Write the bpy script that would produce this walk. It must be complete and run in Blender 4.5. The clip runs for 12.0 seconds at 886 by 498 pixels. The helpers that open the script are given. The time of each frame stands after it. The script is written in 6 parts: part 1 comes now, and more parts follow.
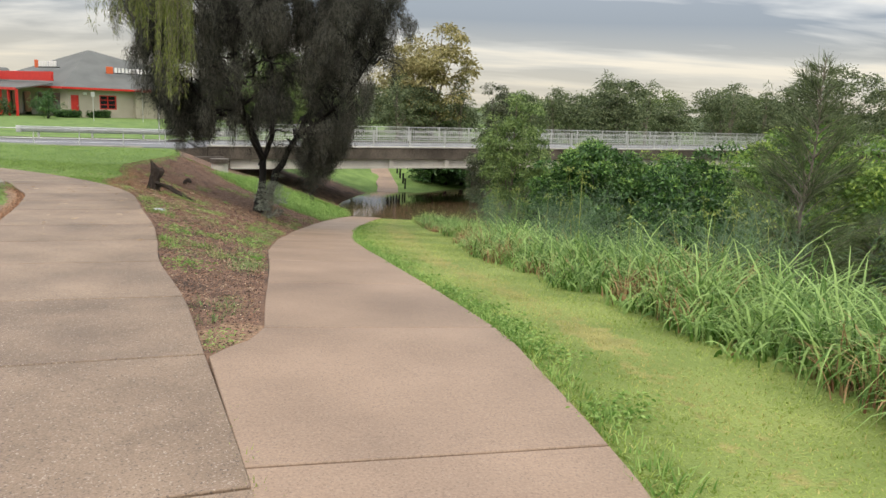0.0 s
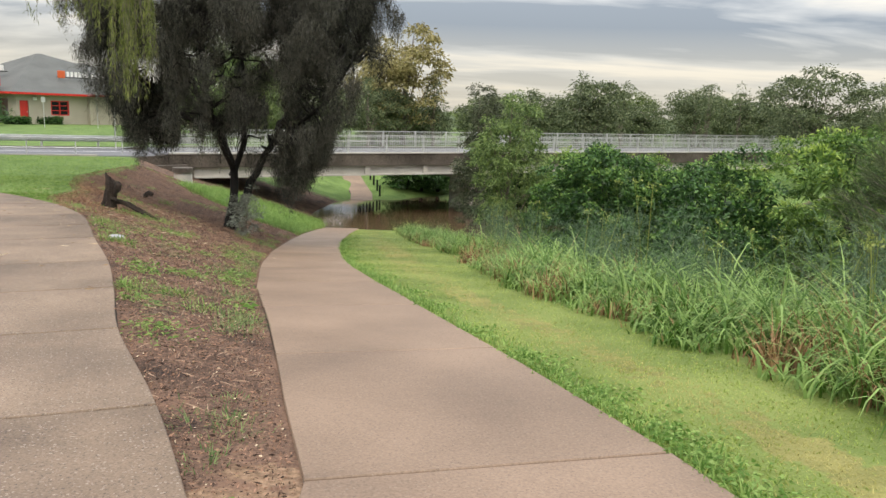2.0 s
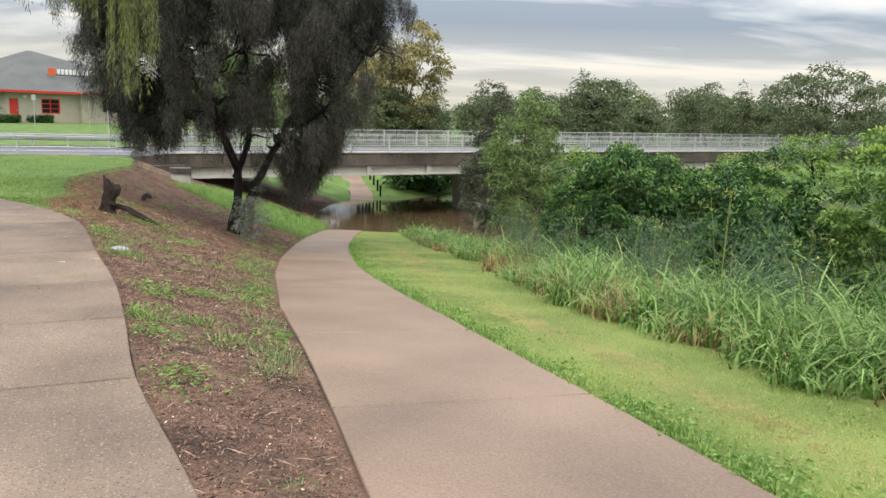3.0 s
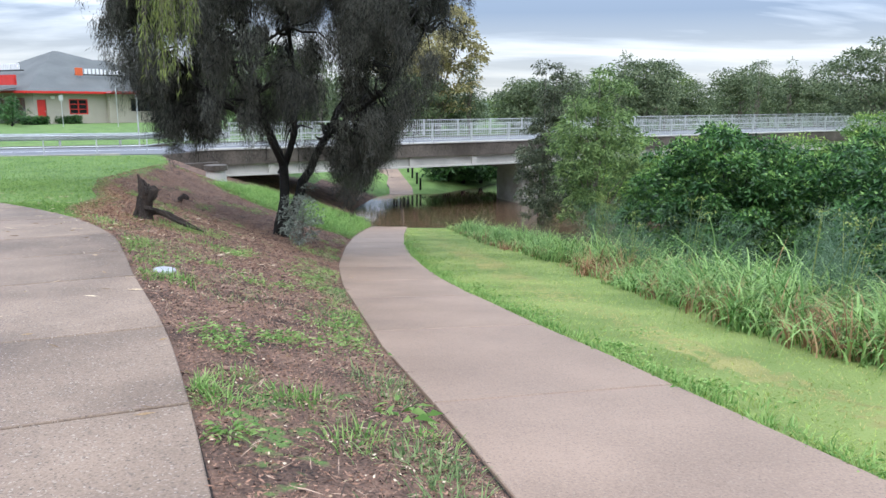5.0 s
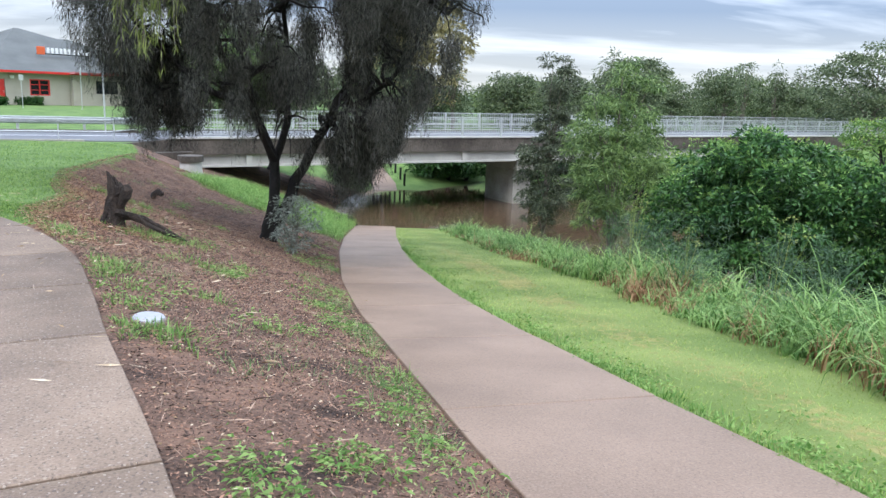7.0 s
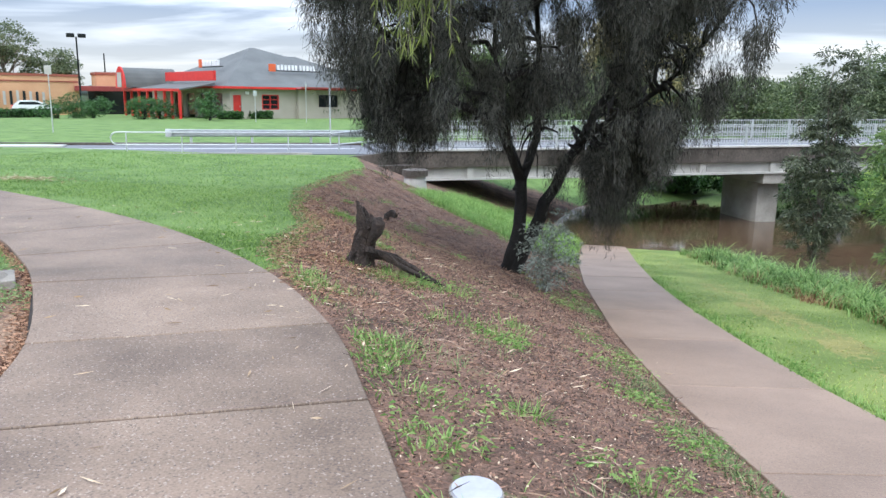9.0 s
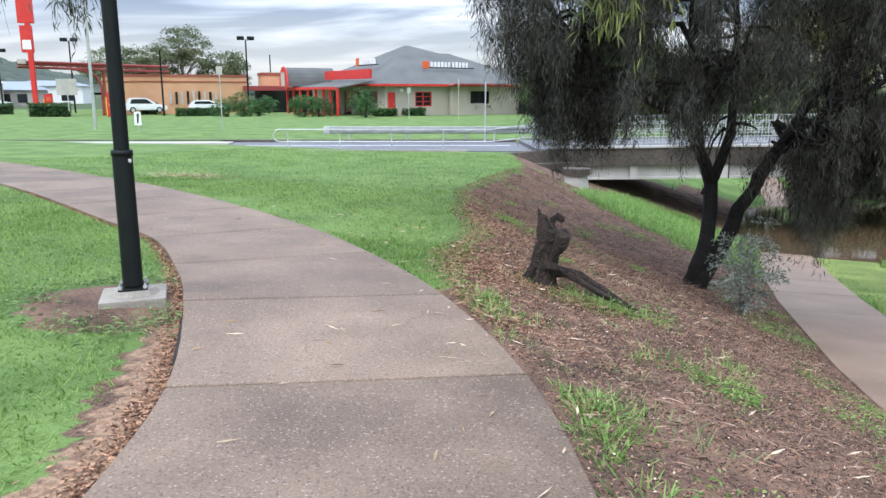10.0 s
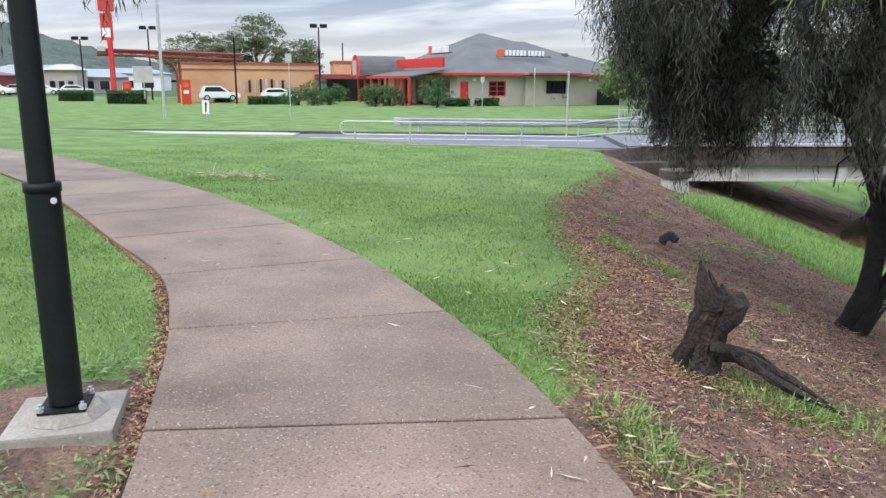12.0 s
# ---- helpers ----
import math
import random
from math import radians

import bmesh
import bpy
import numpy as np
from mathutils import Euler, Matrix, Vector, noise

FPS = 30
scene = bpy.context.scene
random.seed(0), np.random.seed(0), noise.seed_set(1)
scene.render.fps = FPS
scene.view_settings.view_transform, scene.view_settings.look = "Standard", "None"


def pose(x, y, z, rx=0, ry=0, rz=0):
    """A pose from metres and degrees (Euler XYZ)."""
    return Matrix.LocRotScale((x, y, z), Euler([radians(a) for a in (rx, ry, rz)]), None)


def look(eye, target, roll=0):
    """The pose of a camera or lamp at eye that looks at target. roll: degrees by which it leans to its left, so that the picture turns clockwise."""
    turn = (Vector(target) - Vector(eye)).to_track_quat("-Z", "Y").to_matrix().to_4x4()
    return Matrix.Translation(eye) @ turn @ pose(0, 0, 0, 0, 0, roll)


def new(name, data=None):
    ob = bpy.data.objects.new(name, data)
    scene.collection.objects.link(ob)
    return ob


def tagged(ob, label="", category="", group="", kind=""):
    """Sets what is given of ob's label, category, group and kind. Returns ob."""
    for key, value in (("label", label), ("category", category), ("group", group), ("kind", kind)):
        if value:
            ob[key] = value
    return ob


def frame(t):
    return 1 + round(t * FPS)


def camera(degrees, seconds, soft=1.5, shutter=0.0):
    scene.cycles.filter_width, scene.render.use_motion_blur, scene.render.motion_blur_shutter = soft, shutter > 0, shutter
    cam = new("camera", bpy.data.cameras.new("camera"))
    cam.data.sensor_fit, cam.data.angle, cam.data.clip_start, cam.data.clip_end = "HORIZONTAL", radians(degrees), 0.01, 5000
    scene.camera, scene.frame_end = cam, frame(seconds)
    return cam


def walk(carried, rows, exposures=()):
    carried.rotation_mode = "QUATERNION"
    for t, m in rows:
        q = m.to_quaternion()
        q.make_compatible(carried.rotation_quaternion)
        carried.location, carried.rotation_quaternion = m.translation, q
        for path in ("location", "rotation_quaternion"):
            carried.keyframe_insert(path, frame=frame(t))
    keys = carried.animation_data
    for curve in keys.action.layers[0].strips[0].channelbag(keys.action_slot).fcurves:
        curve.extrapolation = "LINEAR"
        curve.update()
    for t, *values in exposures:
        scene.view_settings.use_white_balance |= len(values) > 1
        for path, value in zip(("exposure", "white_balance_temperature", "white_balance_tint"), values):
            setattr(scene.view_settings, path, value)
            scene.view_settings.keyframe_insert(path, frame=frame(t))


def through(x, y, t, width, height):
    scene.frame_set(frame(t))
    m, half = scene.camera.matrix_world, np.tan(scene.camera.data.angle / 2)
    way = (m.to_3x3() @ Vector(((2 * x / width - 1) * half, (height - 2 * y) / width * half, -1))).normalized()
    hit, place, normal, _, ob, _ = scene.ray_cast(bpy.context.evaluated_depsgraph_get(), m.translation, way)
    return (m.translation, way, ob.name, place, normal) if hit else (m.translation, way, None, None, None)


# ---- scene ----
cam = camera(61.3, 12.0)
PATH = [
    (0, (0.014, 0.116, 1.543), (0.008, 2.08, 1.165), 2.6),
    (0.5, (-0.19, 0.681, 1.541), (-0.139, 2.645, 1.166), 1.8),
    (1, (-0.397, 1.254, 1.52), (-0.348, 3.218, 1.147), 2.3),
    (1.5, (-0.639, 1.776, 1.494), (-0.575, 3.743, 1.139), 1.8),
    (2, (-0.835, 2.333, 1.444), (-0.745, 4.298, 1.08), 2.2),
    (2.5, (-1.114, 2.824, 1.414), (-1.019, 4.789, 1.053), 2.8),
    (2.7, (-1.225, 3.034, 1.43), (-1.125, 4.998, 1.069), 2.6),
    (4.3, (-1.978, 4.888, 1.175), (-1.851, 6.839, 0.753), 1.4),
    (4.5, (-2.068, 5.074, 1.195), (-1.986, 7.031, 0.791), 1.8),
    (5, (-2.302, 5.535, 1.184), (-2.261, 7.496, 0.793), 0.5),
    (5.5, (-2.486, 6.039, 1.153), (-2.43, 7.995, 0.74), 0.8),
    (6, (-2.713, 6.498, 1.131), (-2.614, 8.453, 0.725), 1.2),
    (6.5, (-2.91, 6.98, 1.126), (-2.788, 8.935, 0.719), 1.1),
    (6.7, (-2.981, 7.162, 1.135), (-2.866, 9.117, 0.729), 2.0),
    (8.3, (-3.846, 8.929, 1.08), (-3.697, 10.88, 0.666), 2.4),
    (8.5, (-3.96, 9.124, 1.116), (-3.897, 11.082, 0.711), 2.1),
    (9, (-4.292, 9.604, 1.103), (-4.681, 11.525, 0.702), 0.9),
    (9.5, (-4.649, 10.03, 1.081), (-5.315, 11.875, 0.69), -0.1),
    (10, (-4.928, 10.54, 1.053), (-5.684, 12.345, 0.639), 0.1),
    (10.5, (-5.224, 10.994, 1.044), (-6.05, 12.765, 0.619), 0.2),
    (11, (-5.479, 11.45, 1.057), (-6.345, 13.204, 0.638), -1.3),
    (11.5, (-5.698, 11.933, 1.085), (-6.586, 13.676, 0.669), 0.0),
    (12, (-5.99, 12.373, 1.07), (-6.906, 14.095, 0.628), 0.4),
]
GRADE = [(0.0, 0.22, 7850, 8), (2.5, 0.28, 7750, 8), (4.4, 0.52, 6150, 8), (6.5, 0.55, 6150, 8), (8.5, 0.6, 6150, 8), (12.0, 0.42, 6400, 10)]
walk(cam, [(t, look(eye, target, roll)) for t, eye, target, roll in PATH], GRADE)

# ---- world and sun: overcast, banks of grey cloud ----
SUN_EL, SUN_AZ, ZENITH = 52.0, 200.0, 2.9
world = bpy.data.worlds.new("overcast_sky")
scene.world = world
world.use_nodes = True
wn, wl = world.node_tree.nodes, world.node_tree.links
wn.clear()


def wnode(kind, **values):
    n = wn.new(kind)
    for key, value in values.items():
        n.inputs[key].default_value = value
    return n


w_out = wn.new("ShaderNodeOutputWorld")
w_bg = wnode("ShaderNodeBackground", Strength=0.1)
sky = wn.new("ShaderNodeTexSky")
sky.sky_type, sky.sun_disc = "NISHITA", False
sky.sun_elevation, sky.sun_rotation = radians(SUN_EL), radians(SUN_AZ)
w_co = wn.new("ShaderNodeTexCoord")
w_sep = wn.new("ShaderNodeSeparateXYZ")
wl.new(w_co.outputs["Generated"], w_sep.inputs[0])
w_up = wn.new("ShaderNodeMath")
w_up.operation = "MAXIMUM"
w_up.inputs[1].default_value = 0.0
wl.new(w_sep.outputs["Z"], w_up.inputs[0])
w_den = wn.new("ShaderNodeMath")
w_den.operation = "ADD"
w_den.inputs[1].default_value = 0.07
wl.new(w_up.outputs[0], w_den.inputs[0])
w_flat = wn.new("ShaderNodeVectorMath")
w_flat.operation = "DIVIDE"
w_cmb = wn.new("ShaderNodeCombineXYZ")
for k in range(3):
    wl.new(w_den.outputs[0], w_cmb.inputs[k])
wl.new(w_co.outputs["Generated"], w_flat.inputs[0])
wl.new(w_cmb.outputs[0], w_flat.inputs[1])
w_map = wn.new("ShaderNodeMapping")
w_map.inputs["Scale"].default_value = (0.42, 0.75, 0.0)
w_map.inputs["Rotation"].default_value = (0, 0, radians(-14))
w_map.inputs["Location"].default_value = (1.7, 0.6, 0.0)
wl.new(w_flat.outputs[0], w_map.inputs[0])
w_big = wnode("ShaderNodeTexNoise", Scale=0.8, Detail=7.0, Roughness=0.52, Distortion=0.5)
wl.new(w_map.outputs[0], w_big.inputs["Vector"])
w_ramp = wn.new("ShaderNodeValToRGB")
cr = w_ramp.color_ramp
cr.elements[0].position, cr.elements[0].color = 0.43, (2.9, 3.6, 4.9, 1)
cr.elements[1].position, cr.elements[1].color = 0.635, (9.6, 9.6, 9.8, 1)
e = cr.elements.new(0.52)
e.color = (5.6, 6.3, 7.6, 1)
wl.new(w_big.outputs["Fac"], w_ramp.inputs[0])
# a paler band low over the horizon
w_low = wn.new("ShaderNodeMapRange")
w_low.inputs["From Min"].default_value, w_low.inputs["From Max"].default_value = 0.02, 0.11
w_low.inputs["To Min"].default_value, w_low.inputs["To Max"].default_value = 0.75, 0.0
wl.new(w_sep.outputs["Z"], w_low.inputs["Value"])
w_pale = wn.new("ShaderNodeMix")
w_pale.data_type = "RGBA"
w_pale.inputs[7].default_value = (9.0, 9.0, 8.7, 1)
wl.new(w_low.outputs[0], w_pale.inputs[0])
wl.new(w_ramp.outputs[0], w_pale.inputs[6])
w_mix = wn.new("ShaderNodeMix")
w_mix.data_type = "RGBA"
w_mix.inputs[0].default_value = 0.92
wl.new(sky.outputs[0], w_mix.inputs[6])
wl.new(w_pale.outputs[2], w_mix.inputs[7])
# an overcast sky is several times brighter overhead than low down
w_cie = wn.new("ShaderNodeMath")
w_cie.operation = "MULTIPLY_ADD"
w_cie.inputs[1].default_value, w_cie.inputs[2].default_value = ZENITH, 0.66
wl.new(w_up.outputs[0], w_cie.inputs[0])
w_gain = wn.new("ShaderNodeVectorMath")
w_gain.operation = "SCALE"
wl.new(w_mix.outputs[2], w_gain.inputs[0])
wl.new(w_cie.outputs[0], w_gain.inputs["Scale"])
wl.new(w_gain.outputs[0], w_bg.inputs["Color"])
wl.new(w_bg.outputs[0], w_out.inputs[0])

sun_data = bpy.data.lights.new("sun", "SUN")
sun_data.energy, sun_data.angle, sun_data.color = 1.5, radians(28), (1.0, 0.96, 0.9)
sun = new("sun", sun_data)
sun.matrix_world = look((0, 0, 30), (-10 * math.sin(radians(SUN_AZ)), -10 * math.cos(radians(SUN_AZ)), 30 - 10 * math.tan(radians(SUN_EL))))


# ---- materials ----
def material(name, dark, light, rough=0.8, metal=0.0, scale=8.0, fine=60.0, bump=0.2, depth=0.01, island=0.0, random=0.0, stains=0.0, stain_tint=(0.1, 0.09, 0.08), space="Object", specks=0.0, speck_tint=(0.34, 0.275, 0.22)):
    """Two tones mixed by a coarse and a fine noise; optional shift of tone per leaf or per piece, and stains."""
    m = bpy.data.materials.new(name)
    m.use_nodes = True
    nt = m.node_tree
    n, l = nt.nodes, nt.links
    bs = n["Principled BSDF"]
    bs.inputs["Roughness"].default_value, bs.inputs["Metallic"].default_value = rough, metal
    co = n.new("ShaderNodeTexCoord")
    src = n.new("ShaderNodeNewGeometry").outputs["Position"] if space == "World" else co.outputs[space]
    na, nb = n.new("ShaderNodeTexNoise"), n.new("ShaderNodeTexNoise")
    for node, sc, det in ((na, scale, 5), (nb, fine, 3)):
        node.inputs["Scale"].default_value, node.inputs["Detail"].default_value = sc, det
        l.new(src, node.inputs["Vector"])
    add = n.new("ShaderNodeMath")
    add.operation = "MULTIPLY_ADD"
    add.inputs[1].default_value = 0.45
    l.new(nb.outputs["Fac"], add.inputs[0])
    half = n.new("ShaderNodeMath")
    half.operation = "MULTIPLY"
    half.inputs[1].default_value = 0.55
    l.new(na.outputs["Fac"], half.inputs[0])
    l.new(half.outputs[0], add.inputs[2])
    last = add.outputs[0]
    if island or random:
        g = n.new("ShaderNodeNewGeometry").outputs["Random Per Island"] if island else n.new("ShaderNodeObjectInfo").outputs["Random"]
        k = n.new("ShaderNodeMath")
        k.operation = "MULTIPLY_ADD"
        k.inputs[1].default_value = island or random
        l.new(g, k.inputs[0])
        off = n.new("ShaderNodeMath")
        off.operation = "SUBTRACT"
        off.inputs[1].default_value = (island or random) / 2
        l.new(last, off.inputs[0])
        l.new(off.outputs[0], k.inputs[2])
        last = k.outputs[0]
    ramp = n.new("ShaderNodeValToRGB")
    ramp.color_ramp.elements[0].position, ramp.color_ramp.elements[1].position = 0.33, 0.67
    ramp.color_ramp.elements[0].color, ramp.color_ramp.elements[1].color = (*dark, 1), (*light, 1)
    l.new(last, ramp.inputs[0])
    colour = ramp.outputs[0]
    if stains:
        ns = n.new("ShaderNodeTexNoise")
        ns.inputs["Scale"].default_value, ns.inputs["Detail"].default_value, ns.inputs["Roughness"].default_value = 0.55, 6, 0.6
        l.new(n.new("ShaderNodeNewGeometry").outputs["Position"], ns.inputs["Vector"])
        sr = n.new("ShaderNodeMapRange")
        sr.inputs["From Min"].default_value, sr.inputs["From Max"].default_value, sr.inputs["To Max"].default_value = 0.5, 0.72, stains
        l.new(ns.outputs["Fac"], sr.inputs["Value"])
        mx = n.new("ShaderNodeMix")
        mx.data_type = "RGBA"
        mx.inputs[7].default_value = (*stain_tint, 1)
        l.new(sr.outputs[0], mx.inputs[0])
        l.new(colour, mx.inputs[6])
        colour = mx.outputs[2]
    if specks:
        vo = n.new("ShaderNodeTexVoronoi")
        vo.inputs["Scale"].default_value = 120.0
        l.new(src, vo.inputs["Vector"])
        sr = n.new("ShaderNodeMapRange")
        sr.inputs["From Min"].default_value, sr.inputs["From Max"].default_value = 0.92, 0.99
        sr.inputs["To Max"].default_value = specks
        bw = n.new("ShaderNodeSeparateColor")
        l.new(vo.outputs["Color"], bw.inputs[0])
        l.new(bw.outputs[0], sr.inputs["Value"])
        mx = n.new("ShaderNodeMix")
        mx.data_type = "RGBA"
        mx.inputs[7].default_value = (*speck_tint, 1)
        l.new(sr.outputs[0], mx.inputs[0])
        l.new(colour, mx.inputs[6])
        colour = mx.outputs[2]
        # dark stones beside the pale ones
        sd = n.new("ShaderNodeMapRange")
        sd.inputs["From Min"].default_value, sd.inputs["From Max"].default_value = 0.86, 0.97
        sd.inputs["To Max"].default_value = min(1.0, specks * 0.9)
        l.new(bw.outputs[1], sd.inputs["Value"])
        md = n.new("ShaderNodeMix")
        md.data_type = "RGBA"
        md.inputs[7].default_value = (0.055, 0.04, 0.034, 1)
        l.new(sd.outputs[0], md.inputs[0])
        l.new(colour, md.inputs[6])
        colour = md.outputs[2]
    l.new(colour, bs.inputs["Base Color"])
    if bump:
        b = n.new("ShaderNodeBump")
        b.inputs["Strength"].default_value, b.inputs["Distance"].default_value = bump, depth
        l.new(nb.outputs["Fac"], b.inputs["Height"])
        l.new(b.outputs[0], bs.inputs["Normal"])
    return m


def leaf_material(name, dark, light, rough=0.55, through=0.25, island=0.7):
    """Leaves and blades: two tones from leaf to leaf, and some light let through."""
    m = material(name, dark, light, rough, scale=0.8, fine=3.0, bump=0, island=island, space="World")
    nt = m.node_tree
    n, l = nt.nodes, nt.links
    bs = n["Principled BSDF"]
    out = n["Material Output"]
    tr = n.new("ShaderNodeBsdfTranslucent")
    col = bs.inputs["Base Color"].links[0].from_socket
    l.new(col, tr.inputs["Color"])
    mix = n.new("ShaderNodeMixShader")
    mix.inputs[0].default_value = through
    l.new(bs.outputs[0], mix.inputs[1])
    l.new(tr.outputs[0], mix.inputs[2])
    l.new(mix.outputs[0], out.inputs[0])
    bs.inputs["Specular IOR Level"].default_value = 0.3
    return m


M_CONC_UP = material("brown_exposed_concrete", (0.112, 0.076, 0.053), (0.292, 0.207, 0.149), 0.68, scale=1.4, fine=90, bump=0.6, depth=0.005, random=0.12, stains=0.4, stain_tint=(0.075, 0.054, 0.044), space="World", specks=0.7, speck_tint=(0.38, 0.315, 0.26))
M_CONC_LOW = material("pinkish_brown_concrete", (0.172, 0.115, 0.081), (0.325, 0.223, 0.161), 0.6, scale=0.9, fine=70, bump=0.35, depth=0.003, random=0.12, stains=0.35, stain_tint=(0.105, 0.073, 0.058), space="World", specks=0.35)
M_JOINT = material("joint_dirt", (0.012, 0.009, 0.007), (0.035, 0.025, 0.02), 0.95)
M_CONC = material("weathered_concrete", (0.18, 0.165, 0.145), (0.42, 0.39, 0.35), 0.85, scale=1.2, fine=30, bump=0.25, stains=0.7, stain_tint=(0.09, 0.075, 0.06), space="World")
M_CONC_PALE = material("pale_concrete", (0.34, 0.325, 0.30), (0.50, 0.48, 0.45), 0.8, scale=1.5, fine=40, bump=0.15, stains=0.25, stain_tint=(0.26, 0.23, 0.2), space="World")
# stained concrete; on the far kerb its dark tone also paints a shadow
M_CONC_STAIN_SHADE = material("stained_concrete_and_kerb_shade", (0.035, 0.028, 0.023), (0.135, 0.112, 0.094), 0.9, scale=0.9, fine=12, bump=0.3, stains=0.85, stain_tint=(0.03, 0.023, 0.018), space="World")
M_FOOT = material("grey_footing_concrete", (0.19, 0.168, 0.138), (0.35, 0.315, 0.27), 0.85, scale=3, fine=60, bump=0.3, stains=0.5, stain_tint=(0.11, 0.09, 0.072), space="World")
M_LID = material("white_plastic_lid", (0.32, 0.32, 0.35), (0.40, 0.40, 0.43), 0.5, scale=6, fine=40, bump=0.05)
M_GALV = material("galvanised_steel", (0.42, 0.43, 0.43), (0.62, 0.63, 0.63), 0.45, 0.6, scale=3, fine=30, bump=0.05)
M_ASPHALT = material("asphalt", (0.10, 0.10, 0.11), (0.17, 0.17, 0.18), 0.6, scale=0.5, fine=80, bump=0.3, space="World")
M_BLACK = material("black_paint", (0.004, 0.006, 0.006), (0.009, 0.012, 0.012), 0.55, scale=6, fine=60, bump=0.04)
M_BLACK.node_tree.nodes["Principled BSDF"].inputs["Specular IOR Level"].default_value = 0.25
M_TURF = material("island_turf", (0.075, 0.14, 0.03), (0.16, 0.25, 0.065), 0.9, scale=1.2, fine=40, bump=0.6, depth=0.03, space="World")
M_BARK = material("dark_bark", (0.004, 0.0035, 0.003), (0.018, 0.015, 0.013), 0.95, scale=6, fine=30, bump=0.8, depth=0.03)
M_BARK_GREY = material("grey_bark", (0.10, 0.085, 0.07), (0.25, 0.21, 0.18), 0.9, scale=5, fine=30, bump=0.6, depth=0.02)
M_STUMP = material("charred_stump_wood", (0.003, 0.0026, 0.0022), (0.06, 0.04, 0.03), 0.92, scale=9, fine=46, bump=1.0, depth=0.03)
M_RED = material("red_paint", (0.50, 0.02, 0.02), (0.66, 0.04, 0.03), 0.45, scale=2, fine=20, bump=0.03)
M_DARKRED = material("dark_red_steel", (0.20, 0.03, 0.028), (0.30, 0.05, 0.045), 0.5, scale=2, fine=20, bump=0.03)
M_WALL = material("beige_render", (0.37, 0.335, 0.28), (0.47, 0.43, 0.36), 0.85, scale=0.8, fine=20, bump=0.1)
M_ROOF = material("grey_roof_sheet", (0.075, 0.078, 0.074), (0.13, 0.133, 0.126), 0.7, scale=0.6, fine=14, bump=0.2)
M_ORANGE = material("orange_brick_render", (0.52, 0.28, 0.15), (0.64, 0.37, 0.21), 0.85, scale=0.7, fine=16, bump=0.1)
M_BROWNRED = material("brown_red_trim", (0.25, 0.07, 0.045), (0.33, 0.10, 0.06), 0.7)
M_WHITE = material("white_paint", (0.72, 0.72, 0.72), (0.82, 0.82, 0.82), 0.5, bump=0.02)
M_CARWHITE = material("white_car_paint", (0.70, 0.71, 0.72), (0.78, 0.79, 0.8), 0.2, bump=0)
M_CARGREY = material("silver_car_paint", (0.32, 0.34, 0.36), (0.4, 0.42, 0.44), 0.25, bump=0)
M_RUBBER = material("black_rubber", (0.01, 0.01, 0.01), (0.02, 0.02, 0.02), 0.8, bump=0)
M_GLASS = material("dark_window_glass", (0.012, 0.015, 0.018), (0.03, 0.035, 0.04), 0.08, bump=0)
M_YELLOW = material("yellow_paint", (0.7, 0.4, 0.03), (0.8, 0.5, 0.05), 0.5, bump=0)
M_SIGN = material("orange_sign_face", (0.62, 0.10, 0.03), (0.7, 0.14, 0.05), 0.5, bump=0)
M_BLUEROOF = material("blue_grey_roof", (0.20, 0.235, 0.27), (0.28, 0.315, 0.35), 0.6, bump=0.05)
M_CHIP = material("bark_mulch_chip", (0.035, 0.019, 0.014), (0.36, 0.205, 0.14), 0.95, island=1.1, bump=0, space="World")
M_LITTER = material("dry_leaf_litter", (0.30, 0.20, 0.11), (0.62, 0.50, 0.36), 0.8, island=0.9, bump=0, space="World")
M_LAWN = leaf_material("lawn_blades", (0.085, 0.17, 0.025), (0.29, 0.41, 0.115), 0.7, 0.5, 0.75)
M_MOWN = leaf_material("mown_strip_blades", (0.15, 0.225, 0.03), (0.40, 0.48, 0.14), 0.7, 0.5, 0.75)
M_WEED = leaf_material("weed_leaves", (0.12, 0.24, 0.05), (0.33, 0.47, 0.15), 0.55, 0.45)
M_WEED_PALE = leaf_material("grey_green_weed", (0.10, 0.175, 0.06), (0.27, 0.36, 0.15), 0.65, 0.4)
M_REED = leaf_material("long_grass_blades", (0.075, 0.165, 0.028), (0.33, 0.48, 0.16), 0.5, 0.4)
M_TURFDRY = leaf_material("yellowed_turf", (0.27, 0.26, 0.075), (0.47, 0.42, 0.17), 0.7, 0.4, 0.5)
M_STRAW = leaf_material("dry_grass_blades", (0.20, 0.10, 0.05), (0.44, 0.28, 0.15), 0.8, 0.2)
M_FENNEL = leaf_material("feathery_green", (0.07, 0.13, 0.07), (0.17, 0.25, 0.15), 0.6, 0.3)
M_UMBEL = leaf_material("yellow_flower_heads", (0.18, 0.24, 0.06), (0.34, 0.38, 0.12), 0.6, 0.3)
M_NEEDLE = leaf_material("dark_weeping_needles", (0.018, 0.019, 0.016), (0.125, 0.123, 0.105), 0.9, 0.2, 0.6)
M_TWIGLEAF = leaf_material("yellow_green_hanging_leaves", (0.10, 0.13, 0.03), (0.24, 0.28, 0.08), 0.5, 0.3)
M_GUMLEAF = leaf_material("grey_green_gum_leaves", (0.03, 0.04, 0.028), (0.10, 0.12, 0.085), 0.5, 0.2)
M_SHRUB = leaf_material("dark_glossy_shrub_leaves", (0.016, 0.052, 0.016), (0.085, 0.19, 0.05), 0.38, 0.2, 0.4)
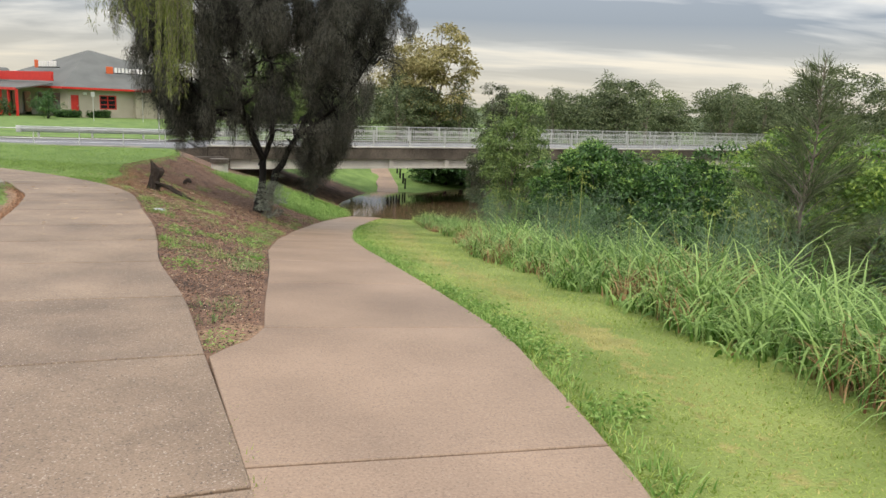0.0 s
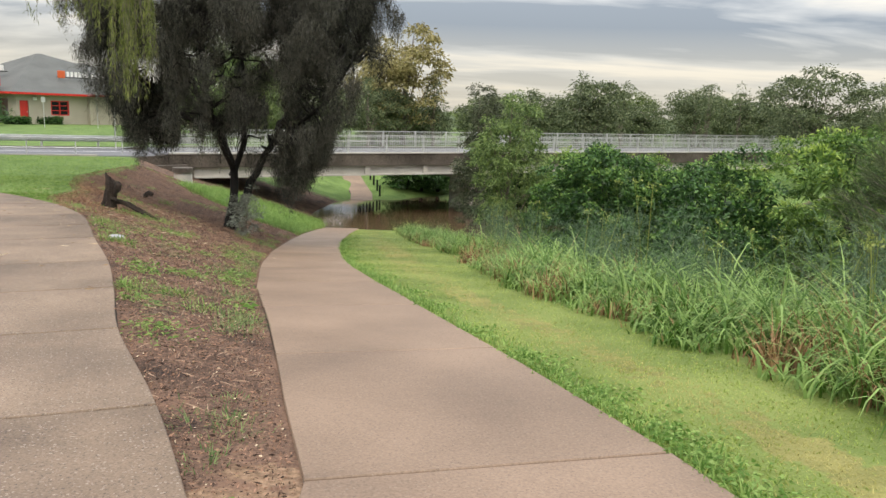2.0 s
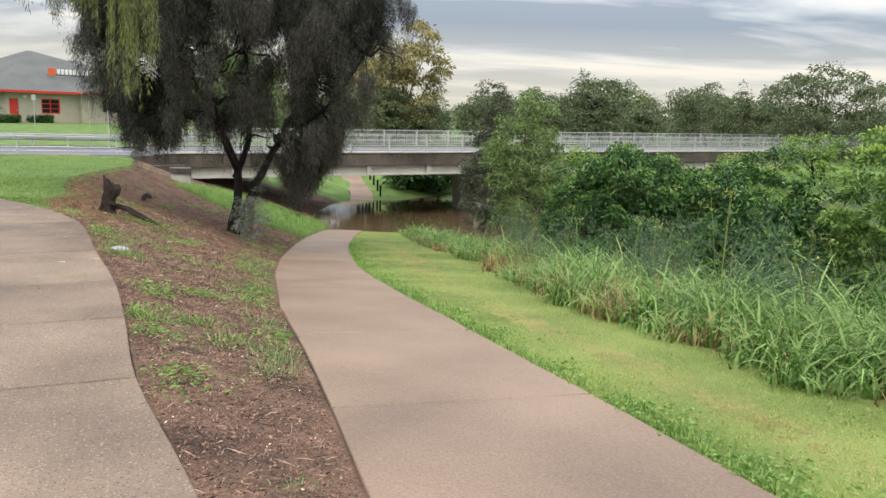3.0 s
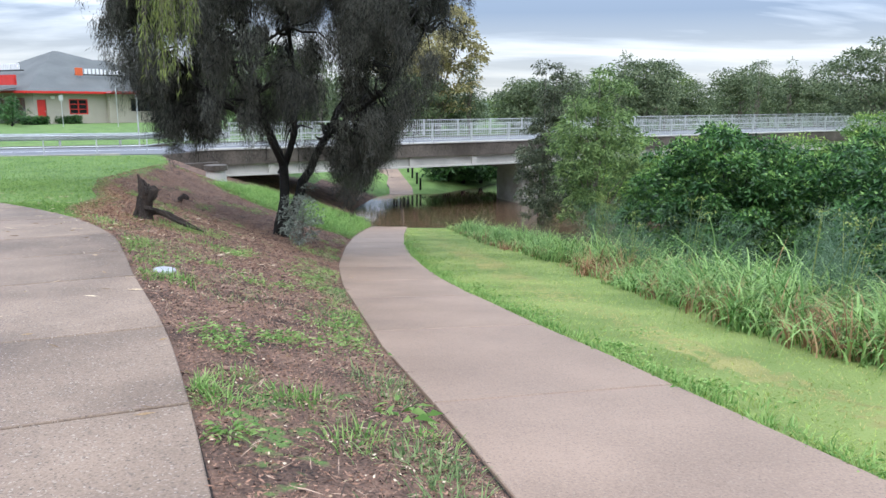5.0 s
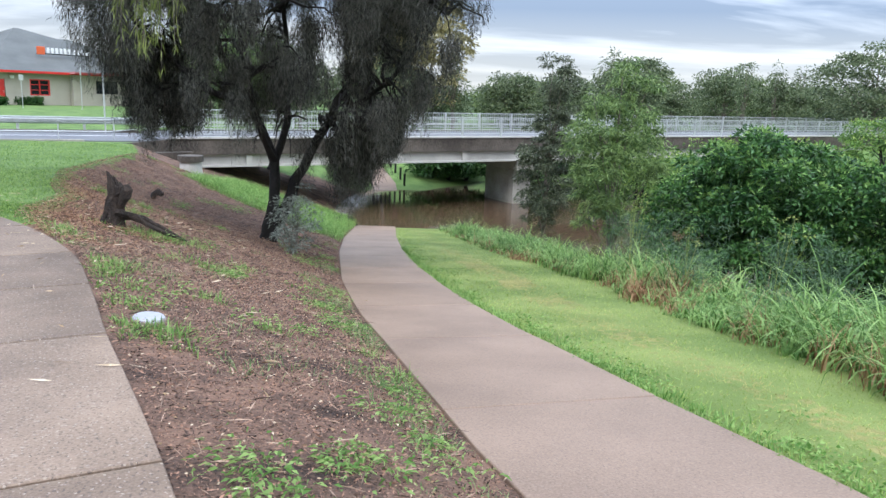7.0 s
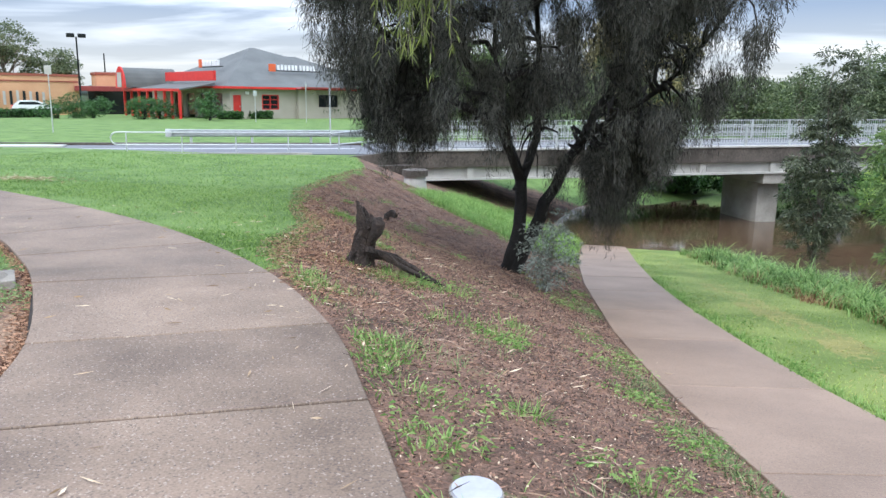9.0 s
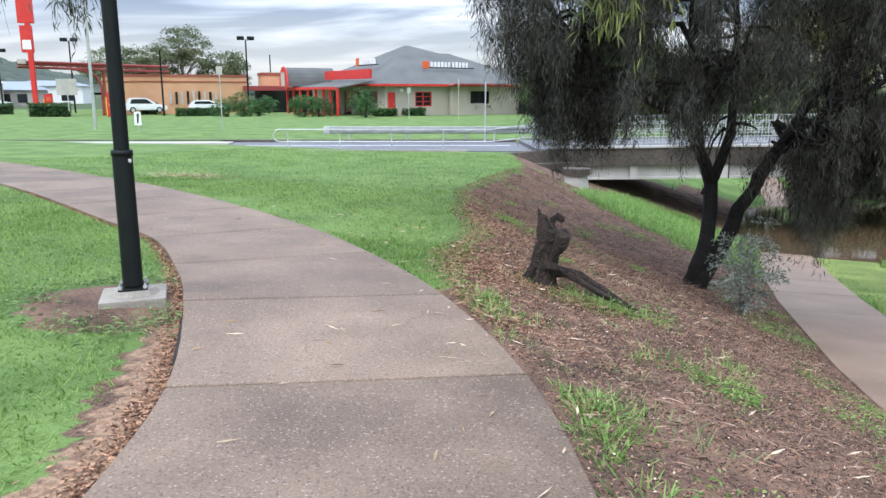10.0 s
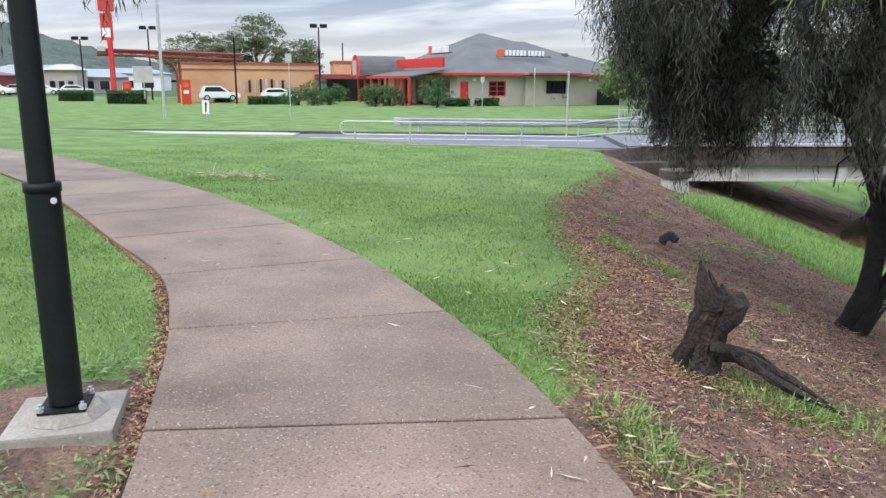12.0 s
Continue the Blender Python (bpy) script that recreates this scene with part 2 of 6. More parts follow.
M_SHRUB_LIGHT = leaf_material("fresh_green_shrub_leaves", (0.05, 0.12, 0.026), (0.22, 0.35, 0.09), 0.42, 0.28, 0.4)
# paler copies of the shrub leaves: lit clump tops put into the colour
M_LIT_LEAF = leaf_material("lit_top_yellow_green_leaves", (0.24, 0.36, 0.06), (0.46, 0.58, 0.17), 0.5, 0.4, 0.5)
M_LIT_LEAF_DARK = leaf_material("lit_top_green_leaves", (0.10, 0.22, 0.05), (0.27, 0.42, 0.12), 0.42, 0.3, 0.5)
M_LITTER_RED = material("reddish_leaf_litter", (0.11, 0.052, 0.03), (0.45, 0.26, 0.16), 0.9, island=1.0, bump=0, space="World")
M_STRIP = material("bark_strips", (0.06, 0.036, 0.026), (0.42, 0.29, 0.21), 0.9, island=1.0, bump=0, space="World")
M_SAPLING = leaf_material("sapling_leaves", (0.09, 0.15, 0.05), (0.26, 0.36, 0.13), 0.5, 0.35)
M_SAPGREY = leaf_material("grey_sapling_leaves", (0.05, 0.065, 0.04), (0.15, 0.17, 0.10), 0.5, 0.25)
M_SILVER = leaf_material("silver_grey_leaves", (0.12, 0.14, 0.11), (0.30, 0.33, 0.28), 0.6, 0.2)
M_OLIVE = leaf_material("olive_brown_leaves", (0.20, 0.175, 0.07), (0.42, 0.37, 0.18), 0.6, 0.35)
M_FARTREE = leaf_material("far_tree_leaves", (0.07, 0.098, 0.05), (0.19, 0.23, 0.12), 0.6, 0.3)
M_FARTREE_B = leaf_material("far_tree_fresh_leaves", (0.07, 0.11, 0.035), (0.19, 0.25, 0.09), 0.6, 0.25)
M_FEATHER = leaf_material("casuarina_needles", (0.06, 0.085, 0.04), (0.17, 0.21, 0.10), 0.6, 0.4)
M_HILL = material("wooded_hill", (0.035, 0.05, 0.04), (0.08, 0.10, 0.075), 0.95, scale=0.03, fine=0.2, bump=0.8, depth=4, space="World")

# the ground: turf, mown strip, mulch and rough soil, told apart by the weights laid on the sheet
M_GROUND = material("ground_soil", (0.022, 0.012, 0.009), (0.27, 0.155, 0.105), 0.95, scale=2.5, fine=50, bump=0.9, depth=0.03, space="World")


def ground_layers():
    nt = M_GROUND.node_tree
    n, l = nt.nodes, nt.links
    bs = n["Principled BSDF"]
    pos = n.new("ShaderNodeNewGeometry").outputs["Position"]
    col = bs.inputs["Base Color"].links[0].from_socket
    for attr, dark, light, scale in (("lawn", (0.08, 0.145, 0.03), (0.155, 0.24, 0.062), 0.9), ("mown", (0.12, 0.175, 0.035), (0.23, 0.28, 0.075), 0.8), ("dry", (0.19, 0.19, 0.055), (0.31, 0.28, 0.095), 2.0), ("rough", (0.025, 0.05, 0.015), (0.07, 0.10, 0.03), 2.0), ("grit", (0.18, 0.108, 0.066), (0.37, 0.24, 0.155), 30.0)):
        a = n.new("ShaderNodeAttribute")
        a.attribute_name = attr
        na, nb = n.new("ShaderNodeTexNoise"), n.new("ShaderNodeTexNoise")
        na.inputs["Scale"].default_value, na.inputs["Detail"].default_value = scale, 6
        nb.inputs["Scale"].default_value, nb.inputs["Detail"].default_value = 9.0, 6
        l.new(pos, na.inputs["Vector"])
        l.new(pos, nb.inputs["Vector"])
        r = n.new("ShaderNodeValToRGB")
        r.color_ramp.elements[0].position, r.color_ramp.elements[1].position = 0.35, 0.65
        r.color_ramp.elements[0].color, r.color_ramp.elements[1].color = (*dark, 1), (*light, 1)
        l.new(na.outputs["Fac"], r.inputs[0])
        ad = n.new("ShaderNodeMath")
        ad.operation = "ADD"
        l.new(a.outputs["Fac"], ad.inputs[0])
        l.new(nb.outputs["Fac"], ad.inputs[1])
        mr = n.new("ShaderNodeMapRange")
        mr.inputs["From Min"].default_value, mr.inputs["From Max"].default_value = 0.93, 1.07
        l.new(ad.outputs[0], mr.inputs["Value"])
        mx = n.new("ShaderNodeMix")
        mx.data_type = "RGBA"
        l.new(mr.outputs[0], mx.inputs[0])
        l.new(col, mx.inputs[6])
        l.new(r.outputs[0], mx.inputs[7])
        col = mx.outputs[2]
    l.new(col, bs.inputs["Base Color"])


ground_layers()

M_WATER = bpy.data.materials.new("brown_flood_water")
M_WATER.use_nodes = True
_b = M_WATER.node_tree.nodes["Principled BSDF"]
_b.inputs["Base Color"].default_value = (0.085, 0.052, 0.03, 1)
_b.inputs["Roughness"].default_value = 0.06
_n = M_WATER.node_tree.nodes.new("ShaderNodeTexNoise")
_n.inputs["Scale"].default_value, _n.inputs["Detail"].default_value = 2.5, 3
_u = M_WATER.node_tree.nodes.new("ShaderNodeBump")
_u.inputs["Strength"].default_value, _u.inputs["Distance"].default_value = 0.06, 0.05
M_WATER.node_tree.links.new(M_WATER.node_tree.nodes.new("ShaderNodeNewGeometry").outputs["Position"], _n.inputs["Vector"])
M_WATER.node_tree.links.new(_n.outputs["Fac"], _u.inputs["Height"])
M_WATER.node_tree.links.new(_u.outputs[0], _b.inputs["Normal"])


# ---- building helpers ----
def fast_mesh(name, verts, quads=None, tris=None, mats=(), smooth=False):
    """A mesh from numpy arrays of corners and of four- and three-cornered faces."""
    me = bpy.data.meshes.new(name)
    verts = np.asarray(verts, np.float32)
    nq = 0 if quads is None else len(quads)
    nt = 0 if tris is None else len(tris)
    loops = np.concatenate([np.asarray(a, np.int32).ravel() for a, k in ((quads, nq), (tris, nt)) if k])
    starts = np.concatenate([np.arange(nq) * 4, nq * 4 + np.arange(nt) * 3]).astype(np.int32)
    me.vertices.add(len(verts))
    me.vertices.foreach_set("co", verts.ravel())
    me.loops.add(len(loops))
    me.loops.foreach_set("vertex_index", loops)
    me.polygons.add(nq + nt)
    me.polygons.foreach_set("loop_start", starts)
    if smooth:
        me.polygons.foreach_set("use_smooth", np.ones(nq + nt, bool))
    me.update(calc_edges=True)
    for m in mats:
        me.materials.append(m)
    return me


def part(name, bm, mat, parent=None, label="", smooth=False):
    """Links a bmesh as one mesh object under a thing or a part."""
    me = bpy.data.meshes.new(name)
    bm.normal_update()
    bm.to_mesh(me)
    bm.free()
    me.materials.append(mat)
    if smooth:
        me.polygons.foreach_set("use_smooth", [len(f.vertices) < 5 for f in me.polygons])
    ob = new(name, me)
    ob.parent = parent
    return tagged(ob, label)


def link(name, me, parent=None, label="", m=None):
    ob = new(name, me)
    ob.parent = parent
    if m is not None:
        ob.matrix_local = m
    return tagged(ob, label)


def thing(name, m, label, category, group="", kind=""):
    """An empty at a thing's base, that carries its parts."""
    ob = new(name)
    ob.empty_display_size = 0.2
    ob.matrix_world = m
    return tagged(ob, label, category, group, kind)


def box(bm, x0, x1, y0, y1, z0, z1, bevel=0.0):
    r = bmesh.ops.create_cube(bm, size=1)
    bmesh.ops.scale(bm, vec=(x1 - x0, y1 - y0, z1 - z0), verts=r["verts"])
    bmesh.ops.translate(bm, vec=((x0 + x1) / 2, (y0 + y1) / 2, (z0 + z1) / 2), verts=r["verts"])
    if bevel:
        edges = list({e for v in r["verts"] for e in v.link_edges})
        bmesh.ops.bevel(bm, geom=edges, offset=bevel, segments=2, affect="EDGES", profile=0.7)
    return bm


def boxed(x0, x1, y0, y1, z0, z1, bevel=0.0):
    return box(bmesh.new(), x0, x1, y0, y1, z0, z1, bevel)


def tube(bm, a, b, r0, r1=None, seg=8):
    """A tapered rod from a to b."""
    a, b = Vector(a), Vector(b)
    r1 = r0 if r1 is None else r1
    d = b - a
    r = bmesh.ops.create_cone(bm, cap_ends=True, segments=seg, radius1=r0, radius2=r1, depth=d.length)
    bmesh.ops.transform(bm, matrix=Matrix.Translation((a + b) / 2) @ d.to_track_quat("Z", "Y").to_matrix().to_4x4(), verts=r["verts"])
    return bm


def prism(bm, outline, y0, y1):
    """An outline in x and z, drawn out along y."""
    a = [bm.verts.new((x, y0, z)) for x, z in outline]
    b = [bm.verts.new((x, y1, z)) for x, z in outline]
    bm.faces.new(a)
    bm.faces.new(b[::-1])
    k = len(outline)
    for i in range(k):
        bm.faces.new((a[i], b[i], b[(i + 1) % k], a[(i + 1) % k]))
    bmesh.ops.recalc_face_normals(bm, faces=bm.faces)
    return bm


rng = np.random.default_rng(7)

# ---- the lie of the land: edges as (y, x), heights as (y, z) ----
CREST = [(-60,40), (-2,1.4), (0,.5), (2.8,-.7), (4.46,-1.42), (7.4,-2.84), (9.58,-3.73), (11.55,-4.68), (13.9,-5.85), (15.5,-6.95), (16.8,-7.5), (18.3,-7.7), (19.9,-8.5), (22.5,-9.5), (25,-9.9), (29,-10.4), (33.4,-12.1), (36,-13), (46,-14), (60,-12), (90,-12)]
LL = [(-60,30), (-2,.9), (0,0.2), (2.8,-.7), (4.46,-1.40), (4.8,-1.24), (5.1,-1.22), (6.15,-1.47), (8.65,-2.03), (11.14,-2.65), (14.33,-3.24), (15.9,-3.51), (19.14,-3.95), (22,-4.2), (24.44,-4.4), (28.7,-4.6), (33.2,-4.6), (35.3,-4.62), (40,-4.6), (44.8,-4.3), (48,-4.5), (56,-6.3), (64,-7.2), (90,-9)]
LR = [(-60,33), (-2,1.6), (0,1.15), (2.96,.88), (3.61,.78), (5.6,.4), (7.43,-.07), (10.1,-.77), (12.14,-1.25), (14.8,-1.78), (16.65,-2.05), (18.7,-2.35), (21.7,-2.68), (25.5,-2.95), (30,-3.1), (33.5,-3.12), (36,-3.15), (40,-3.2), (44.8,-3.0), (48,-3.2), (56,-5.1), (64,-6.0), (90,-7.8)]
MR = [(-60,36), (-2,3.4), (2,2.5), (3.8,2.32), (5.7,1.86), (8.3,1.38), (10.75,.68), (12,.48), (14.5,.4), (17,.28), (20,.2), (24.5,-.5), (27,-.9), (30,-1.2), (33,-1.5), (38,-2), (42,-1.8), (47,-1.9), (56,-3.6), (64,-3.2), (90,0)]
YL = [-60, 3, 5, 7.5, 10.8, 14.2, 17, 24, 33.2, 35.3, 40, 44.8, 50, 56, 64, 90]
ZL = [0, 0, -0.06, -0.32, -0.70, -1.17, -1.6, -2.5, -3.62, -3.9, -4.4, -4.2, -3.45, -2.4, -1.6, -1.2]

LAMP = (-8.62, 14.12)

# the road and the bridge lie along one line: x along it, y across it and away, z up
B0, BYAW = Vector((-10.0, 36.3)), 24.7
BRIDGE = pose(B0.x, B0.y, 0, 0, 0, BYAW)


def across_bridge(x, y):
    """How far a place lies beyond the bridge's near face, and how far along it."""
    c, k = math.cos(radians(BYAW)), math.sin(radians(BYAW))
    return (y - B0.y) * c - (x - B0.x) * k, (x - B0.x) * c + (y - B0.y) * k


def along(line, y):
    return np.interp(y, [p[0] for p in line], [p[1] for p in line])


def upper_level(y):
    return -0.033 * (np.clip(y, 3, 36) - 3) - 0.10 * np.clip((y - 40) / 25, 0, 1)


def lower_level(y):
    return np.interp(y, YL, ZL)


def ease(a, b, v):
    t = np.clip((v - a) / (b - a), 0, 1)
    return t * t * (3 - 2 * t)


def land(x, y):
    """The ground's height: the upper lawn, the bank, the lower path's shelf and the creek."""
    x, y = np.asarray(x, float), np.asarray(y, float)
    c, l, m = along(CREST, y), along(LL, y), along(MR, y)
    u, b = upper_level(y), lower_level(y)
    f = np.clip((x - c) / np.maximum(l - c, 0.05), 0, 1) ** np.interp(y, [14, 18, 21.5, 28, 33], [1.2, 1.18, 0.85, 0.92, 1.0])
    z = u * (1 - f) + b * f
    d = np.maximum(x - m - 0.3, 0)
    bed = np.maximum(b - np.minimum(0.18 * np.minimum(d, 3) + 0.4 * np.maximum(d - 3, 0), 1.6 + 0.06 * d), np.minimum(b, -4.5))
    far = ease(14, 26, x) * ease(0, 10, y)
    bed = bed * (1 - far) - 1.2 * far
    north = ease(50, 62, y)
    bed = bed * (1 - north) + np.maximum(bed, -1.3) * north
    z = z + 0.10 * np.exp(-((x - LAMP[0] + 0.25) ** 2 + (y - LAMP[1]) ** 2) / 0.5)
    z = z - 0.42 * np.clip((-x - 40) / 22, 0, 1) * np.clip((y - 45) / 25, 0, 1)
    return np.where(x > m, bed, z)


def spread(lo, hi, a, b, step, growth=1.22):
    """Grid lines: close together from a to b, wider and wider out to lo and hi."""
    mid = list(np.arange(a, b, step))
    out, s, v = [], step, b
    while v < hi:
        out.append(v)
        s *= growth
        v += s
    left, s, v = [], step, a
    while v > lo:
        s *= growth
        v -= s
        left.append(v)
    return np.array(left[::-1] + mid + out + [hi])


def sheet():
    xs, ys = spread(-1800, 1800, -13.0, 3.5, 0.11), spread(-1800, 1800, 0.0, 35.0, 0.13)
    X, Y = np.meshgrid(xs, ys)
    Z = land(X, Y)
    c, l, r, m = along(CREST, Y), along(LL, Y), along(LR, Y), along(MR, Y)
    near = (np.abs(X) < 40) & (Y > -20) & (Y < 60)
    bump = np.array([noise.noise(Vector((x * 1.7, y * 1.7, 0))) * 0.6 + noise.noise(Vector((x * 5, y * 5, 3))) * 0.4 for x, y in zip(X.ravel(), Y.ravel())]).reshape(X.shape)
    onbank = (X > c + 0.15) & (X < l - 0.15)
    Z = Z + np.where(onbank, 0.035, 0.008) * bump * near
    # weights
    ul = np.interp(Y, [p[1] for p in UPPER_L], [p[0] for p in UPPER_L])
    edge = 1.0
    wob = np.array([noise.noise(Vector((x * 0.8, y * 0.8, 9))) for x, y in zip(X.ravel(), Y.ravel())]).reshape(X.shape)
    lawn = ((X < c + 0.1 + 0.25 * wob) & (Y > 15.6)) | (X < ul + 0.2) | (Y > 42)
    lawn = lawn.astype(float)
    # worn turf and soil beside the upper path and round the lamp's slab
    gap = ul - X
    lawn = np.where((gap > -0.1) & (gap < 0.28 + 0.25 * wob) & (Y > 8) & (Y < 14.8), 0.0, lawn)
    lamp = np.hypot(X - LAMP[0], Y - LAMP[1])
    lawn = np.where(lamp < 0.62 + 0.3 * wob, 0.1, lawn)
    grit = np.where((gap > -0.1) & (gap < 0.3) & (Y > 8) & (Y < 13.9), 0.62, 0.0)
    grit = np.where(np.hypot(X + 1.32, Y - 5.0) < 0.42, 0.55, grit)
    wob2 = np.array([noise.noise(Vector((x * 2.1, y * 2.1, 12))) for x, y in zip(X.ravel(), Y.ravel())]).reshape(X.shape)
    mown = ((X > r - 0.05) & (X < m + 0.5) & (Y < 36)).astype(float)
    k = (X - r) / np.maximum(m - r, 0.1)
    mown = np.where((k < 0.3) & (wob2 > 0.32) & (Y < 7), 0.15, mown)
    dry = np.where((k > 0.38) & (k < 0.66) & (Y > 3) & (Y < 26), 0.50 + 0.35 * wob, 0.0)
    # lush grass low on the bank towards the water, bare dark soil where the bridge keeps the rain off
    nb, sb = across_bridge(X, Y)
    lush = onbank & (Y > 28.6 - 0.45 * np.clip(X + 8.6, 0, 3) + 0.8 * wob) & (X > -9.1)
    lawn = np.where(onbank & (Y >= 21) & (Y < 42), 0.05, lawn)
    lawn = np.where(lush, 0.7, lawn)
    lawn = np.where((nb > -0.35) & (nb < 6.0) & (sb > -1.5) & (X < l), 0.0, lawn)
    lawn = np.where(onbank & (Y < 21), 0.18 + 0.32 * wob + 0.12 * ((X - c < 0.5) | (l - X < 0.6)), lawn)
    rough = ((X >= m + 0.5) & (Y < 42)).astype(float)
    far = (np.hypot(X, Y) > 130).astype(float)
    rough = np.maximum(rough, far)
    n, k2 = X.shape
    i = np.arange(n * k2).reshape(n, k2)
    quads = np.stack([i[:-1, :-1], i[:-1, 1:], i[1:, 1:], i[1:, :-1]], -1).reshape(-1, 4)
    me = fast_mesh("ground", np.stack([X, Y, Z], -1).reshape(-1, 3), quads, mats=[M_GROUND], smooth=True)
    for key, w in (("lawn", lawn), ("mown", mown), ("dry", dry), ("rough", rough), ("grit", grit)):
        me.attributes.new(key, "FLOAT", "POINT").data.foreach_set("value", w.ravel().astype(np.float32))
    tagged(new("ground", me), "grassy ground with mulched bank sloping to a creek", "ground", kind="structure")


# joints across the upper path, left and right ends, as (x, y)
UPPER_R = [(1.4, -2), (0.5, 0), (-0.1, 1.4), (-0.7, 2.82), (-1.42, 4.46), (-2.08, 5.95), (-2.82, 7.38), (-3.36, 8.7), (-3.92, 9.99), (-4.70, 11.55), (-5.27, 12.75), (-5.90, 13.95), (-6.93, 15.32), (-8.18, 16.54), (-9.58, 17.65), (-11.3, 18.75), (-12.9, 19.65), (-14.5, 20.45), (-16.3, 21.15), (-18.1, 21.85), (-21, 22.84), (-24.2, 23.45), (-28, 24), (-33, 24.5), (-40, 25)]
UPPER_L = [(-0.5, -2.8), (-1.35, -0.8), (-1.95, 0.7), (-2.6, 2.1), (-3.25, 3.75), (-3.9, 5.3), (-4.55, 6.7), (-5.1, 7.95), (-5.6, 9.2), (-6.25, 10.75), (-6.8, 11.95), (-7.38, 13.06), (-8.30, 14.22), (-9.36, 15.3), (-10.5, 16.25), (-12.06, 17.05), (-13.5, 17.8), (-15.2, 18.65), (-16.9, 19.4), (-18.5, 20), (-21.4, 20.9), (-24.5, 21.55), (-28.2, 22.1), (-33.1, 22.6), (-40, 23.1)]


def curve_point(line, i, f):
    """Catmull-Rom between corner i and i + 1."""
    p = [Vector(line[min(max(k, 0), len(line) - 1)]) for k in (i - 1, i, i + 1, i + 2)]
    return 0.5 * ((2 * p[1]) + (p[2] - p[0]) * f + (2 * p[0] - 5 * p[1] + 4 * p[2] - p[3]) * f * f + (3 * p[1] - p[0] - 3 * p[2] + p[3]) * f ** 3)


def slab(lefts, rights, mat, parent, lift):
    """One cast slab with slightly rounded arrises; its corners follow the ground."""
    across, rows = 6, len(lefts)
    bm = bmesh.new()
    grid = []
    for a, b in zip(lefts, rights):
        row = []
        for k in range(across + 1):
            p = Vector(a).lerp(Vector(b), k / across)
            row.append(bm.verts.new((p.x, p.y, float(land(p.x, p.y)) + lift)))
        # one plane across: no dip where the slab meets the bank
        for k in range(across + 1):
            row[k].co.z = row[0].co.z + (row[-1].co.z - row[0].co.z) * k / across
        grid.append(row)
    for i in range(rows - 1):
        for k in range(across):
            bm.faces.new((grid[i][k], grid[i][k + 1], grid[i + 1][k + 1], grid[i + 1][k]))
    rim = [e for e in bm.edges if e.is_boundary]
    r = bmesh.ops.extrude_edge_only(bm, edges=rim)
    vs = [v for v in r["geom"] if isinstance(v, bmesh.types.BMVert)]
    mid = Vector((sum(v.co.x for v in vs) / len(vs), sum(v.co.y for v in vs) / len(vs), 0))
    for v in vs:
        d = Vector((v.co.x, v.co.y, 0)) - mid
        v.co += d.normalized() * 0.006
        v.co.z -= 0.006
    rim = [e for e in bm.edges if e.is_boundary]
    r = bmesh.ops.extrude_edge_only(bm, edges=rim)
    for v in r["geom"]:
        if isinstance(v, bmesh.types.BMVert):
            v.co.z -= 0.11
    bmesh.ops.recalc_face_normals(bm, faces=bm.faces)
    return part("slab", bm, mat, parent)


def inset(lefts, rights, gap):
    """Draws the first and last row in by half a joint."""
    for line in (lefts, rights):
        line[0] = Vector(line[0]) + (Vector(line[1]) - Vector(line[0])).normalized() * gap
        line[-1] = Vector(line[-1]) + (Vector(line[-2]) - Vector(line[-1])).normalized() * gap
    return lefts, rights


def paths():
    up = thing("path_upper", Matrix(), "brown exposed-aggregate concrete footpath cast in slabs", "footpath", kind="structure")
    for i in range(len(UPPER_R) - 1):
        fs = [k / 6 for k in range(7)]
        ls, rs = [curve_point(UPPER_L, i, f) for f in fs], [curve_point(UPPER_R, i, f) for f in fs]
        for k in range(7):
            rs[k] = rs[k] + (ls[k] - rs[k]).normalized() * 0.008
        slab(*inset(ls, rs, 0.017), M_CONC_UP, up, 0.035)
    low = thing("path_lower", Matrix(), "pinkish-brown concrete footpath running down to the water", "footpath", kind="structure")
    rows = [-2.0, 0.75, 2.98, 5.15, 7.4, 9.6, 11.86, 14.13, 16.4, 18.7, 21.0, 23.4, 25.7, 28.0, 30.3, 32.6, 34.9, 37.2, 39.5, 41.8, 44.4, 47.0, 50.0, 53.0, 56.0, 60.0]
    for a, b in zip(rows, rows[1:]):
        ys = np.linspace(a, b, 13 if a < 6 else 7)
        ls = [Vector((float(along(LL, y)) + 0.005, y)) for y in ys]
        rs = [Vector((float(along(LR, y + 0.4)), y + 0.4)) for y in ys]
        slab(*inset(ls, rs, 0.015), M_CONC_LOW, low, 0.032)
    # dirt in the joints under both paths
    bed = bmesh.new()
    for L, R in ((UPPER_L, UPPER_R), ([(float(along(LL, y)), y) for y in rows], [(float(along(LR, y + 0.4)), y + 0.4) for y in rows])):
        prev = None
        for (x0, y0), (x1, y1) in zip(L, R):
            cur = [bed.verts.new((x0, y0, float(land(x0, y0)) + 0.012)), bed.verts.new((x1, y1, float(land(x1, y1)) + 0.012))]
            if prev:
                bed.faces.new((prev[0], prev[1], cur[1], cur[0]))
            prev = cur
    tagged(part("trim", bed, M_JOINT), "dark dirt in the path joints", "joint filler", kind="structure")


sheet()
paths()
water = bmesh.new()
for k, (x, y) in enumerate(((-12, 26), (60, 26), (60, 62), (-12, 62))):
    water.verts.new((x, y, -3.92))
water.faces.new(water.verts[:])
tagged(part("water", water, M_WATER), "brown flood water over the path under the bridge", "water", kind="structure")

# ---- road and bridge, along one line ----
DECK = -0.86


def strip(bm, s0, s1, n0, n1, z0, z1):
    return box(bm, s0, s1, n0, n1, z0, z1)


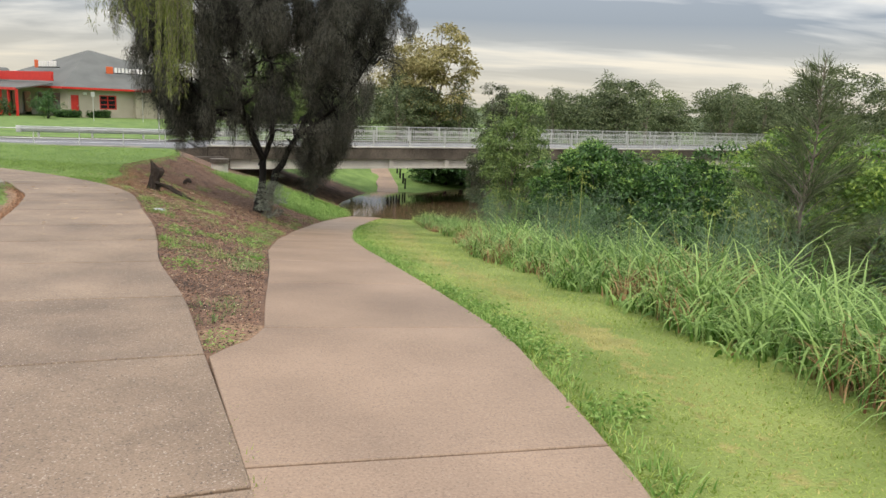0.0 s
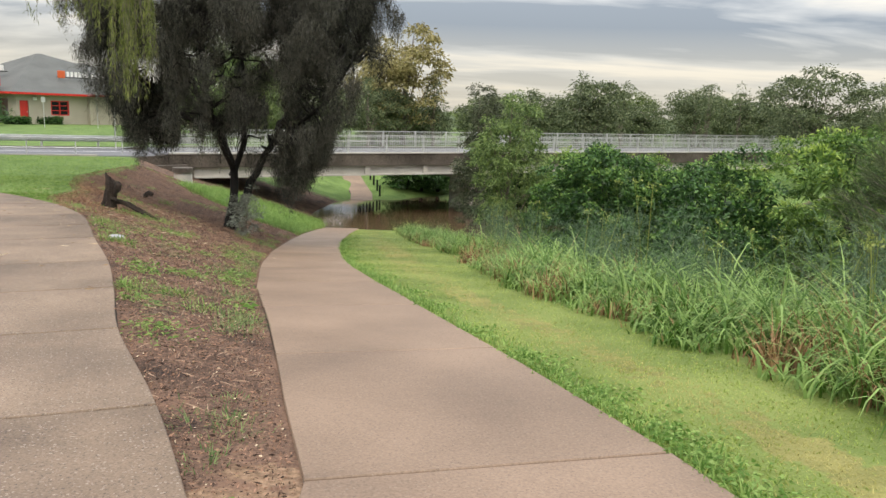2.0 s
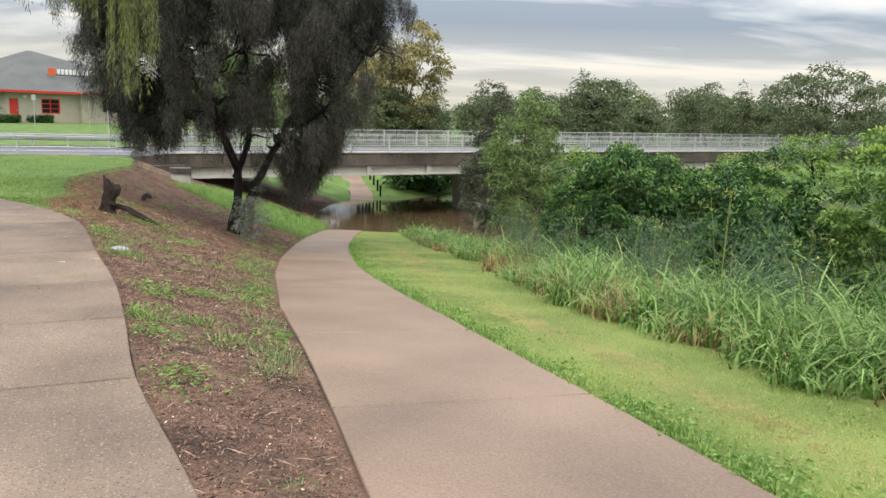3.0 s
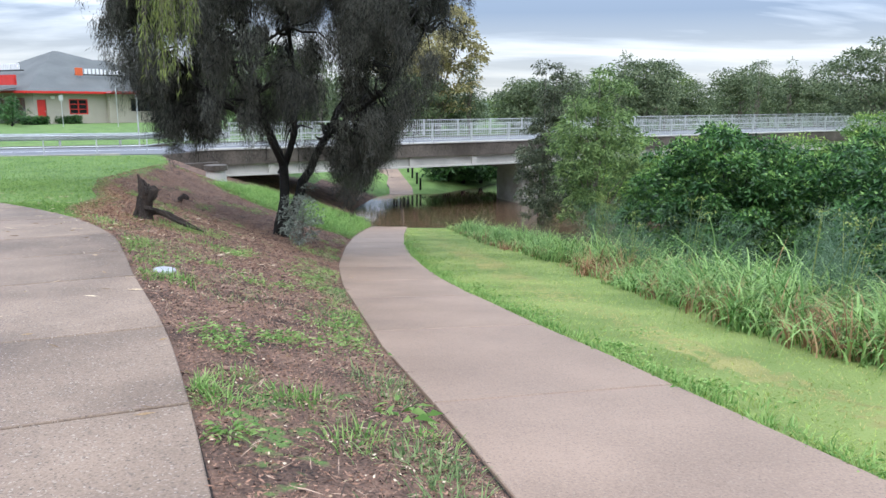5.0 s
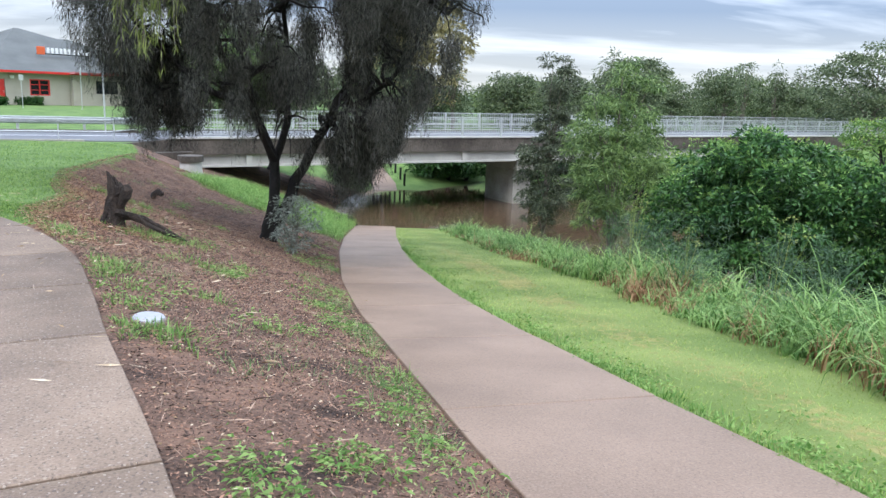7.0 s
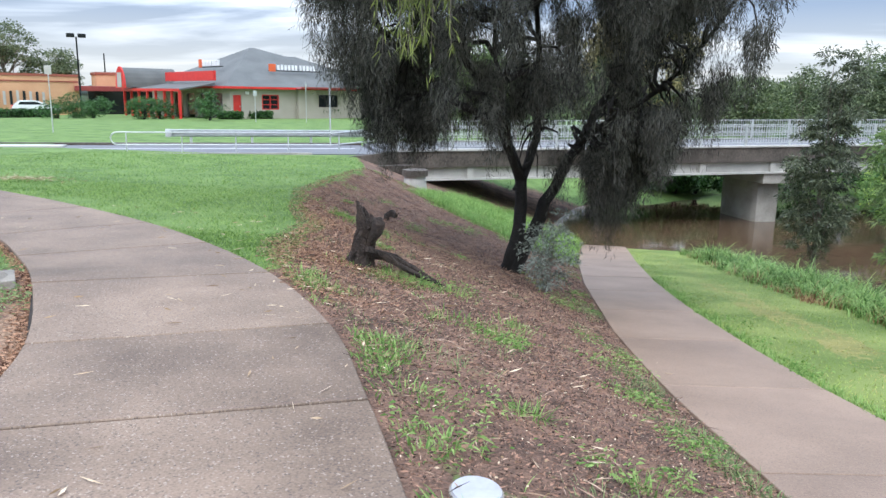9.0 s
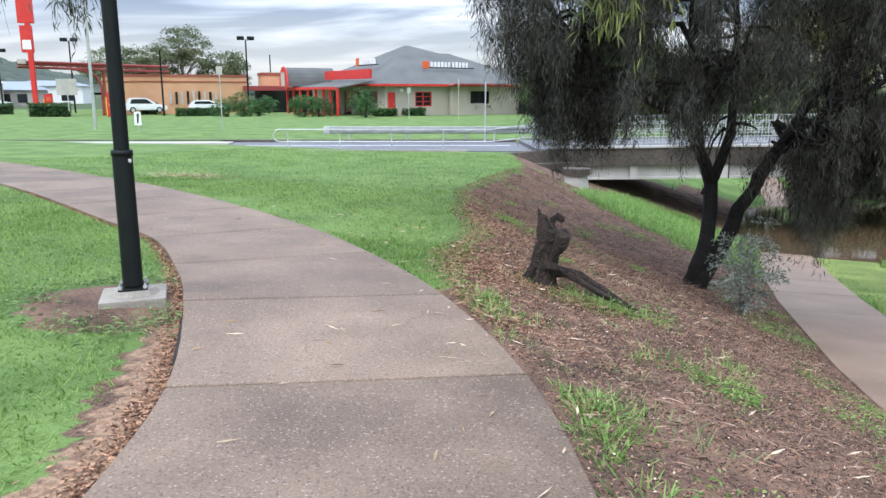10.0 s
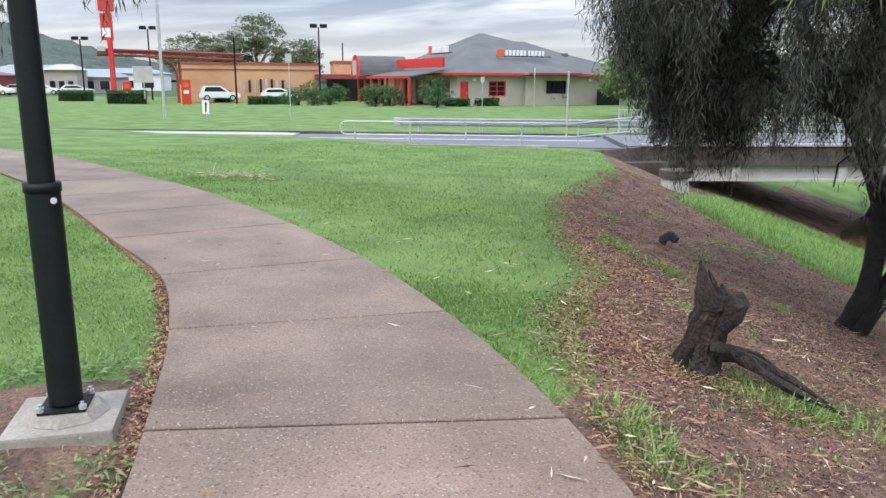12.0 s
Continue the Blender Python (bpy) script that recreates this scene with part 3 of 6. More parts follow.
def road():
    r = thing("road", BRIDGE, "grey asphalt road with pale kerbs", "road", kind="structure")
    part("carriageway", boxed(-13.4, -2.0, 1.2, 6.0, -1.3, -1.045), M_ASPHALT, r)
    part("carriageway", boxed(-90, -13.404, 4.0, 6.0, -1.3, -1.049), M_ASPHALT, r)
    part("kerb", boxed(-90, -13.6, 4.5, 5.4, -1.2, -0.975, 0.03), M_CONC_PALE, r, "pale concrete island kerb")
    part("island_turf", boxed(-90, -14.2, 5.404, 5.996, -1.2, -0.985, 0.02), M_TURF, r, "mown grass on the traffic island")
    part("lane_line", boxed(-13.0, -2.5, 3.9, 4.0, -1.1, -1.041), M_WHITE, r, "white painted lane line")
    # far kerb, coloured dark to stand for the shadow line along it
    part("kerb", boxed(-90, -2, 6.004, 6.3, -1.3, -0.95, 0.03), M_CONC_STAIN_SHADE, r)
    part("kerb", boxed(-13.4, -4.4, 0.95, 1.196, -1.2, -0.99, 0.02), M_CONC, r)


road()


def bridge():
    b = thing("bridge", BRIDGE @ Matrix.Translation((3.0, 0, 0.02)) @ pose(0, 0, 0, 0, -0.62, 0) @ Matrix.Translation((-3.0, 0, 0)), "concrete road bridge with pale steel railings over a creek", "bridge", kind="structure")
    end = 62.0
    part("deck", boxed(-2.0, end, 0.45, 5.4, DECK - 0.28, DECK - 0.02), M_ASPHALT, b)
    part("edge_beam", boxed(-1.6, end, 0.0, 0.42, -1.45, DECK, 0.015), M_CONC_STAIN_SHADE, b, "rust-stained concrete edge beam")
    part("edge_beam", boxed(-1.6, end, 5.42, 5.8, -1.45, DECK, 0.015), M_CONC_STAIN_SHADE, b)
    part("coping", boxed(-1.6, end, -0.05, 0.45, DECK + 0.004, DECK + 0.07, 0.012), M_CONC_PALE, b)
    for n in (0.25, 2.9, 5.5):
        g = bmesh.new()
        box(g, -0.55, end, n - 0.04, n + 0.04, -1.86, -1.45)
        box(g, -0.55, end, n - 0.2, n + 0.2, -1.93, -1.86)
        part("girder", g, M_CONC_PALE, b, "pale flanged girder")
    k = 0
    s = 1.3
    while s < end:
        part("diaphragm", boxed(s - 0.12, s + 0.12, 0.08, 0.22, -1.86, -1.45, 0.01), M_CONC_PALE, b)
        s += 3.2
    # abutment and wing wall
    part("abutment", boxed(-2.6, -0.6, 0.15, 5.6, -4.2, -1.46), M_CONC, b)
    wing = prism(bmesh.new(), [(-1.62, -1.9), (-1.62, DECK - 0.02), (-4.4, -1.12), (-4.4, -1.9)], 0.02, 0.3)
    part("wing_wall", wing, M_CONC_STAIN_SHADE, b)
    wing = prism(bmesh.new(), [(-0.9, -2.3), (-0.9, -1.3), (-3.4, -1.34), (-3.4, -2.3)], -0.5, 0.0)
    part("wing_wall", wing, M_CONC_STAIN_SHADE, b)
    # piers
    for s in (14.5, 31.5, 48.5):
        p = bmesh.new()
        box(p, s - 0.55, s + 0.55, 0.75, 3.4, -5.2, -2.35, 0.35)
        part("pier", p, M_CONC, b, "pale round-ended concrete pier")
        part("headstock", boxed(s - 0.75, s + 0.75, 0.15, 5.6, -2.36, -1.93, 0.03), M_CONC, b)
    # railings on both sides, in panels between posts
    panel_mesh = {}
    for n in (0.2, 5.6):
        s = -1.4
        while s < end:
            post = boxed(s - 0.035, s + 0.035, n - 0.035, n + 0.035, DECK + 0.06, 0.06)
            part("rail_post", post, M_GALV, b)
            if not panel_mesh:
                g = bmesh.new()
                for z in (DECK + 0.17, DECK + 0.36, -0.28, 0.03):
                    box(g, 0.03, 2.0, -0.022, 0.022, z - 0.018, z + 0.018)
                for k in range(16):
                    x = 0.08 + k * 0.122
                    box(g, x - 0.009, x + 0.009, -0.01, 0.01, DECK + 0.17, 0.03)
                me = bpy.data.meshes.new("rail_panel")
                g.to_mesh(me)
                g.free()
                me.materials.append(M_GALV)
                panel_mesh["panel"] = me
            link("rail_panel", panel_mesh["panel"], b, "", pose(s, n, 0))
            s += 2.03
    return b


bridge()


# ---- foliage makers ----
def unit(v):
    return v / np.maximum(np.linalg.norm(v, axis=-1, keepdims=True), 1e-9)


def leaf_quads(pos, axis, length, width, r, bend=0.25):
    """A four-cornered leaf at each place, pointing along its axis, with a random roll and a little droop."""
    n = len(pos)
    axis = unit(axis)
    side = unit(np.cross(axis, r.normal(size=(n, 3))))
    length = np.broadcast_to(length, n)[:, None]
    width = np.broadcast_to(width, n)[:, None]
    up = np.cross(side, axis)
    mid = pos + axis * length * 0.45 + up * length * bend * 0.15
    tip = pos + axis * length + np.array([0, 0, -1.0]) * length * bend
    v = np.stack([pos, mid + side * width * 0.5, tip, mid - side * width * 0.5], 1).reshape(-1, 3)
    return v, np.arange(4 * n).reshape(n, 4)


def ribbons(base, azimuth, length, width, lean, r, seg=3, curl=1.0, first=0.0):
    """Blades of grass: tapering ribbons that rise and bow over. lean: the angle from upright at the foot, in radians."""
    n = len(base)
    az = np.broadcast_to(azimuth, n)
    out = np.stack([np.cos(az), np.sin(az), np.zeros(n)], 1)
    sid = np.stack([-np.sin(az), np.cos(az), np.zeros(n)], 1)
    length, width, lean, curl = [np.broadcast_to(a, n)[:, None] for a in (length, width, lean, curl)]
    rows, p, ang = [], base + 0.0, lean + 0.0
    for k in range(seg + 1):
        w = width * (1 - k / seg) ** 0.7 * 0.5
        rows.append((p - sid * w, p + sid * w) if k < seg else (p,))
        p = p + (out * np.sin(ang) + np.array([0, 0, 1.0]) * np.cos(ang)) * length / seg
        ang = ang + curl / seg
    per = 2 * seg + 1
    v = np.stack([q for row in rows for q in row], 1).reshape(-1, 3)
    o = np.arange(n)[:, None] * per
    quads = np.concatenate([o + np.array([[2 * k, 2 * k + 1, 2 * k + 3, 2 * k + 2]]) for k in range(seg - 1)]) if seg > 1 else None
    tris = o + np.array([[2 * seg - 2, 2 * seg - 1, 2 * seg]])
    return v, quads, tris


def stuff(name, v, quads, tris, mat, label, category):
    return tagged(new(name, fast_mesh(name, v, quads, tris, [mat])), label, category, kind="stuff")


def sweep(bm, pts, radii, seg=7):
    """A limb: rings along a line, from thick to thin."""
    prev = None
    for i, (p, rad) in enumerate(zip(pts, radii)):
        p = Vector(p)
        d = (Vector(pts[min(i + 1, len(pts) - 1)]) - Vector(pts[max(i - 1, 0)])).normalized()
        a = d.orthogonal().normalized() if prev is None else (axis - d * axis.dot(d)).normalized()
        axis = a
        b = d.cross(a)
        ring = [bm.verts.new(p + (a * math.cos(t) + b * math.sin(t)) * rad * (1 + 0.12 * math.sin(3 * t + i))) for t in [2 * math.pi * k / seg for k in range(seg)]]
        if prev:
            for k in range(seg):
                bm.faces.new((prev[k], prev[(k + 1) % seg], ring[(k + 1) % seg], ring[k]))
        prev = ring
    bm.faces.new(prev)
    return bm


def bow(a, b, sag, k=6, r=None, jitter=0.0):
    """A bowed line from a to b."""
    a, b = np.array(a, float), np.array(b, float)
    out = []
    for i in range(k + 1):
        f = i / k
        p = a + (b - a) * f + np.array([0, 0, 1.0]) * sag * math.sin(math.pi * f)
        if r is not None and 0 < i < k:
            p = p + r.normal(size=3) * jitter
        out.append(p)
    return out


def leafy(name, base, blobs, label, category, mat, bark, leaf=(0.09, 0.04), count=6000, clumps=60, clump_r=0.35, trunk=0.06, stems=1, droop=0.2, seed=1, group="", limbs=14, top=None, lean=(0, 0), fill=0.75, tips=None, shell=0.35):
    """A tree or shrub: stems and limbs, and a crown of leaves in many clumps inside the given round masses (x, y, z, rx, ry, rz from the base)."""
    r = np.random.default_rng(seed)
    t = thing(name, Matrix.Translation(base), label, category, group)
    B = np.array(blobs, float)
    share = B[:, 3] * B[:, 4] * B[:, 5]
    share = share / share.sum()
    pick = r.choice(len(B), clumps, p=share)
    d = unit(r.normal(size=(clumps, 3)))
    rad = fill + (1 - fill) * r.random((clumps, 1)) ** 0.5
    rad = np.where(r.random((clumps, 1)) < 0.3, r.random((clumps, 1)) * fill, rad)
    centre = B[pick, :3] + d * rad * B[pick, 3:]
    centre[:, 2] = np.maximum(centre[:, 2], 0.1)
    size = clump_r * (0.55 + 0.9 * r.random(clumps))
    which = r.integers(0, clumps, count)
    dd = unit(r.normal(size=(count, 3)))
    dd[:, 2] = np.abs(dd[:, 2]) * 0.9 + dd[:, 2] * 0.1
    pos = centre[which] + dd * (size[which] * (shell + (1 - shell) * r.random(count)))[:, None] * np.array([1, 1, 0.75])
    ax = dd + r.normal(size=(count, 3)) * 0.6 + np.array([0, 0, -droop])
    v, q = leaf_quads(pos, ax, leaf[0] * (0.6 + 0.8 * r.random(count)), leaf[1] * (0.7 + 0.6 * r.random(count)), r)
    link("crown", fast_mesh("crown", v, q, None, [mat]), t)
    # paler leaves over the upper side of clumps; their colour paints top light
    if tips:
        m = count // 3
        fresh = r.integers(0, clumps, m)
        lucky = r.random(clumps) < 0.6
        fresh = fresh[lucky[fresh]]
        m = len(fresh)
        dd = unit(r.normal(size=(m, 3)) * 0.75 + np.array([0, 0, 0.8]))
        pos = centre[fresh] + dd * (size[fresh] * (0.85 + 0.2 * r.random(m)))[:, None] * np.array([1, 1, 0.8])
        v, q = leaf_quads(pos, dd + r.normal(size=(m, 3)) * 0.6 + np.array([0, 0, 0.3]), leaf[0] * (0.6 + 0.6 * r.random(m)), leaf[1] * 0.9, r)
        link("young_leaves", fast_mesh("young_leaves", v, q, None, [tips]), t, "paler yellow-green leaves coloured as lit clump tops")
    bm = bmesh.new()
    tall = top or float((B[:, 2] + 0.5 * B[:, 5]).max())
    for s in range(stems):
        a = r.random() * 6.28
        spread_r = 0.0 if stems == 1 else 0.25 * float(B[0, 3])
        tip = (lean[0] + math.cos(a) * spread_r, lean[1] + math.sin(a) * spread_r, tall)
        line = bow((math.cos(a) * trunk * 0.8 * (stems > 1), math.sin(a) * trunk * 0.8 * (stems > 1), -0.25), tip, 0, 7, r, trunk * 0.5)
        sweep(bm, line, [trunk * (1.25 - 1.1 * k / 7) for k in range(8)])
        for k in range(limbs // stems):
            c = centre[r.integers(0, clumps)]
            f = np.clip(c[2] / tall * 0.6 * r.random() + 0.12, 0.1, 0.9)
            i = int(f * 7)
            sweep(bm, bow(line[i], c, 0.08 * float(np.linalg.norm(c - line[i])), 4, r, trunk * 0.3), [trunk * (0.45 - 0.09 * j) for j in range(5)], 5)
    part("trunk", bm, bark, t, smooth=True)
    return t


# ---- the dark weeping tree on the bank ----
def weeping_tree():
    r = np.random.default_rng(31)
    base = np.array([-5.72, 22.4, -2.0])
    t = thing("weeping_tree", Matrix.Translation(base), "dark grey-green weeping tree with a forked black trunk", "tree")
    stems = [
        [(0, 0, -0.3), (0.02, 0, 0.1), (0.16, -0.1, 0.65), (0.18, 0.0, 1.7), (-0.3, 0.2, 2.7), (-0.8, 0.2, 3.7), (-1.3, 0.4, 5.0)],
        [(0.1, 0, 0.1), (0.28, -0.05, 0.55), (0.62, 0.0, 1.35), (1.0, 0.1, 2.1), (1.4, 0.2, 2.9), (1.85, 0.2, 3.7), (2.2, 0.5, 5.0), (2.3, 0.6, 6.4)],
        [(0.17, 0, 1.5), (0.35, 0.3, 2.4), (0.4, 0.5, 3.6), (0.2, 0.7, 5.2), (0.3, 0.8, 7.2)],
        [(1.2, 0.15, 2.5), (2.0, -0.3, 3.0), (2.9, -0.6, 3.9), (3.5, -0.7, 4.9)],
        [(-0.3, 0.2, 2.7), (-1.2, -0.3, 3.2), (-2.1, -0.5, 4.1), (-2.7, -0.4, 5.2)],
        [(0.18, 0, 1.7), (0.0, -0.9, 2.6), (-0.1, -1.5, 3.7), (-0.2, -1.9, 5.0)],
    ]
    girth = [(0.22, 0.035), (0.165, 0.035), (0.10, 0.03), (0.07, 0.02), (0.08, 0.02), (0.08, 0.02)]
    bm = bmesh.new()
    nodes = []
    for line, (g0, g1) in zip(stems, girth):
        pts = [np.array(p) for p in line]
        fine = []
        for i in range(len(pts) - 1):
            for f in (0, 0.33, 0.66):
                q = curve_point([tuple(p) for p in pts], i, f)
                fine.append(np.array(q) + r.normal(size=3) * 0.02)
        fine.append(pts[-1])
        k = len(fine) - 1
        sweep(bm, fine, [g0 + (g1 - g0) * (i / k) ** 0.6 for i in range(k + 1)], 9)
        nodes += [p for p in fine if p[2] > 1.6]
    nodes = np.array(nodes)
    part("trunk", bm, M_BARK, t, "forked blackish trunk", smooth=True)
    # limbs out to the crown's shell, each ending in a few hanging bunches
    limbs = bmesh.new()
    bunches = []
    for k in range(330):
        a = r.random() * 6.283
        z = 2.25 + 6.0 * r.random() ** 0.8
        rad = np.interp(z, [2.0, 3.0, 4.6, 6.0, 7.5, 8.4], [2.3, 2.9, 3.9, 4.3, 3.3, 1.5]) * math.sqrt(0.05 + 0.95 * r.random())
        x, y = 0.5 + rad * math.cos(a), rad * 0.85 * math.sin(a)
        tip = np.array([x, y, z])
        d = np.linalg.norm(nodes - tip, axis=1) + 0.8 * np.maximum(nodes[:, 2] - z, 0)
        a0 = nodes[np.argmin(d)]
        line = bow(a0, tip, 0.12 * np.linalg.norm(tip - a0), 6, r, 0.07)
        sweep(limbs, line, [0.042 - 0.0055 * j for j in range(7)], 5)
        for j in (3, 4, 5, 6):
            if r.random() < 0.55 + 0.15 * (j - 3):
                bunches.append(line[j] + r.normal(size=3) * np.array([0.28, 0.28, 0.15]))
    # low bunches beside the trunk, and one hanging mass off to the road's side
    for x0, x1, y0, y1, z0, z1, m in ((1.35, 2.6, -0.4, 1.4, 1.5, 3.0, 60), (-0.5, 0.5, 0.35, 1.2, 1.7, 2.8, 20), (-2.5, -1.3, -0.8, 0.8, 2.7, 4.2, 36), (-2.8, 3.6, -2.2, 2.2, 3.8, 6.6, 100)):
        for k in range(m):
            tip = np.array([r.uniform(x0, x1), r.uniform(y0, y1), r.uniform(z0, z1)])
            a0 = nodes[np.argmin(np.linalg.norm(nodes - tip - np.array([0, 0, 0.5]), axis=1))]
            if k % 2 == 0:
                sweep(limbs, bow(a0, tip, 0.25, 5, r, 0.05), [0.028 - 0.004 * j for j in range(6)], 4)
            bunches.append(tip)
    C = np.array(bunches)
    hole = np.array([noise.noise(Vector(tuple(c * 0.75))) for c in C])
    near_stem = np.min(np.linalg.norm((C[:, None, :] - np.array([0, 0, 0.45]) - nodes[None, :, :]) * np.array([1, 0.22, 0.75]), axis=2), axis=1)
    C = C[(hole > np.where(C[:, 2] > 3.9, -0.3, -0.16)) & ~((near_stem < 0.42) & (C[:, 2] < 5.0) & (r.random(len(C)) < 0.74))]
    part("limb", limbs, M_BARK, t, smooth=True)
    per_bunch = 60
    O = np.repeat(C, per_bunch, 0)
    size = np.repeat(0.17 + 0.17 * r.random(len(C)), per_bunch)
    out = unit(r.normal(size=O.shape)) * (r.random(len(O)) ** 0.45)[:, None]
    O = O + out * size[:, None] * np.array([1.0, 1.0, 0.7])
    flat = np.hypot(out[:, 0], out[:, 1])
    skirt = np.interp(O[:, 0], [-4.2, -3.3, -2.6, -1.4, -1.2, -0.75, -0.55, 0.0, 0.6, 1.7, 2.2, 3.0, 4.3], [3.7, 2.8, 2.2, 2.0, 2.7, 2.5, 1.5, 1.1, 0.8, 0.8, 1.4, 2.2, 2.9])
    skirt = skirt + 0.5 * np.clip(np.abs(O[:, 1]) - 1.0, 0, 3)
    skirt = skirt + np.repeat(r.uniform(-0.3, 0.4, len(C)), per_bunch)
    keep = O[:, 2] > skirt
    O, skirt, flat = O[keep], skirt[keep], flat[keep]
    n = len(O)
    # the middle of a bunch hangs lowest, so that it ends in a finger
    L = np.minimum((0.25 + 0.75 * (1 - flat)) * (0.7 + 0.6 * r.random(n)), O[:, 2] - skirt + 0.1)
    sway = r.normal(size=(n, 3)) * 0.05
    per = 17
    f = np.linspace(0.0, 1.0, per)[None, :, None]
    P = O[:, None, :] + f * (np.array([0, 0, -1.0]) * L[:, None, None] + sway[:, None, :]) + r.normal(size=(n, per, 3)) * 0.025
    P = P.reshape(-1, 3)
    ax = np.array([0, 0, -1.0]) + r.normal(size=P.shape) * np.array([0.55, 0.55, 0.35])
    v, q = leaf_quads(P, ax, 0.07 + 0.08 * r.random(len(P)), 0.006 + 0.005 * r.random(len(P)), r, 0.08)
    link("crown", fast_mesh("crown", v, q, None, [M_NEEDLE]), t, "curtains of hanging grey-green needles")


weeping_tree()


def hanging_twigs(t, at, up, mat, n_twigs, leaf, r, width=0.5, per=26):
    """Leafy twigs that hang from a limb overhead; at: the lowest tip, from the thing's own base."""
    bm = bmesh.new()
    pos, ax = [], []
    at = np.array(at)
    sweep(bm, [p + at for p in bow((-width, 0.3, up), (width, 0, up - 0.1), 0.15, 6, r, 0.03)], [0.03, 0.028, 0.026, 0.022, 0.018, 0.014, 0.01], 6)
    for k in range(n_twigs):
        x = r.uniform(-width, width)
        y = r.uniform(-0.35, 0.35)
        L = up * (1 - 0.55 * abs(x) / width * r.random()) * (0.75 + 0.25 * r.random())
        a, b = at + np.array([x, y, up + 0.1]), at + np.array([x + r.normal() * 0.12, y + r.normal() * 0.1, up - L])
        sweep(bm, bow(a, b, 0.0, 6, r, 0.03), [0.006 - 0.0007 * j for j in range(7)], 4)
        f = r.random(per)
        pos.append(a + (b - a) * f[:, None] + r.normal(size=(per, 3)) * 0.02)
        ax.append(r.normal(size=(per, 3)) * 0.45 + np.array([0, 0, -1.0]))
    P, A = np.concatenate(pos), np.concatenate(ax)
    v, q = leaf_quads(P, A, leaf[0] * (0.7 + 0.6 * r.random(len(P))), leaf[1], r, 0.15)
    part("twig_wood", bm, M_BARK_GREY, t)
    link("foliage", fast_mesh("foliage", v, q, None, [mat]), t)


def leaning_branch():
    """A pale branch that reaches out of the weeping tree towards the path."""
    r = np.random.default_rng(5)
    base = np.array([-5.5, 21.6, 4.2])
    t = thing("leaning_branch", Matrix.Translation(base), "yellow-green leafy branch hanging out of the weeping tree", "branch")
    bm = bmesh.new()
    sweep(bm, bow((0, 0.9, -1.2), (-0.4, -5.2, 0.6), 1.3, 8, r, 0.05), [0.09 - 0.008 * j for j in range(9)], 7)
    sweep(bm, bow((-0.3, -3.4, 1.2), (-1.2, -4.7, 1.2), 0.2, 5, r, 0.03), [0.04 - 0.005 * j for j in range(6)], 6)
    part("limb", bm, M_BARK, t)
    hanging_twigs(t, (-0.4, -5.2, -3.0), 3.6, M_TWIGLEAF, 44, (0.12, 0.013), r, 0.34, 110)
    hanging_twigs(t, (-1.3, -4.7, -1.6), 3.0, M_TWIGLEAF, 110, (0.12, 0.013), r, 1.05, 90)


leaning_branch()


def overhanging_gum():
    """A gum whose trunk stands beside the path, out of sight; its twigs hang over the lawn."""
    r = np.random.default_rng(8)
    x, y = -20.5, 12.5
    z = float(land(x, y))
    t = thing("gum_tree", Matrix.Translation((x, y, z)), "tall gum tree with twigs hanging over the lawn", "tree")
    bm = bmesh.new()
    sweep(bm, bow((0, 0, -0.3), (0.6, 0.8, 7.5), 0, 8, r, 0.05), [0.26 - 0.022 * j for j in range(9)], 10)
    sweep(bm, bow((0.3, 0.4, 3.9), (5.6, 6.7, 4.95), 0.9, 8, r, 0.05), [0.12 - 0.012 * j for j in range(9)], 8)
    sweep(bm, bow((0.3, 0.4, 3.9), (3.9, 6.1, 5.05), 0.7, 8, r, 0.05), [0.10 - 0.010 * j for j in range(9)], 8)
    part("trunk", bm, M_BARK_GREY, t)
    hanging_twigs(t, (5.8, 6.7, 1.5 - z), 2.8, M_GUMLEAF, 34, (0.17, 0.024), r, 0.6, 30)
    hanging_twigs(t, (3.9, 6.1, 1.05 - z), 3.3, M_GUMLEAF, 60, (0.17, 0.024), r, 0.95, 34)


overhanging_gum()


def on_land(x, y, dz=0.0):
    return (x, y, float(land(x, y)) + dz)


# ---- saplings and shrubs by the creek ----
leafy("sapling", on_land(1.7, 31.5, 0.0), [(0, 0, 3.0, 0.85, 0.85, 1.7), (0.1, 0, 5.0, 0.65, 0.65, 1.4), (0, 0, 1.5, 0.7, 0.7, 0.9)], "slender grey-green sapling at the water's edge", "tree", M_SAPGREY, M_BARK_GREY, (0.13, 0.036), 15000, 150, 0.3, 0.05, seed=11, droop=0.5, top=6.0)
leafy("sapling", on_land(2.15, 25.4, 0.0), [(0, 0, 2.9, 1.15, 1.15, 1.4), (0.1, 0, 4.1, 0.9, 0.9, 1.0), (-0.1, 0, 1.7, 0.85, 0.85, 0.7), (-0.6, 0.2, 3.3, 0.5, 0.5, 0.5), (0.7, -0.2, 3.5, 0.5, 0.5, 0.5)], "slender light green sapling with loose drooping leaves", "tree", M_SAPLING, M_BARK_GREY, (0.13, 0.034), 14500, 190, 0.27, 0.05, seed=12, droop=0.5, top=5.2)
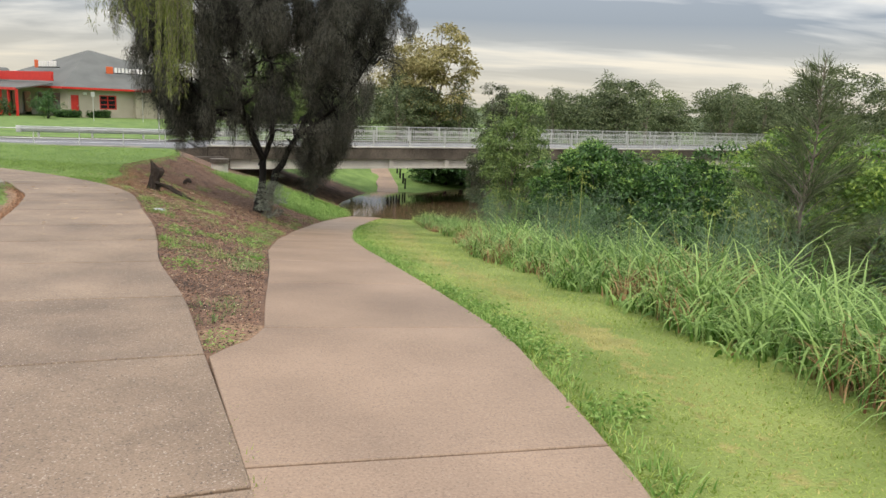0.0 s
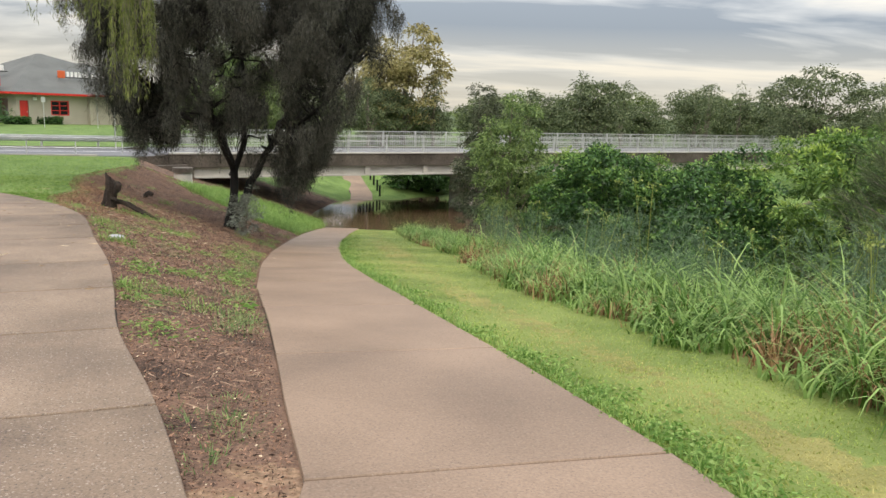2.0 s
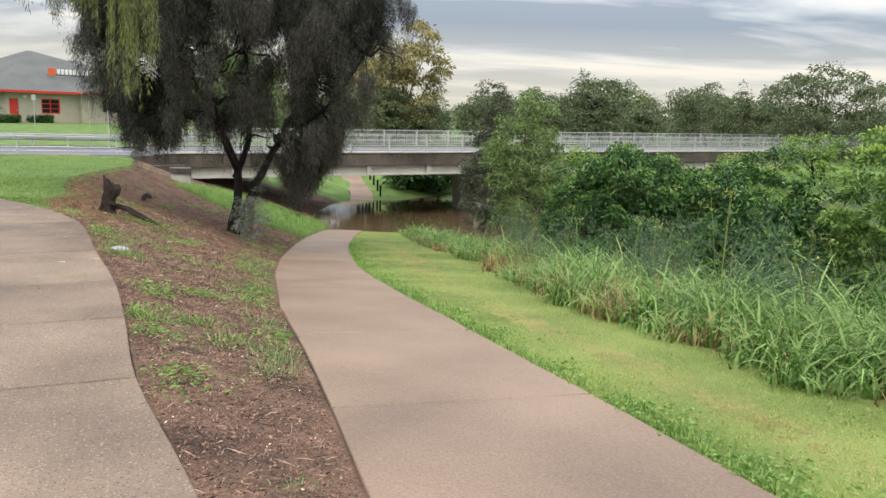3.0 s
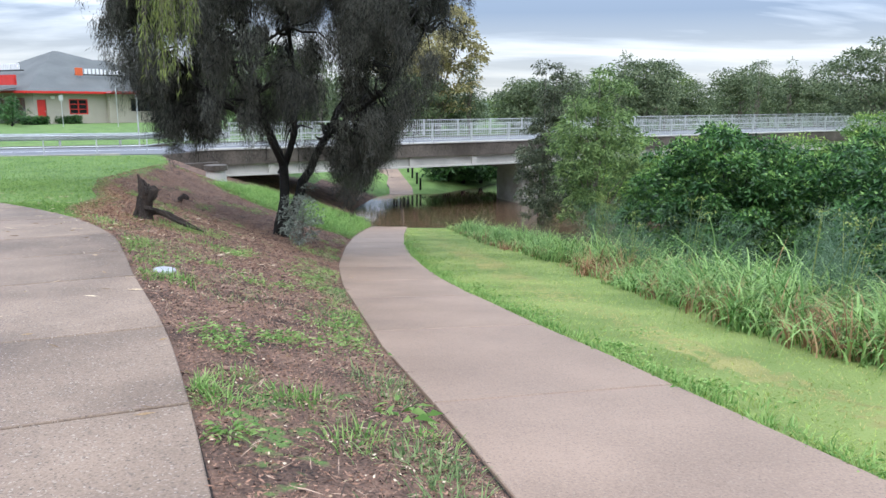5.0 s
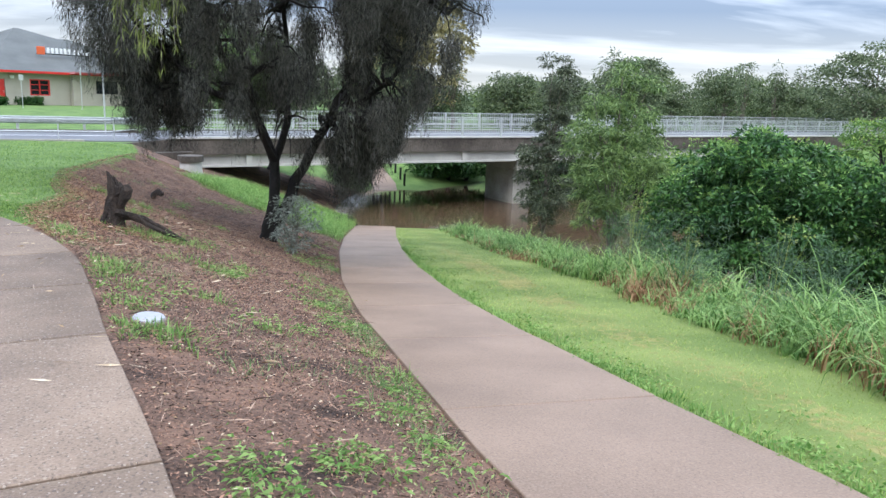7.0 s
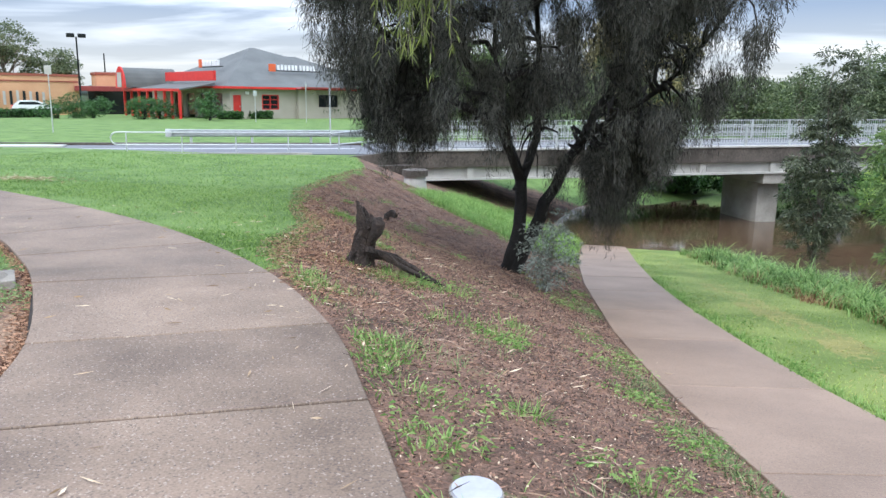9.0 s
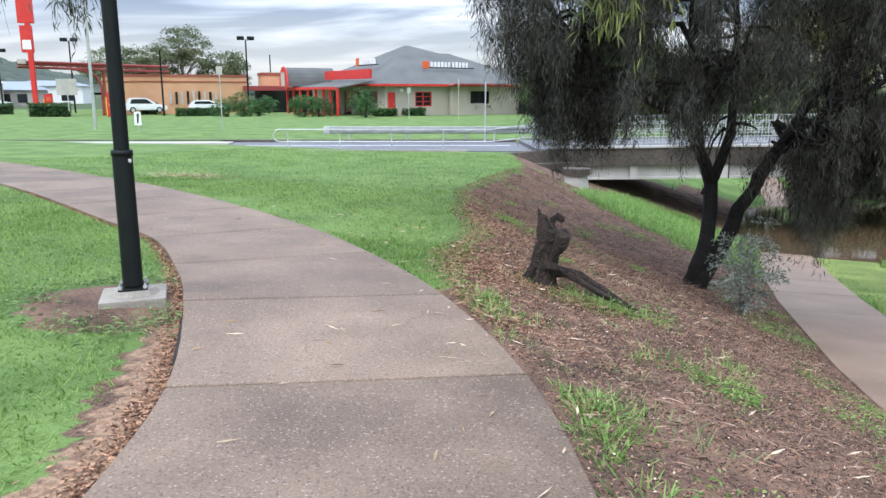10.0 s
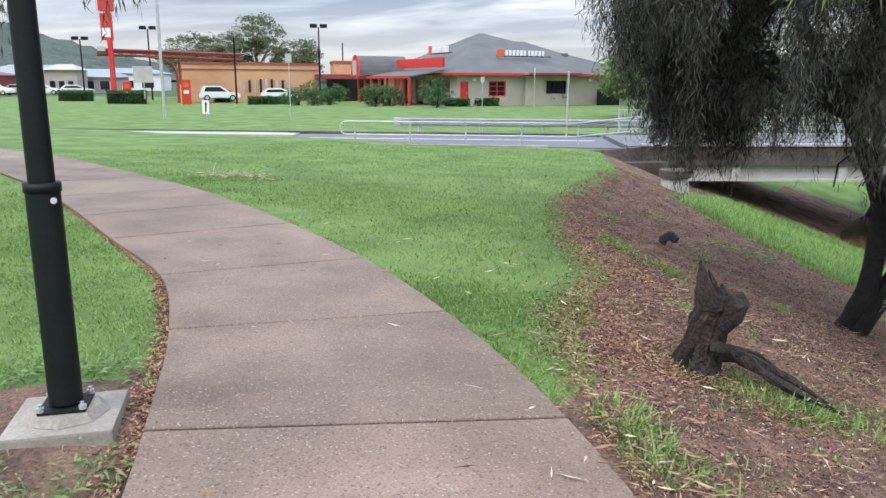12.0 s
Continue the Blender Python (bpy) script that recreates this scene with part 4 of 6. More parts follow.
SHRUBS = [
    (4.5, 22.0, 1.6, 3.5, M_SHRUB, 21), (6.5, 21.6, 1.7, 3.8, M_SHRUB, 22), (8.6, 20.4, 1.9, 3.1, M_SHRUB_LIGHT, 23), (4.3, 23.8, 1.9, 3.2, M_SHRUB, 24),
    (7.5, 15.8, 1.7, 4.1, M_SHRUB_LIGHT, 25), (9.2, 14.2, 1.7, 3.7, M_SHRUB_LIGHT, 26), (10.2, 17.5, 1.9, 3.3, M_SHRUB_LIGHT, 27), (7.6, 12.0, 1.3, 2.3, M_SHRUB_LIGHT, 28), (5.5, 17.4, 1.2, 2.3, M_SHRUB, 29),
    (11.5, 22.0, 2.1, 3.4, M_SHRUB_LIGHT, 30), (8.4, 25.0, 1.9, 3.0, M_SHRUB_LIGHT, 31),
]
for x, y, rad, tall, mat, seed in SHRUBS:
    tall += 1.0
    word = "dense dark green glossy-leaved" if mat is M_SHRUB else "dense fresh green"
    k = np.random.default_rng(seed + 500)
    domes = [(0, 0, tall * 0.42, rad * 0.85, rad * 0.85, tall * 0.42)]
    for a in range(7):
        th = 0.9 * a + k.uniform(-0.3, 0.3)
        out, up = rad * k.uniform(0.45, 0.75), tall * k.uniform(0.35, 0.82)
        domes.append((out * math.cos(th), out * math.sin(th), up, rad * k.uniform(0.3, 0.48), rad * k.uniform(0.3, 0.48), tall * k.uniform(0.12, 0.19)))
    leafy("shrub", on_land(x, y), domes, word + " shrub on the creek bank", "shrub", mat, M_BARK, (0.13, 0.05), 21000, 150, 0.34, 0.05, 3, 0.15, seed, "creek bank shrubs", 12, tips=M_LIT_LEAF_DARK if mat is M_SHRUB else M_LIT_LEAF, shell=0.6, fill=0.88)


def feathery(x, y, tall, width, seed):
    """A young casuarina: a thin leader with fine branchlets."""
    r = np.random.default_rng(seed)
    t = thing("casuarina_sapling", Matrix.Translation(on_land(x, y)), "feathery olive-green casuarina sapling with fine branchlets", "tree")
    bm = bmesh.new()
    lead = bow((0, 0, 0), (0.1, 0, tall), 0, 8, r, 0.03)
    sweep(bm, lead, [0.035 - 0.0038 * j for j in range(9)], 6)
    part("trunk", bm, M_BARK_GREY, t)
    pos, ax = [], []
    for k in range(120):
        f = 0.06 + 0.9 * r.random() ** 1.4
        a = r.random() * 6.283
        reach = width * (1 - f) ** 0.8 * (0.35 + 0.5 * r.random()) + 0.05
        k0 = f * 8
        p0 = lead[int(k0)] * (1 - k0 % 1) + lead[int(k0) + 1] * (k0 % 1)
        p1 = p0 + np.array([math.cos(a) * reach, math.sin(a) * reach, reach * (0.45 + 0.6 * r.random())])
        part("branch", sweep(bmesh.new(), bow(p0, p1, 0.05, 5), [0.009 - 0.0013 * j for j in range(6)], 4), M_BARK_GREY, t)
        m = int(24 + 100 * min(1.0, reach / 0.8))
        g = 0.15 + 0.9 * r.random((m, 1))
        pos.append(p0 + (p1 - p0) * g + r.normal(size=(m, 3)) * 0.02)
        ax.append(unit((p1 - p0)[None, :] + 0 * g) + r.normal(size=(m, 3)) * 0.35)
    P, A = np.concatenate(pos), np.concatenate(ax)
    v, q = leaf_quads(P, A, 0.16 + 0.16 * r.random(len(P)), 0.007, r, 0.05)
    link("crown", fast_mesh("crown", v, q, None, [M_FEATHER]), t)


feathery(5.0, 10.7, 4.05, 1.6, 41)
feathery(6.6, 11.6, 2.6, 1.2, 42)

# silver-grey bush at the foot of the weeping tree
leafy("silver_bush", on_land(-4.95, 20.9), [(0, 0, 0.55, 0.42, 0.42, 0.5), (0.12, 0, 0.95, 0.25, 0.25, 0.3)], "small silver-grey bush with fine leaves beside the trunk", "bush", M_SILVER, M_BARK_GREY, (0.07, 0.018), 2600, 46, 0.16, 0.012, 5, 0.1, 51, limbs=20)

# ---- trees beyond the bridge ----
def far_tree(x, y, tall, rad, mat, seed, word, low=0.15, bark=M_BARK_GREY, count=5200, leaf=(0.34, 0.17), ground=None, thin=False):
    z = float(land(x, y)) if ground is None else ground
    k = 0.55 if thin else 1.0
    leafy("tree", (x, y, z), [(0, 0, tall * (0.5 + low / 2), rad, rad, tall * (0.5 - low / 2)), (rad * 0.35, 0, tall * 0.72, rad * 0.65, rad * 0.65, tall * 0.26), (-rad * 0.4, 0, tall * 0.6, rad * 0.6, rad * 0.6, tall * 0.3)], word, "tree", mat, bark, leaf, int(count * k), int(110 * k), 0.2 * rad + 0.25, 0.02 * tall, 1, 0.3, seed, "trees beyond the bridge", 16)


far_tree(-1.6, 62, 9.2, 3.3, M_OLIVE, 61, "tall olive-brown gum tree with a loose crown", 0.12, count=9000, leaf=(0.3, 0.12))
far_tree(-4.2, 66, 8.2, 2.6, M_OLIVE, 62, "olive-brown gum tree with a loose crown", 0.1, count=5000, leaf=(0.3, 0.12))
# the belt of trees on the far side of the bridge, set out along it
belt = np.random.default_rng(77)
for k in range(30):
    s = 6 + k * 2.5 + belt.uniform(-1, 1)
    n = belt.uniform(17, 34)
    q = BRIDGE @ Vector((s, n, 0))
    tall = belt.uniform(2.7, 4.2) + (1.6 if k in (6, 17, 18, 19, 20, 21, 23) else 0)
    fresh = k % 4 == 1
    far_tree(q.x, q.y, tall, belt.uniform(2.2, 3.4), M_FARTREE_B if fresh else M_FARTREE, 100 + k, "fresh green tree in a belt along the creek" if fresh else "dark green tree in a belt along the creek", 0.0, count=7000, ground=-1.25, leaf=(0.25, 0.11))
# thin leaders that stand above the belt
for k in range(9):
    q = BRIDGE @ Vector((8 + k * 6.3, 15 + 2 * (k % 3), 0))
    far_tree(q.x, q.y, belt.uniform(4.6, 6.6), 0.8, M_FARTREE, 140 + k, "thin spiky casuarina standing above the belt", 0.1, count=1700, ground=-1.25, leaf=(0.4, 0.07), thin=True)
for x, y, tall, rad, seed in ((-1.2, 50.0, 2.2, 1.1, 177), (-0.2, 50.3, 2.4, 1.4, 178), (0.9, 50.8, 2.4, 1.5, 175), (2.5, 51.2, 2.6, 1.7, 176), (4.4, 51.4, 3.2, 2.2, 171), (7.0, 54.0, 3.4, 2.4, 172), (11.0, 56.0, 3.6, 2.6, 174)):
    leafy("shrub", (x, y, max(float(land(x, y)), -3.5)), [(0, 0, tall * 0.34, rad * 1.2, rad * 1.1, tall * 0.46)], "dark shrub on the far bank seen under the bridge", "shrub", M_SHRUB, M_BARK, (0.22, 0.1), 3600, 60, 0.5, 0.05, 3, 0.2, seed, "far bank shrubs", 8)
# light bushes beside the bridge, on the near side
for s, n, tall, rad, seed in ((17, -4.5, 3.4, 2.0, 181), (22, -4.2, 3.2, 2.2, 182), (27, -5.0, 3.2, 2.3, 183), (33, -5.5, 3.2, 2.5, 184), (40, -6.0, 3.2, 2.6, 185)):
    q = BRIDGE @ Vector((s, n, 0))
    leafy("shrub", (q.x, q.y, max(float(land(q.x, q.y)), -3.4)), [(0, 0, tall * 0.42, rad, rad, tall * 0.45)], "light green bush growing beside the bridge", "shrub", M_SHRUB_LIGHT, M_BARK, (0.2, 0.07), 4200, 70, 0.45, 0.05, 3, 0.2, seed, "bushes beside the bridge", 8, tips=M_LIT_LEAF)
# behind the restaurants
for x, y, tall, rad, mat, seed, word in ((-81.6, 85.2, 7.6, 4.0, M_FARTREE, 191, "tall dark gum tree behind an orange building"), (-75.8, 90.8, 10.4, 3.6, M_FARTREE, 192, "tall open gum tree behind an orange building"), (-79.0, 88.0, 7.8, 3.4, M_FARTREE, 193, "dark round tree behind an orange building"), (-71.5, 94.0, 7.2, 3.0, M_FARTREE, 194, "dark green tree behind an orange building"), (-21.5, 83, 9.5, 4.0, M_FARTREE, 195, "dark green tree behind the restaurant"), (-15.0, 70, 6.5, 3.2, M_SAPLING, 196, "fresh green tree beside the road"), (-17.5, 60, 4.0, 2.2, M_SAPLING, 197, "fresh green shrubby tree beside the road")):
    far_tree(x, y, tall, rad, mat, seed, word, 0.25, count=9000, ground=-1.2, leaf=(0.28, 0.12))
# broad trees that stand over the belt where the road runs off
for x, y, tall, rad, seed in ((27.5, 55, 6.4, 3.6, 401), (33.5, 53.5, 6.0, 3.8, 402), (39.0, 57.0, 6.6, 4.2, 403), (12.5, 58.0, 5.2, 2.4, 404)):
    far_tree(x, y, tall, rad, M_FARTREE, seed, "broad dark green tree standing over the belt", 0.05, count=10000, ground=-1.25, leaf=(0.24, 0.1))


# ---- grass, weeds and litter ----
def scatter(x0, x1, y0, y1, per_m2, r):
    n = int((x1 - x0) * (y1 - y0) * per_m2)
    return r.uniform(x0, x1, n), r.uniform(y0, y1, n)


def lumps(x, y, s, seed):
    return np.array([noise.noise(Vector((a * s, b * s, seed))) for a, b in zip(x, y)])


def edge_of_upper_left(y):
    return np.interp(y, [p[1] for p in UPPER_L], [p[0] for p in UPPER_L])


def right_of_upper(x, y):
    """True where a place lies beyond the upper path's right edge."""
    xs = [p[0] for p in UPPER_R][::-1]
    ys = [p[1] for p in UPPER_R][::-1]
    return y > np.interp(x, xs, ys) + 0.03


def left_of_upper(x, y):
    xs = [p[0] for p in UPPER_L][::-1]
    ys = [p[1] for p in UPPER_L][::-1]
    return y < np.interp(x, xs, ys) - 0.03


WORN = [(-12.1, 19.35, 0.5), (-9.1, 21.6, 0.5), (-16.0, 24.9, 0.6), (-9.5, 24.6, 0.35)]


def worn_spot(x, y):
    """1 in the middle of a worn patch of turf, 0 off it."""
    w = 0.0
    for a, b, rad in WORN:
        w = np.maximum(w, np.exp(-(((x - a) ** 2 + (y - b) ** 2) / rad ** 2) ** 1.5))
    return w


def lawn():
    r = np.random.default_rng(201)
    V, Q, T, o = [], [], [], 0
    for x0, x1, y0, y1, d, tall in ((-13.5, -7.0, 8.0, 17.5, 1500, 0.05), (-16.0, -7.2, 15.5, 22.5, 900, 0.055), (-22.0, -7.5, 19.5, 34.5, 240, 0.065), (-30.0, -13.0, 12.0, 22.0, 160, 0.07)):
        x, y = scatter(x0, x1, y0, y1, d, r)
        lefty, righty = left_of_upper(x, y), right_of_upper(x, y)
        up = righty & (x < along(CREST, y) + 0.12 + 0.25 * lumps(x, y, 0.8, 9))
        ok = lefty | up
        gap = edge_of_upper_left(y) - x
        ok &= ~((gap > -0.1) & (gap < 0.30 + 0.2 * lumps(x, y, 1.3, 2)) & (y > 8) & (y < 14.8))
        ok &= np.hypot(x - LAMP[0] + 0.15, y - LAMP[1]) > 0.55 + 0.25 * lumps(x, y, 1.5, 4)
        ok &= y < 0.46 * (x + 10) + 38.2
        ok &= r.random(len(x)) > 0.9 * worn_spot(x, y)
        x, y = x[ok], y[ok]
        n = len(x)
        patch = lumps(x, y, 1.1, 6)
        base = np.stack([x, y, land(x, y) - 0.004], 1)
        v, q, t = ribbons(base, r.random(n) * 6.283, tall * (0.5 + 0.9 * r.random(n)) * (1 + 0.5 * patch), 0.005 + 0.004 * r.random(n) + 0.004 * (d < 400), 0.55 + 0.7 * r.random(n), r, 2, 0.7)
        V.append(v), Q.append(q + o), T.append(t + o)
        o += len(v)
    stuff("lawn_grass", np.concatenate(V), np.concatenate(Q), np.concatenate(T), M_LAWN, "short green mown lawn grass", "grass")


def mown_strip():
    r = np.random.default_rng(202)
    green, worn_turf, og, ow = [[], [], []], [[], [], []], 0, 0
    for y0, y1, d, tall in ((1.0, 9.0, 2300, 0.028), (9.0, 17.0, 1000, 0.032), (17.0, 34.0, 320, 0.038)):
        x, y = scatter(-3.6, 2.9, y0, y1, d, r)
        k = (x - along(LR, y)) / np.maximum(along(MR, y) - along(LR, y), 0.1)
        ok = (k > 0.02) & (k < 1.1)
        bare = (k < 0.3) & (y < 7) & (lumps(x, y, 2.1, 12) > 0.34)
        ok &= ~bare
        x, y, k = x[ok], y[ok], k[ok]
        n = len(x)
        middle = np.exp(-((k - 0.52) / 0.17) ** 2)
        tan = r.random(n) < 0.10 + middle * np.clip(0.9 + 1.2 * lumps(x, y, 0.9, 9), 0.2, 0.97)
        base = np.stack([x, y, land(x, y) - 0.004], 1)
        fringe = np.exp(-k * 9)
        for sel, store in ((~tan, green), (tan, worn_turf)):
            m = int(sel.sum())
            v, q, t = ribbons(base[sel], r.random(m) * 6.283, tall * (0.5 + 0.9 * r.random(m)) * (1 + 1.2 * fringe[sel]), 0.005 + 0.004 * r.random(m) + 0.005 * (d < 400), 0.6 + 0.7 * r.random(m), r, 2, 0.6)
            o = sum(len(a) for a in store[0])
            store[0].append(v), store[1].append(q + o), store[2].append(t + o)
    for store, name, mat, label in ((green, "mown_grass", M_MOWN, "bright yellow-green mown grass beside the path"), (worn_turf, "worn_turf", M_TURFDRY, "dry yellowed turf in the mown strip")):
        stuff(name, *[np.concatenate(a) for a in store], mat, label, "grass")


def off_paths(x, y):
    """True where a low plant would not stand out over a path."""
    upper = (x < along(CREST, y) + 0.04) & (x > edge_of_upper_left(y) - 0.03) & (y < 16)
    lower = (x > along(LL, y) - 0.04) & (x < along(LR, y) - 0.03)
    return ~(upper | lower | (np.hypot(x + 4.66, y - 12.12) < 0.17))


def tufts(name, xs, ys, mat, label, per, length, width, spread_m, r, lean=0.9, curl=0.7, category="weeds"):
    """Low clumps of blades or leaves, each round its own middle."""
    n = len(xs)
    sc = 0.55 + 0.9 * r.random(n)
    w = np.repeat(np.arange(n), per)
    off = r.normal(size=(len(w), 2)) * (spread_m * sc[w])[:, None]
    x, y = xs[w] + off[:, 0], ys[w] + off[:, 1]
    if name != "joint_grass":
        ok = off_paths(x, y)
        x, y, w, off = x[ok], y[ok], w[ok], off[ok]
    base = np.stack([x, y, land(x, y) - 0.01], 1)
    az = np.arctan2(off[:, 1], off[:, 0]) + r.normal(size=len(w)) * 0.7
    v, q, t = ribbons(base, az, length * sc[w] * (0.6 + 0.8 * r.random(len(w))), width * (0.7 + 0.6 * r.random(len(w))), lean * r.random(len(w)), r, 3, curl)
    return stuff(name, v, q, t, mat, label, category)


def rosettes(name, xs, ys, mat, label, per, leaf, spread_m, tall, r):
    """Low broad-leaved weeds: leaves held out flat round each plant's middle."""
    n = len(xs)
    sc = 0.5 + 1.0 * r.random(n)
    w = np.repeat(np.arange(n), per)
    off = r.normal(size=(len(w), 2)) * (spread_m * sc[w])[:, None]
    x, y = xs[w] + off[:, 0], ys[w] + off[:, 1]
    ok = off_paths(x, y)
    x, y, w, off = x[ok], y[ok], w[ok], off[ok]
    pos = np.stack([x, y, land(x, y) + 0.01 + tall * sc[w] * r.random(len(w)) ** 1.5], 1)
    ax = np.concatenate([unit(off) + r.normal(size=off.shape) * 0.6, 0.35 * r.random((len(w), 1)) + 0.1], 1)
    v, q = leaf_quads(pos, ax, leaf[0] * (0.6 + 0.8 * r.random(len(w))), leaf[1] * (0.7 + 0.6 * r.random(len(w))), r, 0.3)
    return stuff(name, v, q, None, mat, label, "weeds")


TWIGS = (-15.2, 22.2)


def bank_cover():
    r = np.random.default_rng(203)
    # weeds: thick along the upper path's edge and beside the lower path, thinner between
    x, y = scatter(-10.5, -0.8, 4.2, 30.0, 36, r)
    c, l = along(CREST, y), along(LL, y)
    f = (x - c) / np.maximum(l - c, 0.1)
    patch = lumps(x, y, 1.5, 27) + 0.5 * lumps(x, y, 3.1, 22)
    want = 0.04 + 0.85 * np.exp(-(x - c) / 0.3) * (y < 16.5) * (lumps(x, y, 1.1, 23) > -0.12) + 0.75 * np.exp(-(l - x) / 0.40) * (lumps(x, y, 0.8, 24) > -0.1) + 0.5 * (patch > 0.36)
    want = np.where((y > 17) & (f < 0.75), 0.03 + 0.5 * (patch > 0.42), want) * 0.48
    want = np.where(y > 26.5, 0.02, want)
    ok = (x > c + 0.08) & (x < l - 0.12) & (r.random(len(x)) < want)
    x, y = x[ok], y[ok]
    kind = lumps(x, y, 0.6, 25)
    a = kind > 0.0
    rosettes("weeds", x[a], y[a], M_WEED, "bright green broad-leaved weeds on the mulch", 110, (0.042, 0.013), 0.09, 0.075, r)
    tufts("weeds", x[~a], y[~a], M_WEED_PALE, "grey-green tufts of low weeds on the mulch", 60, 0.06, 0.007, 0.075, r, 1.3, 0.9)
    # thick green edging beside the lower path
    y = r.uniform(5.5, 21.0, 330)
    x = along(LL, y) - 0.12 - np.abs(r.normal(0.0, 0.17, 330))
    ok = (lumps(x, y, 0.8, 26) > -0.02) & (x > along(CREST, y) + 0.3)
    x, y = x[ok], y[ok]
    tufts("edge_grass", x, y, M_WEED_PALE, "patchy grey-green grass along the path edge", 30, 0.07, 0.009, 0.07, r, 1.3, 0.9, "grass")
    # single large tufts on the mulch, and a broad-leaved dock plant
    x = np.array([-3.0, -2.9, -3.33, -3.39, -3.27, -3.45, -2.58, -2.26, -3.29, -3.1, -4.0, -4.6])
    y = np.array([9.03, 9.1, 9.31, 8.99, 8.83, 9.1, 8.64, 8.87, 13.1, 12.6, 12.9, 13.4])
    tufts("grass_tufts", np.repeat(x, 2) + r.normal(0, 0.05, 24), np.repeat(y, 2) + r.normal(0, 0.05, 24), M_WEED, "large green grass tufts on the mulch", 46, 0.085, 0.009, 0.055, r, 1.2, 0.9, "grass")
    rosettes("dock_weed", np.array([-2.46, -2.40]), np.array([9.25, 9.12]), M_WEED, "broad-leaved dock weed beside the path", 12, (0.1, 0.034), 0.05, 0.05, r)
    # grass tufts on the bank's lower side, towards the water
    x, y = scatter(-10, -4.2, 26.0, 39.5, 60, r)
    l = along(LL, y)
    nb, sb = across_bridge(x, y)
    edge = 28.6 - 0.45 * np.clip(x + 8.6, 0, 3) + 0.8 * lumps(x, y, 0.8, 9)
    ok = (x < l - 0.08) & (x > -9.1) & (y > edge) & (nb < -0.3) & (lumps(x, y, 0.9, 29) > -0.3)
    tufts("bank_grass", x[ok], y[ok], M_WEED, "lush green grass on the lower bank by the water", 18, 0.17, 0.013, 0.12, r, 0.9, 0.9, "grass")
    # bright tufts by the log and the path's edge
    edge_y = r.uniform(11.6, 16.0, 34)
    gx = np.concatenate([r.normal(-6.2, 0.3, 16), along(CREST, edge_y) + 0.12 + 0.3 * r.random(34), r.normal(-5.4, 0.4, 10), r.normal(-7.6, 0.25, 10)])
    gy = np.concatenate([r.normal(16.85, 0.12, 16), edge_y, r.normal(16.6, 0.6, 10), r.normal(20.8, 0.5, 10)])
    ok = gx > along(CREST, gy) + 0.05
    tufts("grass_tufts", gx[ok], gy[ok], M_WEED, "tufts of bright green grass on the mulch", 70, 0.075, 0.012, 0.085, r, 1.4, 0.8, "grass")
    # fringe that grows over the lower path's right edge and round the lamp's slab
    y = r.uniform(1, 26, 900)
    x = along(LR, y) + np.abs(r.normal(0.0, 0.06, 900)) + 0.05
    tufts("edge_grass", x, y, M_WEED, "green runners of grass along the path edge", 9, 0.07, 0.012, 0.05, r, 1.2, 0.6, "grass")
    y = r.uniform(1.5, 27, 620)
    x = along(LR, y) + np.abs(r.normal(0.08, 0.16, 620)) + 0.05
    some = lumps(x, y, 1.3, 41) > 0.02
    x, y = x[some], y[some]
    rosettes("weeds", x, y, M_WEED, "clover and low weeds along the path edge", 20, (0.035, 0.018), 0.07, 0.03, r)
    y = r.uniform(0.5, 3.6, 46)
    x = np.interp(y, [2.82, 4.46], [-0.7, -1.42]) + np.where(y < 2.82, (2.82 - y) * 0.44, 0) + r.normal(0, 0.012, 46)
    tufts("joint_grass", x, y, M_MOWN, "yellow-green grass growing in the path joint", 12, 0.05, 0.008, 0.025, r, 1.1, 0.5, "grass")
    a = r.random(60) * 6.283
    d = r.uniform(0.45, 0.9, 60)
    x, y = LAMP[0] - 0.1 + d * np.cos(a), LAMP[1] + d * np.sin(a)
    ok = left_of_upper(x, y)
    rosettes("weeds", x[ok], y[ok], M_WEED_PALE, "low green weeds round the lamp base", 30, (0.05, 0.012), 0.08, 0.06, r)
    # chips of bark
    x, y = scatter(-10.5, -0.9, 4.2, 31.0, 3000, r)
    far_off = np.hypot(x + 4.66, y - 12.12) > 0.13
    x, y = x[far_off], y[far_off]
    c, l = along(CREST, y), along(LL, y)
    keep = (x > c + 0.02 - 0.25 * (y > 16)) & (x < l - 0.03) & (r.random(len(x)) < np.where(y < 20, 1.0, 0.75))
    x, y = x[keep], y[keep]
    n = len(x)
    pos = np.stack([x, y, land(x, y) + 0.012 + 0.02 * r.random(n)], 1)
    ax = r.normal(size=(n, 3)) * np.array([1, 1, 0.22])
    v, q = leaf_quads(pos, ax, 0.008 + 0.034 * r.random(n) ** 3, 0.003 + 0.007 * r.random(n), r, 0.0)
    stuff("bark_mulch", v, q, None, M_CHIP, "loose brown bark chips on the bank", "mulch")
    # pale grit among the chips
    some = r.random(len(pos)) < 0.035
    v, q = leaf_quads(pos[some] + np.array([0, 0, 0.006]), ax[some], 0.008 + 0.016 * r.random(int(some.sum())), 0.010, r, 0.0)
    stuff("pale_grit", v, q, None, M_LITTER, "pale chips and grit among the bark mulch", "gravel")
    # bark strips and twigs strewn over the mulch
    x, y = scatter(-10.5, -1.5, 6.0, 31.0, 130, r)
    c, l = along(CREST, y), along(LL, y)
    keep = (x > c + 0.05) & (x < l - 0.05) & (y < 29)
    x, y = x[keep], y[keep]
    n = len(x)
